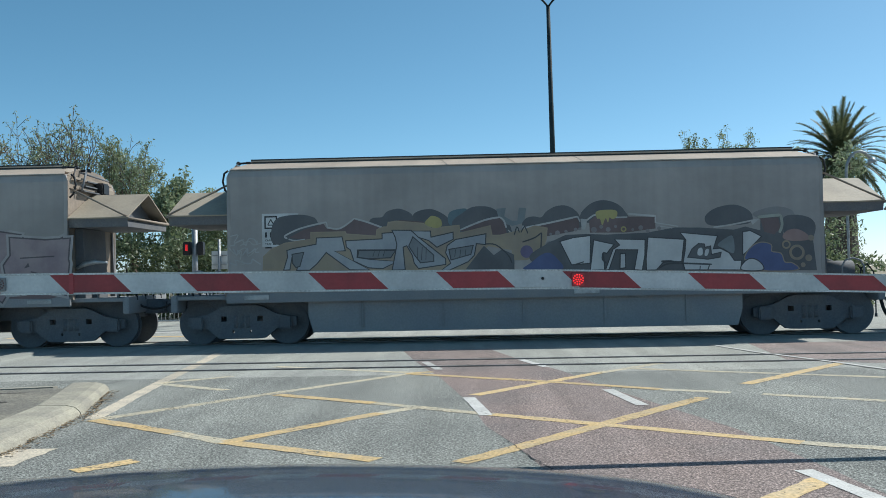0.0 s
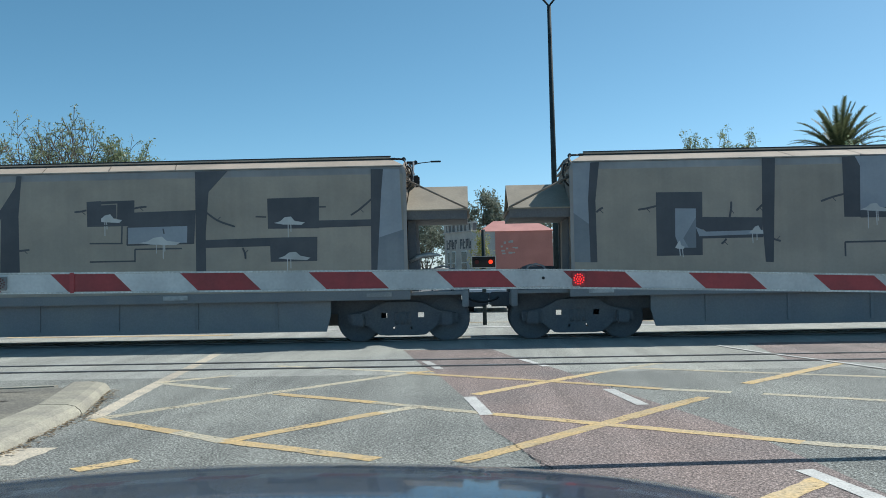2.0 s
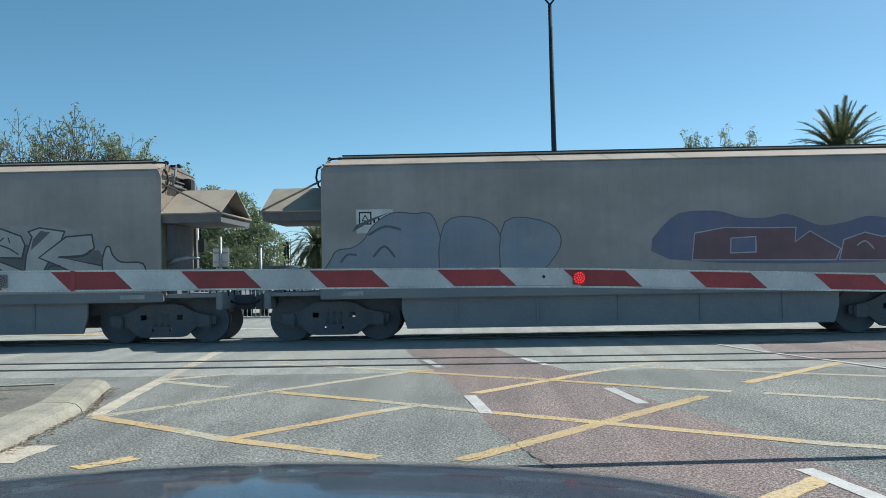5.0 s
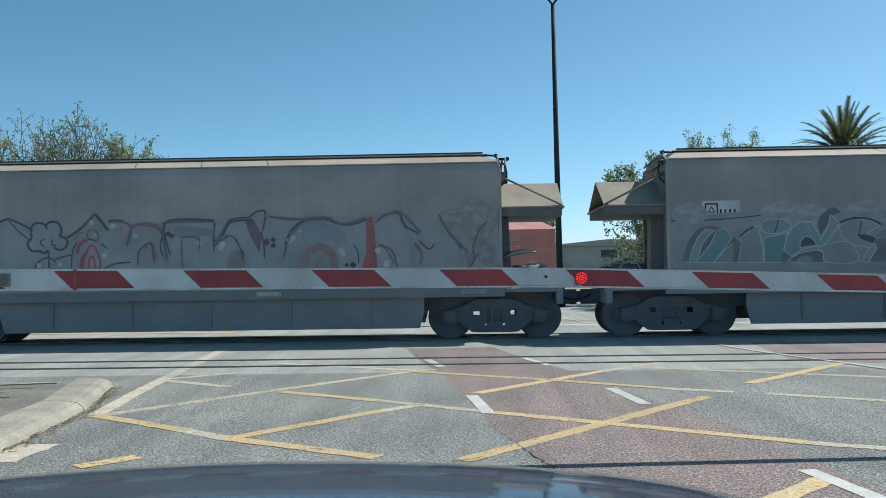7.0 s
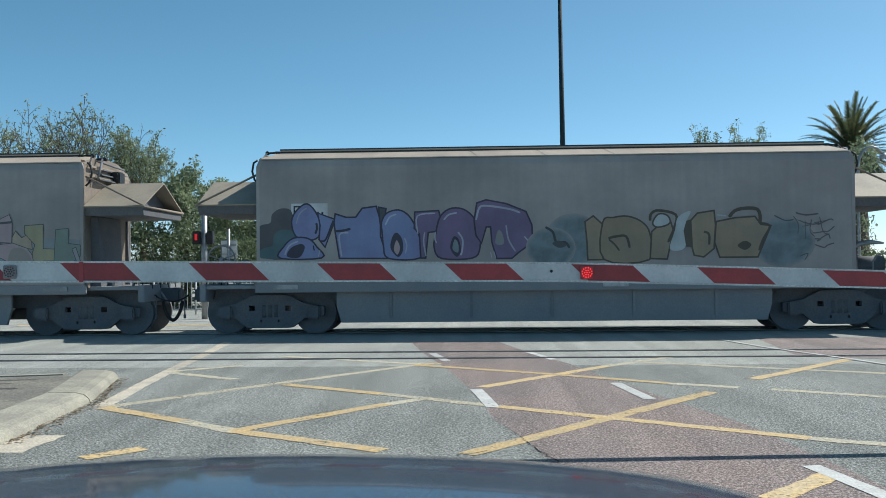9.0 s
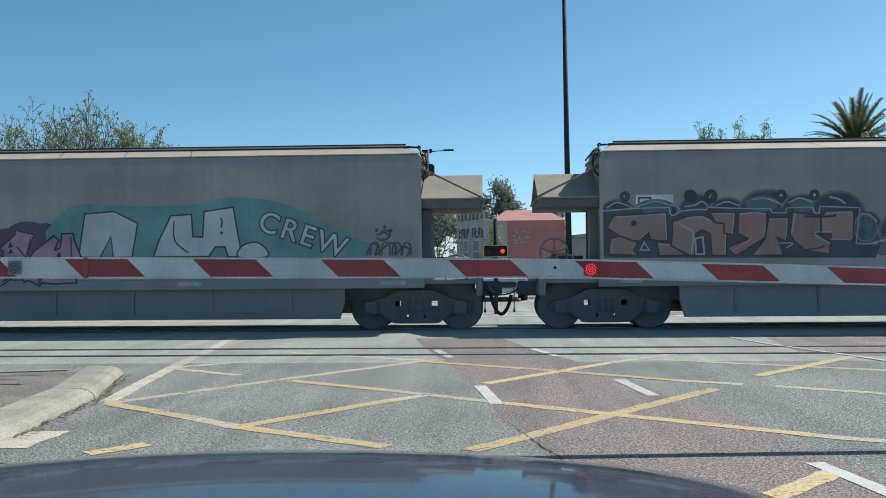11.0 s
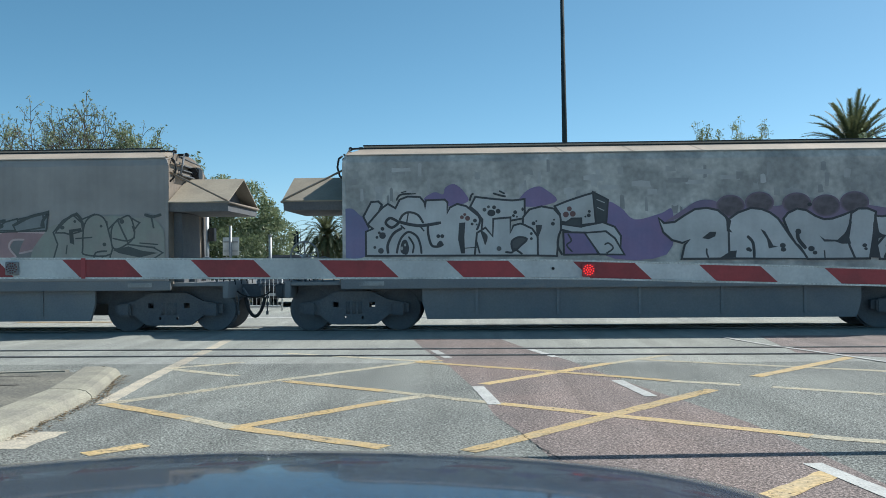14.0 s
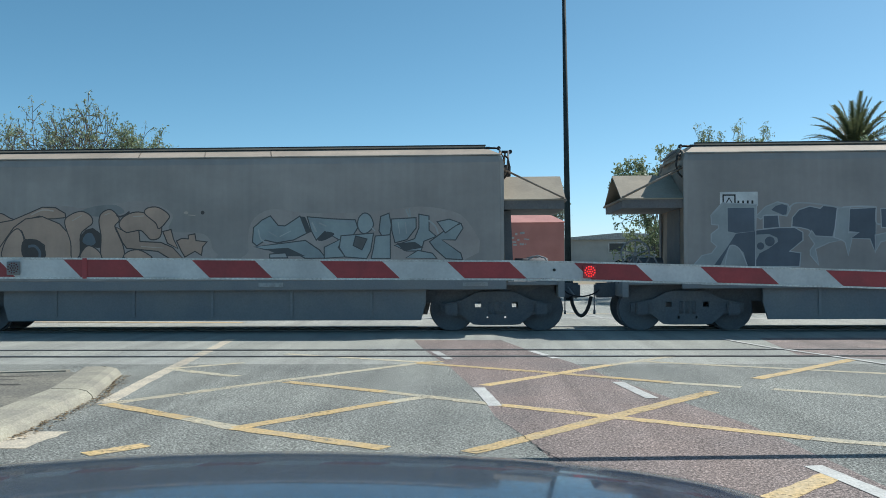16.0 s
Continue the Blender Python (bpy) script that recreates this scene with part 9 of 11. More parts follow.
g = piece(11, "white graffiti letters with black outlines under a purple band", 0.046)
form(g, PURP11B, PURP11B, [(570, 67), (585, 79), (603, 91), (617, 100), (632, 105), (651, 104), (666, 97), (678, 104), (692, 106), (704, 96), (716, 100), (726, 106), (738, 96), (756, 93), (776, 96), (795, 105), (812, 94), (827, 94), (842, 100), (862, 91), (877, 96), (892, 104), (906, 96), (931, 91), (961, 87), (984, 92), (996, 96), (1011, 90), (1030, 94), (1045, 88), (1049, 22), (1037, 42), (1030, 65), (886, 72), (846, 66), (771, 65), (676, 66), (625, 82)], soft=True)
spot(g, PLUM, 681, 94, 0.21, 1.3, PURP11B[0])
spot(g, PLUM, 731, 99, 0.21, 1.3, PURP11B[0])
spot(g, PLUM, 795, 97, 0.21, 1.3, PURP11B[0])
spot(g, PLUM, 845, 93, 0.21, 1.3, PURP11B[0])
spot(g, PLUM, 894, 98, 0.21, 1.3, PURP11B[0])
spot(g, PLUM, 994, 91, 0.21, 1.3, PURP11B[0])
form(g, WHT, BLK, [(558, 71), (565, 63), (585, 65), (603, 77), (620, 87), (640, 89), (658, 85), (671, 74), (676, 61), (677, 4), (598, 4), (603, 26), (612, 37), (597, 32), (580, 37), (566, 50)])
form(g, WHT, BLK, [(679, 69), (694, 80), (716, 88), (734, 86), (748, 80), (761, 70), (771, 55), (782, 38), (792, 25), (811, 2), (680, 4)])
form(g, WHT, BLK, [(774, 70), (781, 79), (796, 86), (811, 83), (826, 73), (841, 67), (856, 68), (874, 74), (888, 80), (884, 62), (877, 44), (888, 33), (886, 19), (892, 2), (814, 2), (801, 23), (794, 28), (782, 49)])
form(g, WHT, BLK, [(890, 78), (901, 85), (916, 85), (928, 80), (926, 63), (923, 38), (917, 2), (895, 2), (886, 24), (884, 39)])
form(g, WHT, BLK, [(931, 72), (941, 71), (956, 73), (976, 80), (996, 84), (1011, 80), (1021, 73), (1033, 64), (1025, 52), (1029, 37), (1043, 30), (1043, 0), (937, 1), (933, 23), (946, 38), (935, 46)])
form(g, BLK, BLK, [(631, 38), (645, 49), (656, 49), (654, 41), (643, 36)])
form(g, BLK, BLK, [(663, 4), (680, 15), (691, 16), (689, 4)])
line(g, BLK, 1.6, [(639, 20), (639, 12), (642, 4)])
form(g, BLK, BLK, [(732, 53), (740, 49), (754, 24), (762, 22), (746, 19), (743, 35)])
line(g, BLK, 2.6, [(709, 41), (719, 29), (721, 3)])
form(g, BLK, BLK, [(673, 78), (682, 68), (679, 54), (684, 47), (674, 50)])
line(g, BLK, 3.2, [(796, 48), (797, 35), (810, 18)])
spot(g, BLK, 797, 48, 0.06, 1.0)
form(g, BLK, BLK, [(833, 41), (842, 34), (864, 33), (876, 44), (889, 66), (884, 36), (887, 26), (871, 26), (860, 30), (841, 30)])
form(g, BLK, BLK, [(924, 43), (917, 2), (937, 1), (931, 18), (934, 35), (950, 40), (934, 43), (929, 75), (925, 61)])
form(g, BLK, BLK, [(982, 46), (1003, 47), (1003, 41), (1015, 41), (1027, 58), (1033, 62), (1019, 36), (1010, 36), (981, 39)])
line(g, BLK, 2.4, [(976, 26), (977, 11), (987, 6), (1010, 9), (1041, 4)])
form(g, BLK, BLK, [(1034, 54), (1048, 4), (1042, 0), (1032, 37)])
spot(g, BLK, 711, 18, 0.04, 1.2)
spot(g, BLK, 714, 16, 0.03, 1.2)
spot(g, BLK, 770, 24, 0.05, 1.2)
spot(g, BLK, 771, 17, 0.045, 1.2)
spot(g, BLK, 819, 18, 0.055, 1.2)
spot(g, BLK, 825, 11, 0.04, 1.2)
spot(g, BLK, 910, 23, 0.04, 1.2)
spot(g, BLK, 912, 17, 0.03, 1.2)
spot(g, BLK, 951, 22, 0.055, 1.2)
spot(g, BLK, 956, 17, 0.035, 1.2)
spot(g, BLK, 817, 95, 0.04, 1.2)
spot(g, BLK, 953, 95, 0.05, 1.2)
line(g, BLK, 1.6, [(841, 15), (842, 2)])
line(g, BLK, 2.2, [(943, 1), (951, 13), (961, 1)])

g = piece(12, "tan bubble graffiti with dark brown outlines", 0.024)
form(g, SHADE12, SHADE12, [(120, 10), (118, 60), (125, 80), (172, 88), (234, 108), (297, 103), (348, 110), (410, 114), (457, 91), (452, 61), (513, 55), (528, 30), (503, 8)], soft=True)
form(g, SHADET, SHADET, [(286, 93), (297, 101), (323, 107), (354, 108), (369, 94), (328, 87)], soft=True)
form(g, INK12, INK12, [(102, 53), (108, 41), (121, 34), (136, 36), (166, 40), (164, 30), (126, 26), (108, 37)], soft=True)
form(g, TAN12, INK12, [(106, 52), (108, 62), (118, 62), (128, 52), (134, 34), (124, 34), (116, 46)], soft=True)
form(g, TAN12, INK12, [(124, 56), (125, 77), (132, 89), (144, 93), (161, 84), (181, 81), (206, 89), (200, 69), (184, 62), (174, 50), (164, 41), (141, 41)], soft=True)
form(g, TAN12, INK12, [(130, 5), (136, 14), (151, 17), (163, 11), (165, 4)], soft=True)
form(g, TAN12, INK12, [(141, 77), (164, 81), (198, 95), (219, 104), (243, 103), (260, 93), (261, 87), (240, 85), (224, 85), (214, 90), (193, 85), (177, 73), (162, 61), (146, 37), (141, 32)])
form(g, TAN12, INK12, [(167, 68), (188, 83), (219, 87), (250, 74), (266, 57), (273, 31), (273, 13), (224, 13), (224, 37), (208, 47), (188, 48), (182, 63), (172, 68), (151, 32), (146, 14), (141, 14), (141, 32)])
form(g, TAN12, INK12, [(147, 14), (149, 37), (162, 58), (175, 65), (184, 47), (182, 14)], soft=True)
form(g, INK12, INK12, [(185, 14), (182, 42), (198, 48), (219, 40), (224, 13)], soft=True)
line(g, BLUE12, 2.4, [(193, 34), (205, 35), (214, 25), (214, 14)])
form(g, TAN12, INK12, [(261, 77), (271, 90), (291, 96), (307, 88), (310, 76), (299, 67), (288, 54), (287, 19), (274, 13), (272, 42)], soft=True)
form(g, INK12, INK12, [(288, 52), (299, 64), (312, 67), (326, 57), (330, 31), (320, 31), (307, 33), (288, 21)])
form(g, BLUE12, BLUE12, [(293, 42), (299, 56), (310, 57), (317, 41), (307, 35)], soft=True)
form(g, TAN12, INK12, [(291, 13), (295, 27), (305, 34), (320, 26), (326, 13)], soft=True)
form(g, TAN12, INK12, [(324, 77), (328, 92), (343, 99), (355, 90), (359, 80), (351, 70), (359, 51), (367, 31), (365, 13), (330, 13), (328, 52)], soft=True)
line(g, INK12, 1.6, [(355, 90), (361, 87), (371, 90), (379, 96)])
form(g, TAN12, INK12, [(361, 72), (369, 86), (390, 94), (412, 90), (426, 76), (436, 71), (434, 51), (419, 46), (408, 56), (398, 63), (374, 59)], soft=True)
form(g, TAN12, INK12, [(408, 92), (412, 101), (431, 102), (450, 89), (446, 79), (433, 66), (427, 76)], soft=True)
form(g, TAN12, INK12, [(355, 67), (374, 57), (395, 61), (397, 41), (436, 39), (457, 30), (474, 12), (452, 12), (431, 25), (374, 31), (367, 41)])
form(g, TAN12, INK12, [(371, 13), (377, 23), (395, 26), (412, 18), (416, 12)], soft=True)
form(g, TAN12, INK12, [(441, 59), (454, 62), (458, 46), (466, 30), (449, 39)])
form(g, TAN12, INK12, [(466, 42), (474, 46), (487, 45), (487, 52), (497, 54), (499, 42), (518, 40), (511, 32), (509, 18), (498, 25), (480, 15), (474, 25)])
line(g, HI12, 1.2, [(198, 91), (219, 100), (240, 98)])
line(g, HI12, 1.2, [(274, 80), (292, 90)])
line(g, HI12, 1.2, [(333, 90), (344, 94)])
line(g, HI12, 1.2, [(385, 87), (405, 88)])
spot(g, HI12, 482, 93, 0.03, 1.6)
line(g, HI12, 1.0, [(486, 89), (499, 88)])
spot(g, INK12, 512, 93, 0.04, 1.0)
line(g, HI12, 0.8, [(400, 33), (441, 30)])

g = piece(12, "silver-teal graffiti with dark outlines", 0.024)
form(g, SHADE12, SHADE12, [(595, 24), (600, 75), (636, 98), (697, 91), (798, 91), (848, 96), (919, 100), (984, 77), (978, 5), (615, 7)], soft=True)
form(g, TEAL12, DK6, [(603, 40), (605, 65), (620, 78), (634, 85), (648, 68), (661, 67), (687, 84), (702, 57), (676, 44), (646, 39), (625, 44), (610, 34)])
line(g, PALE9, 1.2, [(613, 62), (617, 45), (631, 37)])
line(g, PALE9, 1.0, [(631, 58), (646, 49)])
line(g, PALE9, 1.0, [(651, 49), (671, 59)])
form(g, DK6, DK6, [(687, 85), (697, 84), (708, 57), (699, 54)])
form(g, TEAL12, DK6, [(607, 31), (646, 35), (697, 41), (722, 24), (732, 11), (697, 11), (676, 23), (625, 27)])
form(g, DK6, DK6, [(625, 27), (666, 29), (697, 14), (656, 14)])
form(g, PALE9, DK6, [(634, 17), (661, 19), (664, 12), (634, 12)])
form(g, TEAL12, DK6, [(702, 83), (747, 79), (786, 77), (790, 64), (780, 48), (757, 44), (732, 59), (717, 44), (709, 59)])
form(g, DK6, DK6, [(719, 44), (732, 57), (749, 54), (742, 47), (727, 41)], soft=True)
line(g, PALE9, 2.0, [(709, 74), (717, 57)])
line(g, PALE9, 1.6, [(722, 73), (735, 67)])
form(g, TEAL12, DK6, [(732, 29), (762, 44), (755, 29), (767, 13), (732, 11)])
form(g, TEAL12, DK6, [(762, 49), (818, 53), (813, 23), (806, 10), (769, 13), (759, 29)])
form(g, TEAL12, DK6, [(792, 67), (794, 81), (803, 89), (813, 84), (818, 68), (808, 56), (798, 56)], soft=True)
line(g, PALE9, 1.4, [(814, 66), (822, 58)])
form(g, DKS, DK6, [(788, 48), (806, 43), (798, 26), (784, 33)])
form(g, TEAL12, DK6, [(830, 58), (833, 83), (846, 88), (850, 68), (848, 53), (836, 48)])
form(g, TEAL12, DK6, [(823, 48), (848, 50), (848, 10), (816, 10), (820, 28)])
form(g, TEAL12, DK6, [(852, 78), (894, 80), (894, 63), (878, 43), (858, 38), (853, 58)])
line(g, PALE9, 1.8, [(877, 96), (883, 82)])
line(g, PALE9, 1.8, [(883, 98), (885, 82)])
line(g, PALE9, 1.0, [(863, 73), (866, 53)])
line(g, PALE9, 1.0, [(876, 73), (878, 53)])
form(g, TEAL12, DK6, [(901, 86), (917, 83), (917, 58), (929, 48), (908, 40), (903, 23), (878, 23), (858, 32), (893, 43), (901, 63)])
form(g, DK6, DK6, [(860, 36), (893, 38), (908, 28), (873, 22)])
form(g, TEAL12, DK6, [(920, 38), (949, 59), (974, 69), (977, 62), (964, 42), (939, 42), (973, 17), (976, 7), (948, 9), (928, 27)])
form(g, TEAL12, DK6, [(934, 73), (954, 77), (971, 71), (947, 55)])
line(g, PALE9, 1.5, [(917, 76), (929, 66), (934, 52)])
form(g, TEAL12, DK6, [(878, 10), (898, 22), (923, 17), (930, 9)])

g = piece(13, "white graffiti forms around dark blocks", 0.022)
form(g, PALE13, WHT13, [(66, 102), (124, 99), (122, 56), (120, -8), (15, -7), (30, 10), (47, 14), (57, 27), (47, 36), (47, 48), (60, 58), (60, 65), (48, 66), (47, 81)])
form(g, INK13, PALE13, [(75, 94), (121, 94), (121, 53), (89, 50), (75, 53)])
form(g, INK13, INK13, [(89, 49), (122, 53), (122, -8), (108, -8), (102, 16), (87, 29), (78, 29), (61, -7), (50, -7), (72, 23)])
line(g, WHT13, 0.9, [(69, -7), (78, 27), (95, 22), (108, -7)])
form(g, PALE13, WHT13, [(125, 79), (141, 95), (161, 103), (178, 99), (182, 91), (176, 80), (163, 82), (139, 82), (132, 75)])
form(g, INK13, INK13, [(150, 90), (158, 97), (169, 100), (178, 97), (176, 82), (170, 81)])
form(g, INK13, WHT13, [(137, 79), (161, 80), (163, 60), (137, 58)])
form(g, INK13, WHT13, [(124, 54), (163, 58), (190, 58), (203, 50), (203, 37), (179, 17), (199, 14), (197, -8), (123, -8)])
form(g, PALE13, PALE13, [(123, 47), (146, 48), (160, 41), (161, 34), (146, 23), (129, 14), (123, 2)])
spot(g, INK13, 131, 27, 0.075, 1.0)
spot(g, INK13, 147, 35, 0.1, 1.0)
form(g, INK13, WHT13, [(186, 61), (187, 76), (198, 89), (216, 95), (234, 91), (240, 96), (267, 93), (254, 42), (230, 41), (214, 56), (198, 60)])
form(g, PALE13, WHT13, [(219, 52), (225, 43), (256, 41), (270, 37), (248, 33), (224, 22), (230, -6), (217, 11), (217, 19), (225, 30), (215, 45)])
form(g, PALE13, WHT13, [(264, 91), (285, 94), (281, 48), (301, 50), (299, 44), (287, 40), (281, 11), (277, 33), (270, 38), (258, 42)])
form(g, INK13, WHT13, [(285, 90), (329, 92), (327, 16), (319, 39), (287, 40), (301, 50), (283, 52)])
form(g, PALE13, WHT13, [(328, 44), (347, 48), (346, 36), (336, 34), (328, 18)])
line(g, WHT13, 1.4, [(273, 94), (302, 95), (330, 94)])
line(g, WHT13, 1.4, [(330, 94), (330, 65), (350, 67)])
line(g, WHT13, 1.3, [(181, 93), (194, 102), (235, 99), (271, 92)])
line(g, WHT13, 1.2, [(45, 79), (68, 101)])
form(g, INK13, WHT13, [(338, 90), (380, 90), (377, 55), (339, 59)])
form(g, PALE13, WHT13, [(352, 44), (385, 55), (390, 25), (375, -5), (353, -1)])


def wall_word(k, text, a, b, size, turn, col, edge):
    """A readable painted word."""
    for grow, c, lift in ((0.030, edge, 0.0), (0.004, col, 0.0012)):
        cu = bpy.data.curves.new("word", "FONT")
        cu.body, cu.size, cu.offset, cu.align_x, cu.align_y, cu.space_character = text, size, grow, "CENTER", "CENTER", 1.18
        cu.materials.append(paint(c))
        x, z = side_xz(a, b)
        ob = new("painted_word", cu)
        ob.parent = WAGONS[k]
        ob.matrix_basis = pose(x, FACE - 0.0105 - lift, z, 0, -turn, 0) @ pose(0, 0, 0, 90)


wall_word(8, "CREW", 838, 49, 0.62, -19, (0.55, 0.55, 0.55), BLK)

scribble(0, 8, 62, 0.55, 0.60, (0.45, 0.45, 0.45), 4)
scribble(11, 1000, 20, 0.4, 0.4, (0.1, 0.1, 0.1), 7, 2)
scribble(7, 930, 70, 0.9, 0.7, (0.12, 0.12, 0.12), 21, 4)
for k, b_top, tall in ((0, 112, 0.70), (3, 113, 0.77), (5, 110, 0.36), (6, 116, 0.36), (7, 112, 0.30), (9, 114, 0.30), (10, 114, 0.38), (12, 122, 0.75), (13, 122, 0.30), (8, 112, 0.4), (-1, 112, 0.4), (4, 112, 0.5)):
    number_board(k, b_top, tall)
# one wagon has a pale, scrubbed side
for o in WAGONS[11].children:
    if o.name.startswith(("body", "corner_post")):
        o.data = o.data.copy()
        o.data.materials[0] = M_BODY_PALE
tagged(WAGONS[11], "pale scrubbed grain hopper wagon with white graffiti letters on purple")
tagged(WAGONS[1], "grain hopper wagon covered in huge khaki block letters")
tagged(WAGONS[2], "grain hopper wagon painted with khaki block letters and white drips")
tagged(WAGONS[3], "grey grain hopper wagon with silver graffiti letters")
tagged(WAGONS[7], "grey grain hopper wagon with blue and gold graffiti")

# ---------------------------------------------------------------- trees, palms, hedges
def leaves(rng, centres, per, spread, size, squash=0.8):
    """Small folded leaf quads scattered about the centres, as one mesh."""
    centres = np.asarray(centres)
    n = len(centres) * per
    c = np.repeat(centres, per, axis=0) + rng.normal(0, 1, (n, 3)) * np.array([spread, spread, spread * squash])
    a = rng.normal(0, 1, (n, 3))
    a /= np.linalg.norm(a, axis=1)[:, None]
    b = np.cross(a, rng.normal(0, 1, (n, 3)))
    b /= np.linalg.norm(b, axis=1)[:, None] + 1e-6
    s = rng.uniform(0.6, 1.3, (n, 1)) * size
    v = np.stack([c - a * s, c + b * s * 0.42, c + a * s, c - b * s * 0.42], 1).reshape(-1, 3)
    me = bpy.data.meshes.new("crown")
    me.from_pydata(v.tolist(), [], np.arange(n * 4).reshape(-1, 4).tolist())
    return me


def grow(bm, rng, p, d, length, r, depth, tips, bend=0.30, forks=(3, 3), up=0.08):
    pts, rad = [p], [r]
    n = 4
    for i in range(n):
        d = (d + Vector(rng.normal(0, bend / n * 1.6, 3)) + Vector((0, 0, up / n))).normalized()
        p = p + d * length / n
        pts.append(p)
        rad.append(r * (1 - 0.45 * (i + 1) / n))
    tube(bm, pts, [max(v, 0.013) for v in rad], 6 if depth > 2 else 4)
    if depth == 0:
        tips.extend((pts[-1], pts[-1], pts[3]))
        return
    if depth == 1:
        tips.append(pts[-1])
    for k in range(rng.integers(forks[0], forks[1] + 1)):
        e = (d + Vector(rng.normal(0, 0.55, 3))).normalized()
        grow(bm, rng, pts[-1] if k < 2 else pts[2], e, length * rng.uniform(0.62, 0.85), rad[-1] * 0.86, depth - 1, tips, bend, forks, up)


def tree(x, y, h, depth, seed, leaf, per, spread, size, label, trunk=0.20, first=0.30, half=2.0, limbs=4, wide=0.7, forks=(3, 3), name="tree", fan=False):
    """A branching tree, drawn out to its height and half width, with tufts of leaves on its twigs."""
    rng = np.random.default_rng(seed)
    t = thing(name, None, None, label, "tree", group="street trees", at=pose(x, y, 0))
    bm = B()
    tips = []
    top = Vector((0, 0, h * first))
    for k in range(limbs):
        a = 6.283 * (k + rng.uniform(-0.25, 0.25)) / limbs
        tilt = wide * (0.20 + 1.0 * (k * 0.618 % 1.0)) if fan else wide
        d = Vector((math.cos(a) * tilt, math.sin(a) * tilt, 1.0)).normalized()
        grow(bm, rng, top, d, h * (1 - first) * 0.36, trunk * 0.62, depth, tips, forks=forks)
    sz = (h - top.z) / (max(p.z for p in tips) - top.z)
    sx = half / sorted(max(abs(p.x), abs(p.y)) for p in tips)[int(len(tips) * 0.97)]
    def fit(p):
        return Vector((p.x * sx, p.y * sx, top.z + (p.z - top.z) * sz))
    for v in bm.verts:
        v.co = fit(v.co)
    tube(bm, [(0, 0, -0.1), (0.05, 0.03, top.z / 2), (0, 0, top.z + 0.1)], [trunk * 1.25, trunk, trunk * 0.85], 10)
    part("trunk", bm, M_BARK, t)
    me = leaves(rng, [tuple(fit(p)) for p in tips], per, spread, size)
    me.materials.append(leaf)
    part("crown", me, None, t)
    return t


def bush(name, x, y, lumps, n, size, leaf, seed, label, category):
    """Dense foliage: leaves on the skin of many lumps, with dark stems inside."""
    rng = np.random.default_rng(seed)
    t = thing(name, None, None, label, category, at=pose(x, y, 0))
    cs = []
    for cx, cy, cz, rx, rz in lumps:
        d = rng.normal(0, 1, (n, 3))
        d /= np.linalg.norm(d, axis=1)[:, None]
        r = rng.uniform(0.55, 1.0, (n, 1)) ** 0.4
        bumps = 1 + 0.18 * np.sin(d[:, :1] * 7 + cx) + 0.14 * np.sin(d[:, 2:] * 9 + cz * 2)
        q = d * r * bumps * np.array([rx, rx, rz]) + np.array([cx, cy, cz])
        cs.append(q[q[:, 2] > 0.05])
    me = leaves(rng, np.concatenate(cs), 2, size * 1.2, size)
    me.materials.append(leaf)
    for cx, cy, cz, rx, rz in lumps:
        bm = B()
        rod(bm, (cx * 0.8, cy, -0.05), (cx, cy, cz + rz * 0.3), 0.09, 0.03, 6)
        part("stem", bm, M_BARK, t)
    part("crown", me, None, t)
    return t


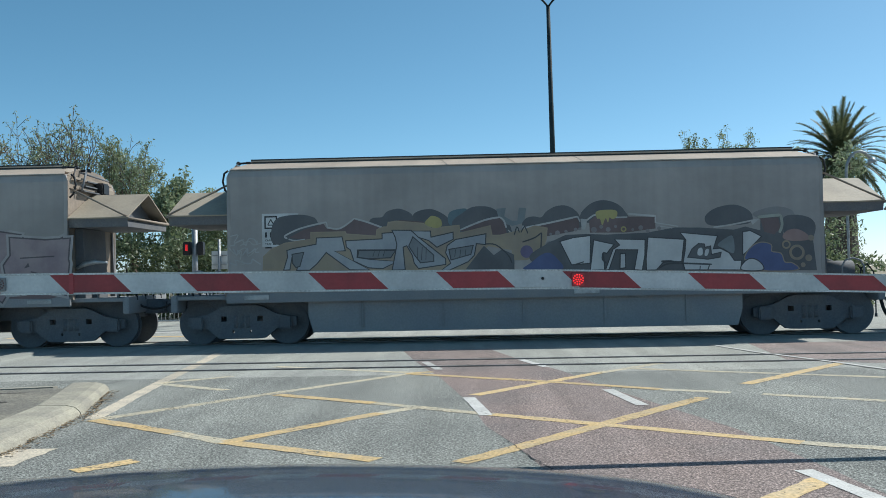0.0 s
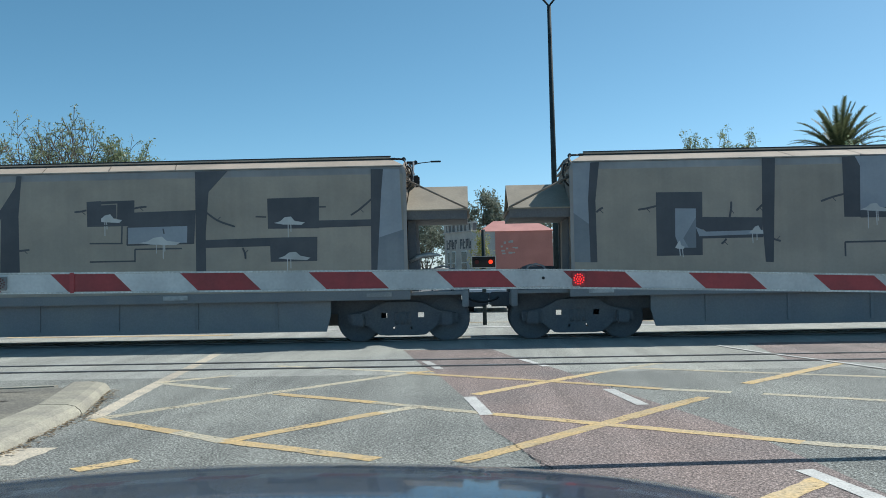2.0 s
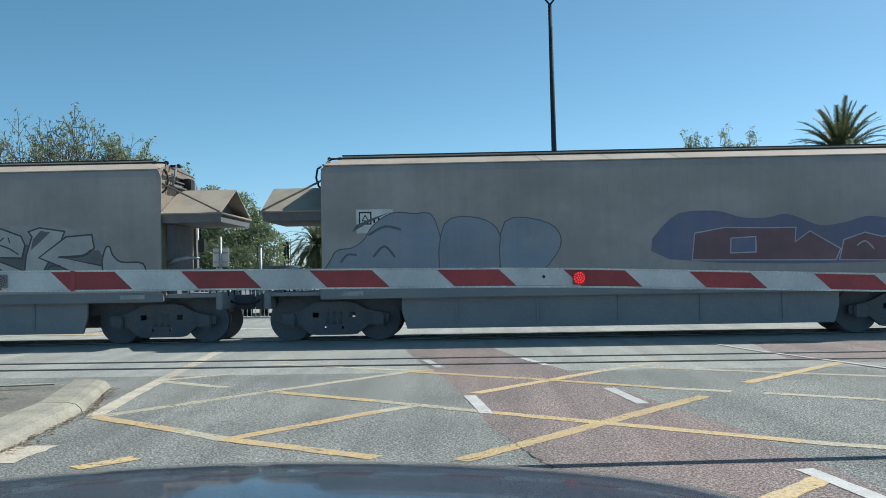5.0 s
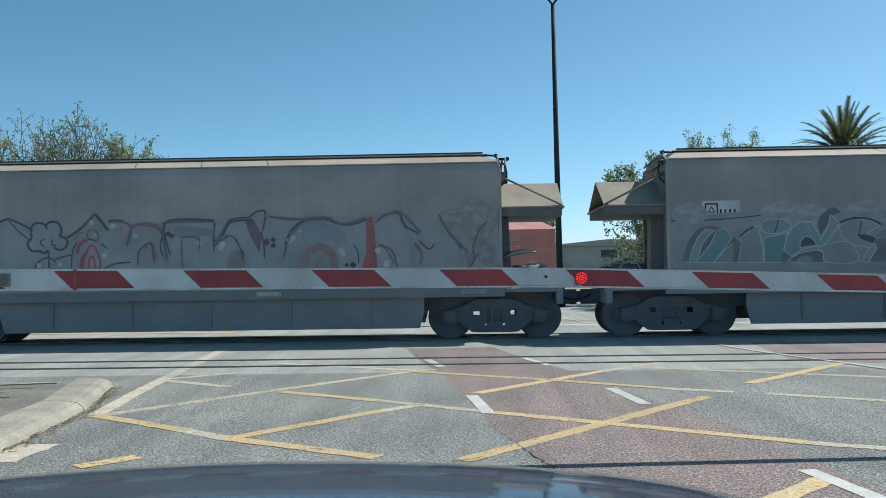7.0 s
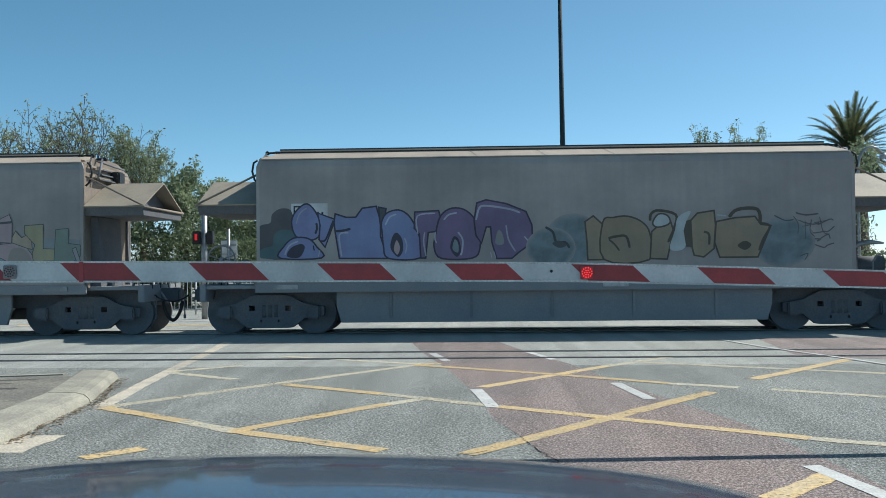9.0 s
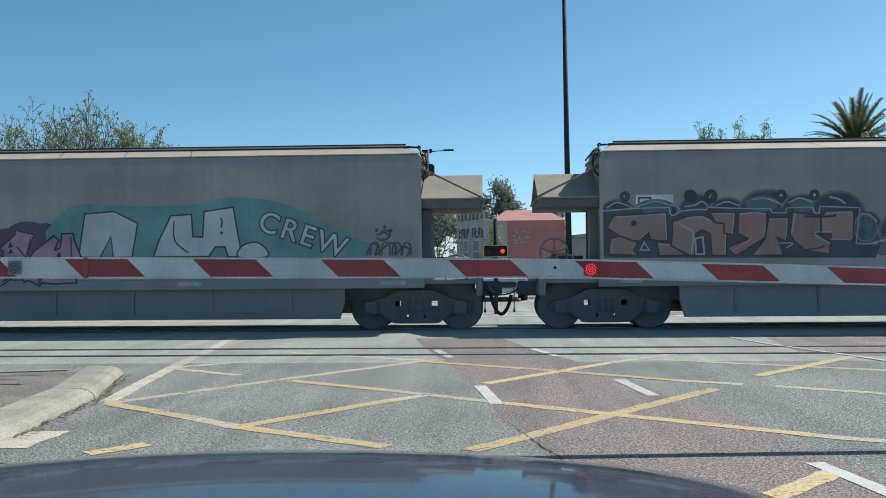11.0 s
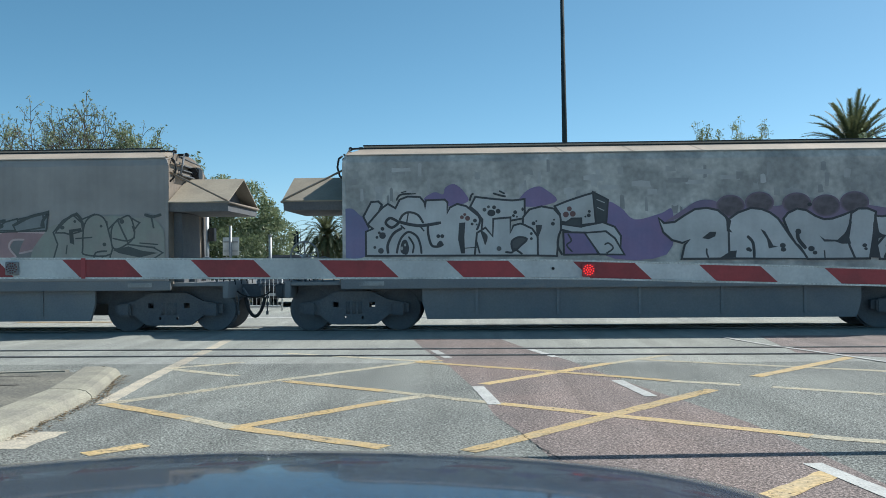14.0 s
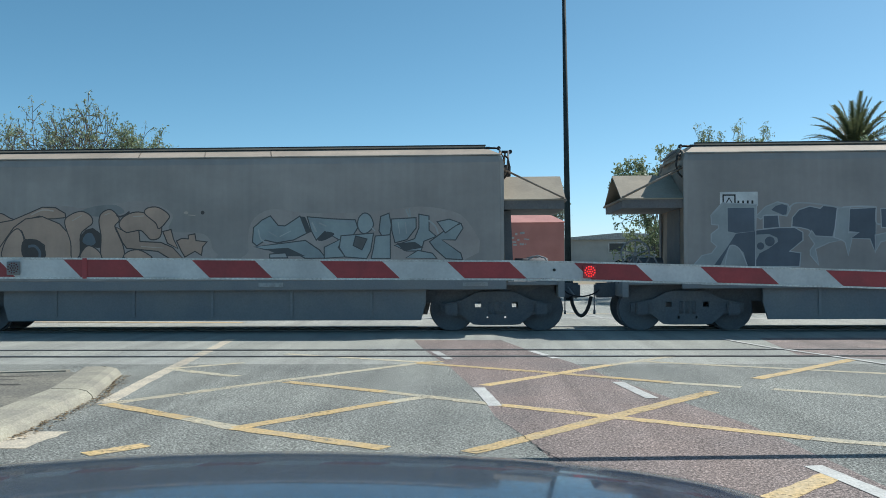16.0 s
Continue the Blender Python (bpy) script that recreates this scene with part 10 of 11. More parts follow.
def palm(x, y, h, length, n, seed, label, r=0.32, droop=1.0):
    rng = np.random.default_rng(seed)
    t = thing("palm_tree", None, None, label, "palm tree", group="palm trees", at=pose(x, y, 0))
    bm = B()
    steps = 14
    tube(bm, [(0, 0, -0.1 + (h + 0.1) * i / steps) for i in range(steps + 1)], [r * (1.15 - 0.25 * i / steps + 0.05 * (i % 2)) for i in range(steps + 1)], 12)
    for i in range(70):
        a, z = rng.uniform(0, 6.28), h * rng.uniform(0.72, 0.99)
        rod(bm, (r * 0.8 * math.cos(a), r * 0.8 * math.sin(a), z), (r * 1.5 * math.cos(a), r * 1.5 * math.sin(a), z + 0.28), 0.06, 0.02, 4)
    part("trunk", bm, M_PALM_BARK, t)
    V, F = [], []
    for i in range(n):
        a = i * 2.399 + rng.uniform(-0.1, 0.1)
        el = math.radians(82 - 112 * (i / n) ** 0.85 + rng.uniform(-6, 6))
        L = length * rng.uniform(0.85, 1.05)
        p, d = Vector((0, 0, h)), Vector((math.cos(a) * math.cos(el), math.sin(a) * math.cos(el), math.sin(el)))
        m = 16
        pts = []
        for k in range(m + 1):
            pts.append(p.copy())
            d = (d + Vector((0, 0, -0.022 * droop - 0.085 * droop * k / m))).normalized()
            p = p + d * L / m
        for k in range(m):
            p0, p1 = pts[k], pts[k + 1]
            t_ = (p1 - p0).normalized()
            s = t_.cross(Vector((0, 0, 1)))
            s = s.normalized() if s.length > 1e-3 else Vector((1, 0, 0))
            u = s.cross(t_)
            b = len(V)
            w = 0.035 * (1 - k / m) + 0.008
            V += [p0 - s * w, p0 + s * w, p1 + s * w * 0.9, p1 - s * w * 0.9]
            F.append((b, b + 1, b + 2, b + 3))
            if k < 2:
                continue
            ll = length * 0.088 * math.sin(math.pi * min(1, (k + 1.5) / (m + 2.5))) ** 0.7 + 0.06
            for sg in (-1, 1):
                for j in range(6):
                    q = p0 + (p1 - p0) * (j / 6)
                    dirn = (s * sg * 0.80 + t_ * 0.75 + u * 0.20 + Vector(rng.normal(0, 0.08, 3))).normalized()
                    e = q + dirn * ll + Vector((0, 0, -0.10 * ll))
                    b = len(V)
                    ww = t_ * 0.026
                    V += [q - ww, q + ww, e + ww * 0.2, e - ww * 0.2]
                    F.append((b, b + 1, b + 2, b + 3))
    me = bpy.data.meshes.new("fronds")
    me.from_pydata([tuple(v) for v in V], [], F)
    me.materials.append(M_FROND)
    part("fronds", me, None, t)
    return t


tree(-16.6, 37.0, 8.75, 4, 11, M_LEAF, 3, 0.06, 0.058, "open-crowned street tree with bare twigs and fresh leaf tufts", trunk=0.24, limbs=11, first=0.26, half=3.1, wide=1.25, fan=True)
tree(-20.6, 38.5, 8.5, 4, 12, M_LEAF, 3, 0.07, 0.06, "spreading street tree with thin fresh spring leaves", trunk=0.22, limbs=9, first=0.26, half=2.3, wide=1.2, fan=True)
tree(-13.5, 36.0, 7.2, 4, 13, M_LEAF, 5, 0.085, 0.062, "leafy street tree with a loose green crown", limbs=8, first=0.28, half=1.75, wide=1.1, fan=True)
tree(-11.3, 34.6, 5.6, 3, 33, M_LEAF, 13, 0.13, 0.085, "small bright green street tree with a full crown", trunk=0.12, limbs=5, first=0.34, half=1.0, wide=0.8)
tree(-22.6, 41.0, 6.9, 3, 34, M_LEAF_BROWN, 14, 0.14, 0.085, "street tree with rusty brown leaves", trunk=0.16, limbs=6, first=0.30, half=1.7, wide=0.8)
bush("hedge", -11.8, 33.5, [(-8.6, 0.2, 1.4, 1.7, 1.9), (-6.6, 0, 1.5, 1.7, 2.0), (-4.8, 0.2, 1.4, 1.6, 1.8), (-3.2, 0, 1.3, 1.6, 1.6), (-1.2, 0.3, 1.5, 1.6, 1.9), (0.9, 0, 1.4, 1.5, 1.8), (2.3, 0.4, 1.3, 1.2, 1.5)], 2600, 0.085, M_LEAF_DARK, 14, "dense dark green hedge behind the crossing", "hedge")
bush("tree", -11.0, 41.5, [(-1.6, 0, 4.2, 1.5, 1.4), (0.2, 0, 3.6, 1.4, 1.5), (1.2, 0, 2.6, 1.0, 1.4), (-0.8, 0.5, 2.4, 1.6, 1.7)], 2600, 0.085, M_LEAF, 15, "rounded bright green tree lit by the sun", "tree")
tree(7.5, 38.5, 6.3, 4, 16, M_LEAF, 7, 0.12, 0.085, "leafy green street tree beside the road", trunk=0.17, limbs=6, first=0.26, half=1.75, wide=0.9)
tree(9.45, 36.5, 6.95, 4, 17, M_LEAF, 6, 0.075, 0.052, "young street tree with sparse new leaves", trunk=0.16, limbs=8, first=0.30, half=1.35, wide=1.0, forks=(2, 3), fan=True)
tree(11.3, 37.5, 7.25, 4, 18, M_LEAF, 6, 0.075, 0.052, "street tree with thin leaves over dark branches", trunk=0.16, limbs=8, first=0.30, half=1.55, wide=1.0, forks=(2, 3), fan=True)
tree(14.3, 39.5, 6.6, 4, 35, M_LEAF, 6, 0.11, 0.08, "open street tree with pale spring leaves", trunk=0.16, limbs=5, first=0.30, half=1.5, wide=0.9, forks=(2, 3))
bush("hedge", 10.6, 33.0, [(-4.0, 0, 1.3, 1.3, 1.7), (-2.2, 0, 1.6, 1.5, 2.1), (-0.4, 0.3, 1.6, 1.5, 2.1), (1.2, 0.1, 1.5, 1.3, 2.0), (2.6, 0, 0.8, 1.2, 1.0)], 2200, 0.08, M_LEAF_DARK, 19, "dark shaded shrubs under the street trees", "hedge")
bush("tree", 16.2, 40.0, [(0.5, 0, 6.0, 0.6, 0.8), (0.3, 0, 4.6, 0.5, 0.9), (0.0, 0, 2.6, 1.0, 1.5)], 380, 0.085, M_LEAF, 20, "yellow-green tree in front of a palm", "tree")
palm(19.5, 48.0, 7.1, 3.1, 112, 21, "tall palm tree with a thick dark trunk", 0.75)
palm(-15.4, 90.0, 4.2, 3.9, 90, 22, "short palm tree with a full drooping crown", 0.5, 1.7)
palm(-12.6, 91.0, 4.3, 3.9, 90, 23, "short palm tree lit from the side", 0.5, 1.7)
tree(1.0, 78.0, 8.3, 4, 24, M_LEAF_GREY, 9, 0.26, 0.16, "grey-green gum tree behind the red building", trunk=0.26, limbs=5, first=0.40, half=2.2, wide=0.7, forks=(2, 3), name="gum_tree")
tree(6.2, 81.0, 7.0, 4, 26, M_LEAF_GREY, 7, 0.24, 0.12, "slender gum tree with clumps of grey leaves", trunk=0.16, limbs=5, first=0.40, half=1.7, wide=0.8, forks=(2, 3), name="gum_tree")
for i, (px_, ph) in enumerate(((9.6, 14.9), (11.0, 14.4), (12.4, 14.8), (12.7, 13.7), (14.0, 14.1))):
    palm(px_, 150.0 + 2.0 * i, ph, 1.15, 28, 50 + i, "tall thin palm far behind the shop roof", 0.12, 1.5)
tree(-3.75, 76.0, 6.75, 4, 25, M_LEAF_GREY, 8, 0.30, 0.12, "pale grey-green gum tree beside the building", trunk=0.15, limbs=7, first=0.16, half=2.1, wide=0.75, forks=(2, 3), name="gum_tree")
tree(0.45, 40.0, 3.3, 2, 41, M_LEAF_YELLOW, 10, 0.12, 0.05, "slender young tree with yellow-green leaves", trunk=0.05, first=0.45, limbs=4, half=0.45, wide=0.45)

# far treeline, too far to count
rng = np.random.default_rng(31)
cs = []
for i in range(120):
    x, y = rng.uniform(-190, 190), rng.uniform(190, 250)
    hh = rng.uniform(2.5, 6.5)
    d = rng.normal(0, 1, (60, 3))
    cs.append(d * np.array([2.8, 1.5, hh * 0.25]) + np.array([x, y, hh * 0.5]))
me = leaves(rng, np.concatenate(cs), 1, 0.3, 0.7)
me.materials.append(M_LEAF_DARK)
tagged(new("far_woods", me), "low dark treeline along the horizon", "woods", kind="stuff")


# ---------------------------------------------------------------- lamps, signals, signs
def tall_pole():
    p = thing("street_lamp", None, None, "tall dark painted lamp pole beyond the tracks", "street lamp", at=pose(3.4, 35.7, 0))
    bm = B()
    rod(bm, (0, 0, -0.05), (-0.10, 0, 12.0), 0.135, 0.075, 16)
    part("pole", bm, M_POLE, p)
    bm = B()
    rod(bm, (0, 0, 0), (0, 0, 0.9), 0.19, 0.17, 16)
    part("pole_base", bm, M_POLE, p)
    for s in (-1, 1):
        bm = B()
        tube(bm, [(-0.10, 0, 11.95), (-0.10 + s * 0.16, 0, 12.15), (-0.10 + s * 0.5, 0, 12.5), (-0.10 + s * 1.3, 0, 12.7)], 0.04)
        arm = part("arm", bm, M_POLE, p)
        bm = B()
        prism(bm, [(s * 1.1 - 0.1, 12.68), (s * 1.7 - 0.1, 12.70), (s * 1.7 - 0.1, 12.78), (s * 1.1 - 0.1, 12.80)], -0.12, 0.12, "y")
        part("lamp_head", bm, M_GALV, arm)


def curved_lamp(x, y, h, reach, label, right_flat=True, both=True):
    p = thing("street_lamp", None, None, label, "street lamp", group="decorative street lamps", at=pose(x, y, 0))
    bm = B()
    rod(bm, (0, 0, -0.05), (0, 0, h), 0.075, 0.045, 12)
    part("pole", bm, M_POLE, p)
    for s in ((-1, 1) if both else (1,)):
        bm = B()
        tube(bm, [(0, 0, h - 0.15), (s * reach * 0.25, 0, h - 0.22), (s * reach * 0.6, 0, h - 0.10), (s * reach, 0, h - 0.02)], 0.028)
        tube(bm, [(0, 0, h - 0.85), (s * reach * 0.18, 0, h - 0.55), (s * reach * 0.45, 0, h - 0.20), (s * reach * 0.7, 0, h - 0.08)], 0.024)
        arm = part("arm", bm, M_POLE, p)
        bm = B()
        if s > 0 and right_flat:
            box(bm, reach - 0.1, reach + 0.55, -0.13, 0.13, h - 0.06, h + 0.03, 0.02)
        else:
            c = s * (reach + 0.05)
            rod(bm, (c, 0, h - 0.42), (c, 0, h - 0.22), 0.26, 0.12, 14)
            rod(bm, (c, 0, h - 0.22), (c, 0, h + 0.02), 0.07, 0.05, 10)
        part("lamp_head", bm, M_POLE, arm)


def gooseneck(x, y):
    p = thing("gooseneck_lamp", None, None, "pale steel lamp post with a hooped top", "street lamp", at=pose(x, y, 0))
    bm = B()
    tube(bm, [(0, 0, -0.05), (0, 0, 2), (0, 0, 4.5)] + [(0.45 - 0.45 * math.cos(a), 0, 4.5 + 0.7 * math.sin(a)) for a in [0.4 * i for i in range(1, 7)]], 0.045, 10)
    part("pole", bm, M_GALV, p)
    bm = B()
    rod(bm, (0.80, 0, 4.95), (0.86, 0, 4.80), 0.10, 0.16, 12)
    part("lamp_head", bm, M_GALV, p)


def flasher(x, y, z, lit):
    """Crossing flashing light: black board with a white border and two hooded lamps on a post."""
    s = thing("crossing_signal", None, None, "black crossing flasher with one red lamp lit", "signal", group="crossing flashers", at=pose(x, y, 0))
    bm = B()
    rod(bm, (0, 0.06, -0.05), (0, 0.06, z + 0.9), 0.055, n=12)
    part("post", bm, M_POLE, s)
    bm = B()
    box(bm, -0.34, 0.34, -0.02, 0.02, z - 0.165, z + 0.165, 0.01)
    board = part("backboard", bm, M_BLACK, s)
    bm = B()
    for r in ((-0.34, 0.34, z + 0.147, z + 0.165), (-0.34, 0.34, z - 0.165, z - 0.147), (-0.34, -0.32, z - 0.147, z + 0.147), (0.32, 0.34, z - 0.147, z + 0.147)):
        box(bm, r[0], r[1], -0.028, -0.022, r[2], r[3])
    part("border", bm, M_SIGN_W, board)
    for q in (-1, 1):
        bm = B()
        rod(bm, (q * 0.19, -0.05, z), (q * 0.19, -0.03, z), 0.060, n=20)
        part("lens", bm, M_LAMP_RED if q == lit else M_LENS_OFF, s, "glowing red lens" if q == lit else "unlit red lens")
        bm = B()
        pts = [(q * 0.19 + 0.105 * math.cos(a), z + 0.105 * math.sin(a)) for a in [math.pi * i / 10 for i in range(11)]]
        pts += [(q * 0.19 + 0.096 * math.cos(a), z + 0.096 * math.sin(a)) for a in [math.pi * i / 10 for i in range(10, -1, -1)]]
        prism(bm, pts, -0.22, -0.024, "y")
        part("hood", bm, M_BLACK, s)
    return s


def sign_back(x, y, z, w, h, label):
    s = thing("road_sign", None, None, label, "road sign", group="signs seen from behind", at=pose(x, y, 0))
    bm = B()
    rod(bm, (0, 0.03, -0.05), (0, 0.03, z + h / 2 + 0.35), 0.04, n=10)
    part("post", bm, M_GALV, s)
    bm = B()
    box(bm, -w / 2, w / 2, 0.08, 0.10, z - h / 2, z + h / 2, 0.008)
    panel = part("panel", bm, M_SIGN_W, s)
    for dz in (-0.25, 0.25):
        bm = B()
        box(bm, -w / 2 + 0.03, w / 2 - 0.03, 0.055, 0.078, z + dz * h - 0.02, z + dz * h + 0.02)
        part("rail", bm, M_GALV, panel)


def ped_signal(x, y):
    s = thing("pedestrian_signal", None, None, "pedestrian signal on a grey post showing red", "signal", at=pose(x, y, 0))
    bm = B()
    rod(bm, (0, 0, -0.05), (0, 0, 3.2), 0.085, 0.08, 14)
    part("post", bm, M_GALV, s)
    bm = B()
    rod(bm, (0, 0, 3.2), (0, 0, 3.26), 0.11, n=14)
    part("post_cap", bm, M_GALV, s)
    bm = B()
    box(bm, -0.30, -0.09, -0.16, 0.08, 2.12, 2.50, 0.02)
    head = part("signal_head", bm, M_BLACK, s)
    bm = B()
    box(bm, -0.225, -0.155, -0.175, -0.162, 2.24, 2.42, 0.004)
    part("lens", bm, M_LAMP_DIM, head, "dim red pedestrian lens")
    bm = B()
    box(bm, 0.09, 0.26, -0.10, 0.14, 2.12, 2.50, 0.02)
    part("signal_head", bm, M_BLACK, s)


def info_sign(x, y):
    s = thing("notice_board", None, None, "white notice board with faint lettering on two posts", "sign", at=pose(x, y, 0))
    for q in (-0.45, 0.45):
        bm = B()
        rod(bm, (q, 0.06, -0.05), (q, 0.06, 2.4), 0.035, n=10)
        part("post", bm, M_GALV, s)
    bm = B()
    box(bm, -0.70, 0.70, -0.012, 0.012, 1.78, 2.50, 0.006)
    face = part("panel", bm, M_SIGN_W, s)
    for x0, x1, z0, z1 in ((-0.60, 0.08, 2.36, 2.43), (-0.66, 0.66, 2.235, 2.255), (-0.60, 0.56, 2.09, 2.14), (-0.60, 0.30, 1.98, 2.01), (-0.60, 0.10, 1.90, 1.93)):
        bm = B()
        box(bm, x0, x1, -0.018, -0.0125, z0, z1)
        part("lettering", bm, M_SIGN_TXT, face)


def signal_back(x, y):
    s = thing("traffic_signal", None, None, "dark traffic signal seen from behind on a pole", "signal", at=pose(x, y, 0))
    bm = B()
    rod(bm, (0, 0, -0.05), (0, 0, 3.1), 0.06, n=12)
    part("post", bm, M_POLE, s)
    bm = B()
    box(bm, -0.24, 0.24, -0.10, -0.06, 2.0, 3.1, 0.02)
    part("backboard", bm, M_POLE, s)
    bm = B()
    box(bm, -0.15, 0.15, -0.30, -0.10, 2.1, 3.0, 0.03)
    part("housing", bm, M_POLE, s)


def fence(x0, x1, y):
    f = thing("fence", None, None, "pale tubular steel pedestrian fence", "fence", at=pose(0, y, 0))
    for z in (0.15, 1.1):
        bm = B()
        rod(bm, (x0, 0, z), (x1, 0, z), 0.022, n=8)
        part("rail", bm, M_SIGN_W, f)
    bm = B()
    rod(bm, (0, 0, 0.15), (0, 0, 1.1), 0.011, n=6)
    me = mesh("bar", bm, M_SIGN_W)
    n = int((x1 - x0) / 0.13)
    for i in range(1, n):
        part("bar", me, None, f, at=pose(x0 + (x1 - x0) * i / n, 0, 0))
    bm = B()
    rod(bm, (0, 0, -0.05), (0, 0, 1.16), 0.03, n=8)
    me = mesh("post", bm, M_SIGN_W)
    for i in range(0, 4):
        part("post", me, None, f, at=pose(x0 + (x1 - x0) * i / 3, 0, 0))


tall_pole()
curved_lamp(-4.5, 56.7, 8.5, 2.2, "dark double-armed decorative street lamp")
curved_lamp(-10.86, 82.0, 8.40, 2.35, "dark double-armed decorative street lamp far off", False, True)
curved_lamp(-35.7, 178.0, 8.5, 3.2, "slim double street lamp far down the road", False, True)
curved_lamp(-68.0, 300.0, 8.0, 3.4, "faint street lamp at the end of the road", False, True)
gooseneck(12.4, 30.0)
flasher(0.36, 25.0, 1.74, 1)
flasher(6.12, 25.0, 1.69, -1)
sign_back(5.97, 25.6, 2.36, 0.66, 0.48, "grey back of a road sign on a post")
sign_back(-7.55, 27.0, 2.0, 0.50, 0.55, "grey back of a small road sign by the hedge")
ped_signal(-7.82, 25.5)
info_sign(8.28, 26.0)
signal_back(-9.33, 45.0)
fence(-10.2, -6.2, 28.0)


def plain_post(x, y, h):
    p = thing("post", None, None, "bare grey steel post with a flat cap", "post", at=pose(x, y, 0))
    bm = B()
    rod(bm, (0, 0, -0.05), (0, 0, h), 0.055, n=12)
    part("shaft", bm, M_GALV, p)
    bm = B()
    rod(bm, (0, 0, h), (0, 0, h + 0.05), 0.075, n=12)
    part("cap", bm, M_GALV, p)


plain_post(-7.27, 31.0, 2.42)


# ---------------------------------------------------------------- waiting cars
def waiting_car(x, y, paintwork, tall, label):
    """A car facing the crossing from the far side."""
    c = thing("car", None, None, label, "car", group="cars waiting beyond the tracks", at=pose(x, y, 0))
    prof = [(0.0, 0.30), (0.02, 0.62), (0.12, 0.80), (0.95, 0.98 * tall), (4.15, 1.02 * tall), (4.30, 0.80), (4.30, 0.30)]
    bm = B()
    prism(bm, prof, -0.88, 0.88, "x")
    bmesh.ops.bevel(bm, geom=bm.edges[:], offset=0.05, segments=2, affect="EDGES")
    part("body", bm, paintwork, c)
    roof = 1.46 * tall
    bm = B()
    lo = [bm.verts.new(p) for p in ((-0.80, 0.95, 0.95 * tall), (0.80, 0.95, 0.95 * tall), (0.82, 4.05, 0.98 * tall), (-0.82, 4.05, 0.98 * tall))]
    hi = [bm.verts.new(p) for p in ((-0.60, 1.75, roof), (0.60, 1.75, roof), (0.62, 3.55, roof), (-0.62, 3.55, roof))]
    bm.faces.new(lo[::-1])
    bm.faces.new(hi)
    for i in range(4):
        bm.faces.new((lo[i], lo[(i + 1) % 4], hi[(i + 1) % 4], hi[i]))
    bmesh.ops.bevel(bm, geom=bm.edges[:], offset=0.05, segments=2, affect="EDGES")
    cabin = part("cabin", bm, paintwork, c)
    bm = B()
    k = roof - 0.95 * tall
    quad = [(-0.68, 0.99, 0.95 * tall + 0.10 * k), (0.68, 0.99, 0.95 * tall + 0.10 * k), (0.53, 1.62, 0.95 * tall + 0.86 * k), (-0.53, 1.62, 0.95 * tall + 0.86 * k)]
    vs = [bm.verts.new(p) for p in quad] + [bm.verts.new((p[0], p[1] - 0.02, p[2] + 0.02)) for p in quad]
    bm.faces.new(vs[:4][::-1])
    bm.faces.new(vs[4:])
    for i in range(4):
        bm.faces.new((vs[i], vs[(i + 1) % 4], vs[4 + (i + 1) % 4], vs[4 + i]))
    part("windscreen", bm, M_GLASS, cabin)
    bm = B()
    box(bm, -0.45, 0.45, -0.03, 0.04, 0.50, 0.70, 0.02)
    part("grille", bm, M_BLACK, c)
    bm = B()
    box(bm, -0.86, 0.86, -0.06, 0.10, 0.30, 0.46, 0.03)
    part("bumper", bm, paintwork, c)
    bm = B()
    box(bm, -0.24, 0.24, -0.075, -0.062, 0.38, 0.47)
    part("number_plate", bm, M_SIGN_W, c)
    for s in (-1, 1):
        bm = B()
        box(bm, min(s * 0.52, s * 0.84), max(s * 0.52, s * 0.84), -0.03, 0.10, 0.60, 0.74, 0.03)
        part("headlight", bm, M_SIGN_W, c)
        bm = B()
        box(bm, min(s * 0.90, s * 1.06), max(s * 0.90, s * 1.06), 1.25, 1.37, 1.0 * tall, 1.13 * tall, 0.03)
        part("mirror", bm, paintwork, c)
        for yy in (0.85, 3.45):
            bm = B()
            rod(bm, (s * 0.66, yy, 0.32), (s * 0.90, yy, 0.32), 0.32, n=24)
            wheel = part("wheel", bm, M_RUBBER, c)
            bm = B()
            rod(bm, (s * 0.89, yy, 0.32), (s * 0.91, yy, 0.32), 0.20, n=16)
            part("rim", bm, M_GALV, wheel)


M_CAR_DARK = mat("charcoal_car_paint", (0.05, 0.052, 0.055), 0.25, bump=0, fine_amt=0.03)
M_CAR_SILVER = mat("silver_car_paint", (0.55, 0.56, 0.57), 0.3, metal=0.4, bump=0, fine_amt=0.03)
waiting_car(-7.05, 30.5, M_CAR_DARK, 1.22, "charcoal four-wheel drive waiting beyond the tracks")
waiting_car(-4.1, 31.5, M_CAR_DARK, 1.20, "dark station wagon waiting beyond the tracks")
waiting_car(0.75, 33.0, M_CAR_SILVER, 0.98, "silver hatchback waiting beyond the tracks")


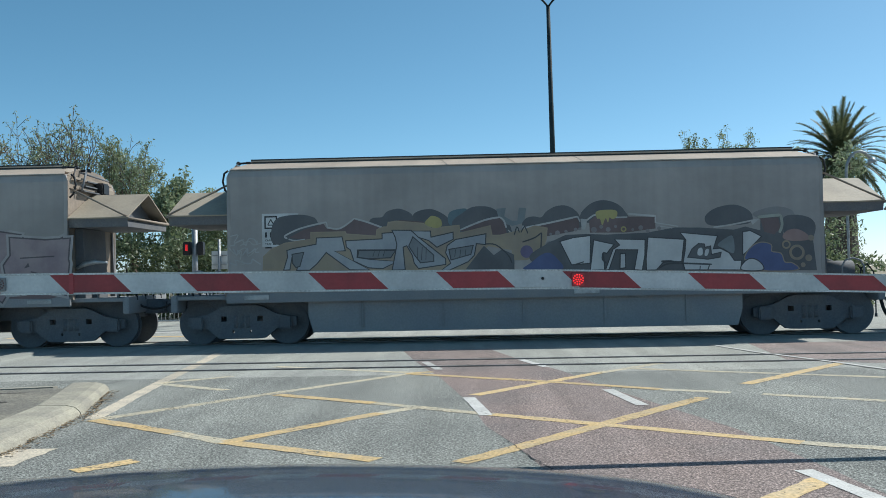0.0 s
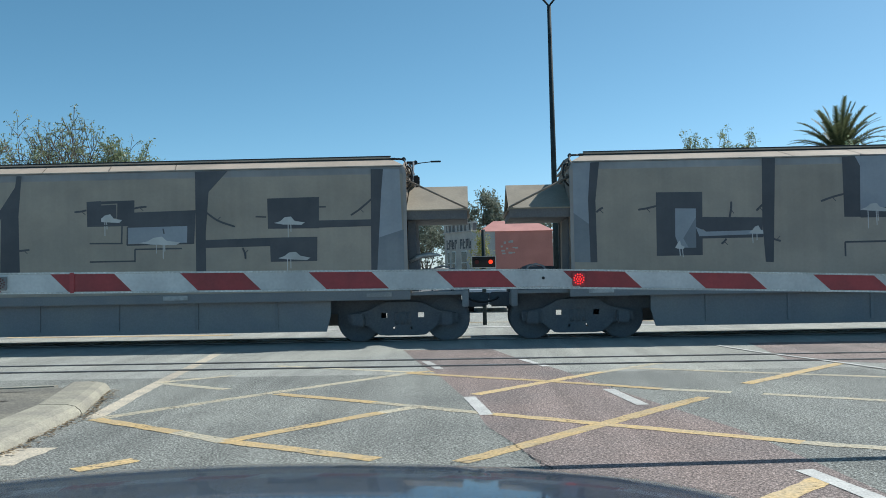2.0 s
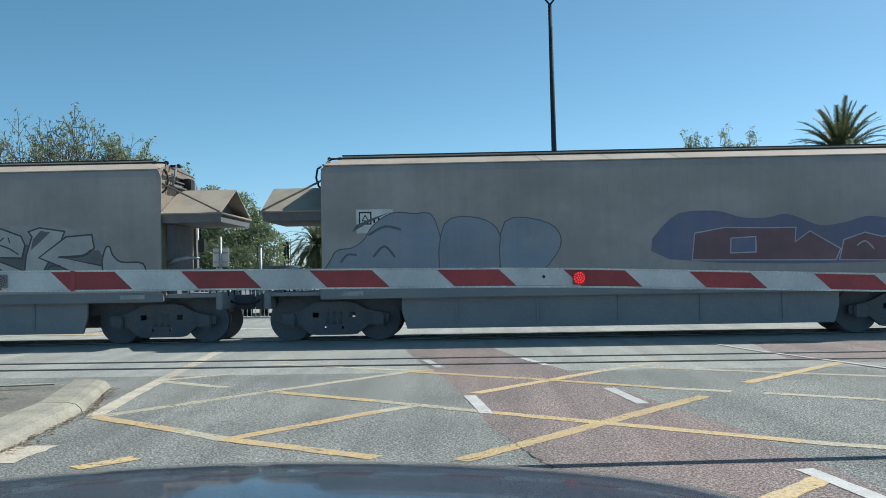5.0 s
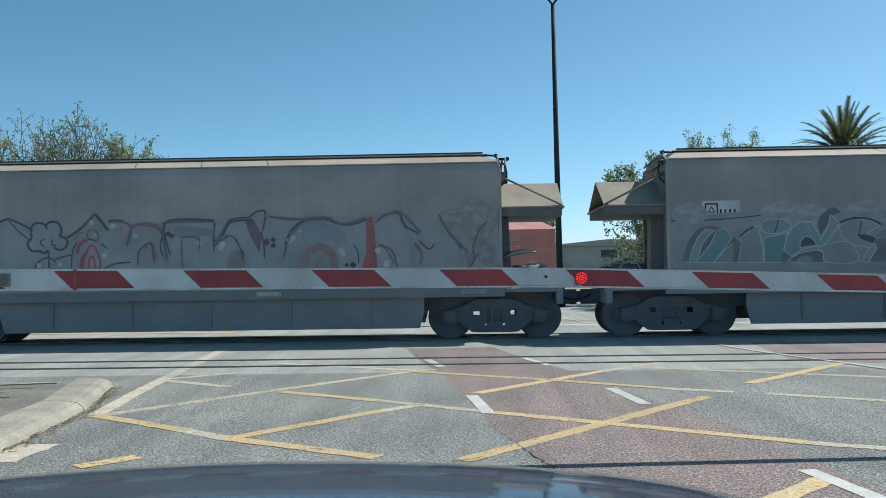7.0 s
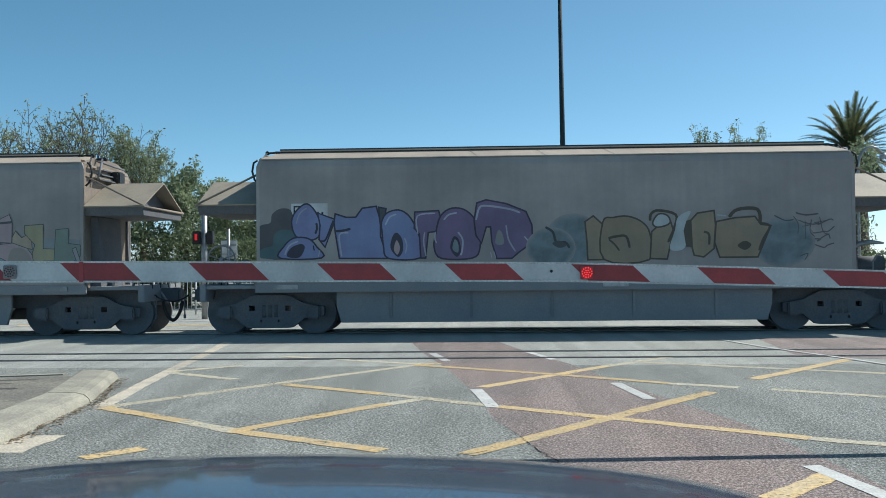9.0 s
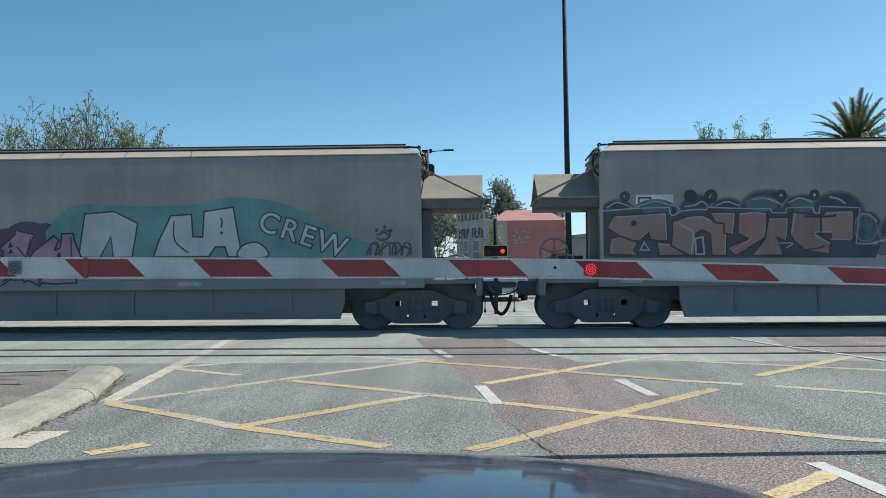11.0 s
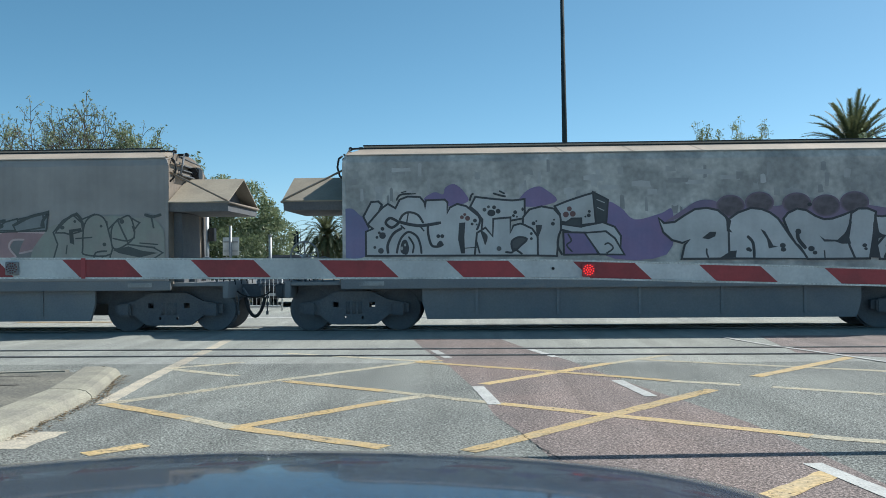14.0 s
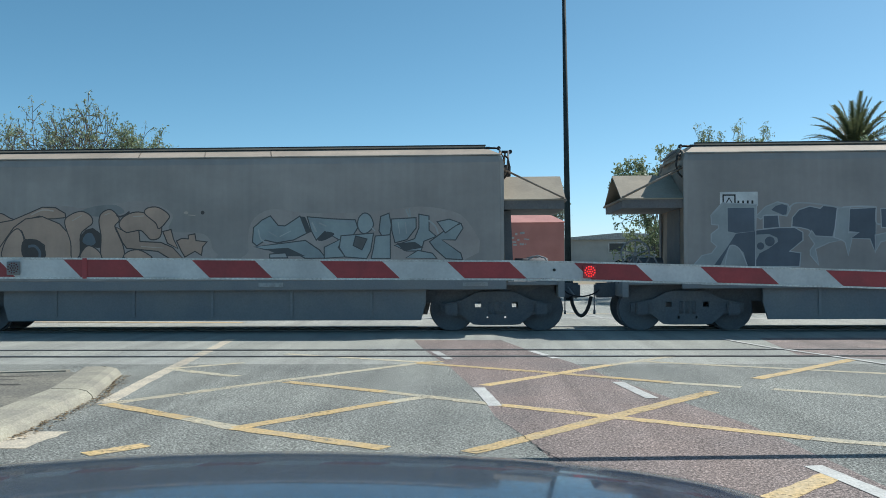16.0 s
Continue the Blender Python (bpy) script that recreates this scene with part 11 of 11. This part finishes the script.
# ---------------------------------------------------------------- buildings
def red_building():
    b = thing("shop_building", None, None, "red-painted shop with a hipped red iron roof", "building", at=pose(0.7, 60.0, 0))
    bm = B()
    box(bm, 0.95, 4.75, 0.0, 9.0, -0.1, 4.15, 0)
    part("wall", bm, M_BRICK_RED, b)
    bm = B()
    box(bm, -0.6, 0.948, 0.0, 9.0, -0.1, 4.15, 0)
    part("grey_wall", bm, M_WALL_GREY, b, "pale grey painted bay of the wall")
    bm = B()
    prof = [(-0.12, 4.16), (4.87, 4.16)]
    v = [bm.verts.new(p) for p in ((-0.12, -0.12, 4.16), (4.87, -0.12, 4.16), (4.87, 9.1, 4.16), (-0.12, 9.1, 4.16), (0.9, 2.0, 4.95), (3.6, 2.0, 4.95), (3.6, 7, 4.95), (0.9, 7, 4.95))]
    for f in ((0, 1, 5, 4), (1, 2, 6, 5), (2, 3, 7, 6), (3, 0, 4, 7), (4, 5, 6, 7), (3, 2, 1, 0)):
        bm.faces.new([v[i] for i in f])
    bmesh.ops.recalc_face_normals(bm, faces=bm.faces[:])
    part("roof", bm, M_ROOF_RED, b)
    bm = B()
    rng_ = random.Random(3)
    for i in range(12):
        x, z = 1.0 + rng_.random() * 1.3, 2.6 + rng_.random() * 0.9
        box(bm, x, x + rng_.uniform(0.08, 0.25), -0.012, -0.002, z, z + rng_.uniform(0.06, 0.16))
    part("wall_patch", bm, M_WALL_GREY, b, "pale scuffed patches on the wall")
    # pale shop front on the street side, receding from the corner
    turn = pose(-2.51, 3.70, 0, 0, 0, -62)
    bm = B()
    box(bm, 0.0, 4.08, 0.0, 0.35, -0.1, 4.20)
    part("shop_front", bm, M_SHOP, b, "pale painted shop front with dark shapes for its sign", at=turn)
    bm = B()
    box(bm, -0.1, 4.14, -0.10, 0.40, 4.205, 4.29, 0.02)
    part("cornice", bm, M_SHOP, b, at=turn)
    # dark colour puts in the shade of the openings between the pilasters
    bm = B()
    box(bm, -0.05, 4.10, 0.08, 0.36, 4.29, 4.74)
    part("parapet", bm, M_PARAPET, b, at=turn)
    bm = B()
    box(bm, -0.1, 4.14, -0.06, 0.40, 4.745, 4.86, 0.02)
    part("coping", bm, M_SHOP, b, at=turn)
    for i in range(8):
        bm = B()
        x = 0.57 * i
        box(bm, x - 0.06 if i else -0.06, x + (0.14 if i % 3 else 0.26), -0.02, 0.078, 4.295, 4.74)
        part("pilaster", bm, M_SHOP, b, at=turn)
    for x, wd in ((0.45, 0.42), (1.15, 0.55), (2.55, 0.85)):
        bm = B()
        box(bm, x, x + wd, -0.03, 0.05, 1.3, 2.95)
        win = part("window", bm, M_SIGN_W, b, at=turn)
        for z0, z1 in ((1.36, 2.10), (2.16, 2.88)):
            bm = B()
            box(bm, x + 0.06, x + wd - 0.06, -0.045, -0.034, z0, z1)
            part("pane", bm, M_GLASS, win)
    for i in range(9):
        if i == 4:
            continue
        bm = B()
        x = 0.36 + 0.41 * i
        box(bm, x, x + 0.10, -0.025, -0.004, 3.08, 3.74)
        box(bm, x + 0.10, x + 0.30, -0.025, -0.004, 3.60 if i % 2 else 3.08, 3.74 if i % 2 else 3.20)
        box(bm, x + 0.20, x + 0.30, -0.025, -0.004, 3.26 if i % 3 else 3.44, 3.58)
        part("sign_shape", bm, M_SHOP_SIGN, b, at=turn)


def warehouse():
    b = thing("warehouse", None, None, "low pale warehouse with a shallow grey roof", "building", at=pose(9.0, 100.0, 0))
    bm = B()
    box(bm, 0, 22, 0, 14, -0.1, 4.0)
    part("wall", bm, M_WALL_GREY, b)
    bm = B()
    prism(bm, [(-0.3, 4.02), (22.3, 4.02), (22.3, 4.2), (6.0, 4.75), (-0.3, 4.2)], -0.4, 14.4, "y")
    part("roof", bm, M_GALV, b)
    for i in range(3):
        bm = B()
        box(bm, 4.9 + i * 4, 6.9 + i * 4, -0.06, 0.02, 2.6, 3.7)
        win = part("window", bm, M_SIGN_W, b)
        bm = B()
        box(bm, 5.0 + i * 4, 6.8 + i * 4, -0.08, -0.065, 2.7, 3.6)
        part("pane", bm, M_GLASS, win)


red_building()
warehouse()



# ---------------------------------------------------------------- movement
def motions():
    times = [0, 1, 2, 3, 4, 5, 6, 7, 8, 9, 10, 11, 12, 13, 14, 15, 16]
    for k, w in WAGONS.items():
        walk(w, [(t, pose(wagon_x(k) - run(t), AXIS_Y, RAIL_TOP)) for t in times])
    steps = [i / FPS for i in range(16 * FPS + 1)]
    for w in WAGONS.values():
        for ws in w.children_recursive:
            if ws.name.startswith("wheelset"):
                a = ws.location.x
                walk(ws, [(t, pose(a, 0, 0.457, 0, -math.degrees(run(t) / 0.457), 0)) for t in steps])


motions()
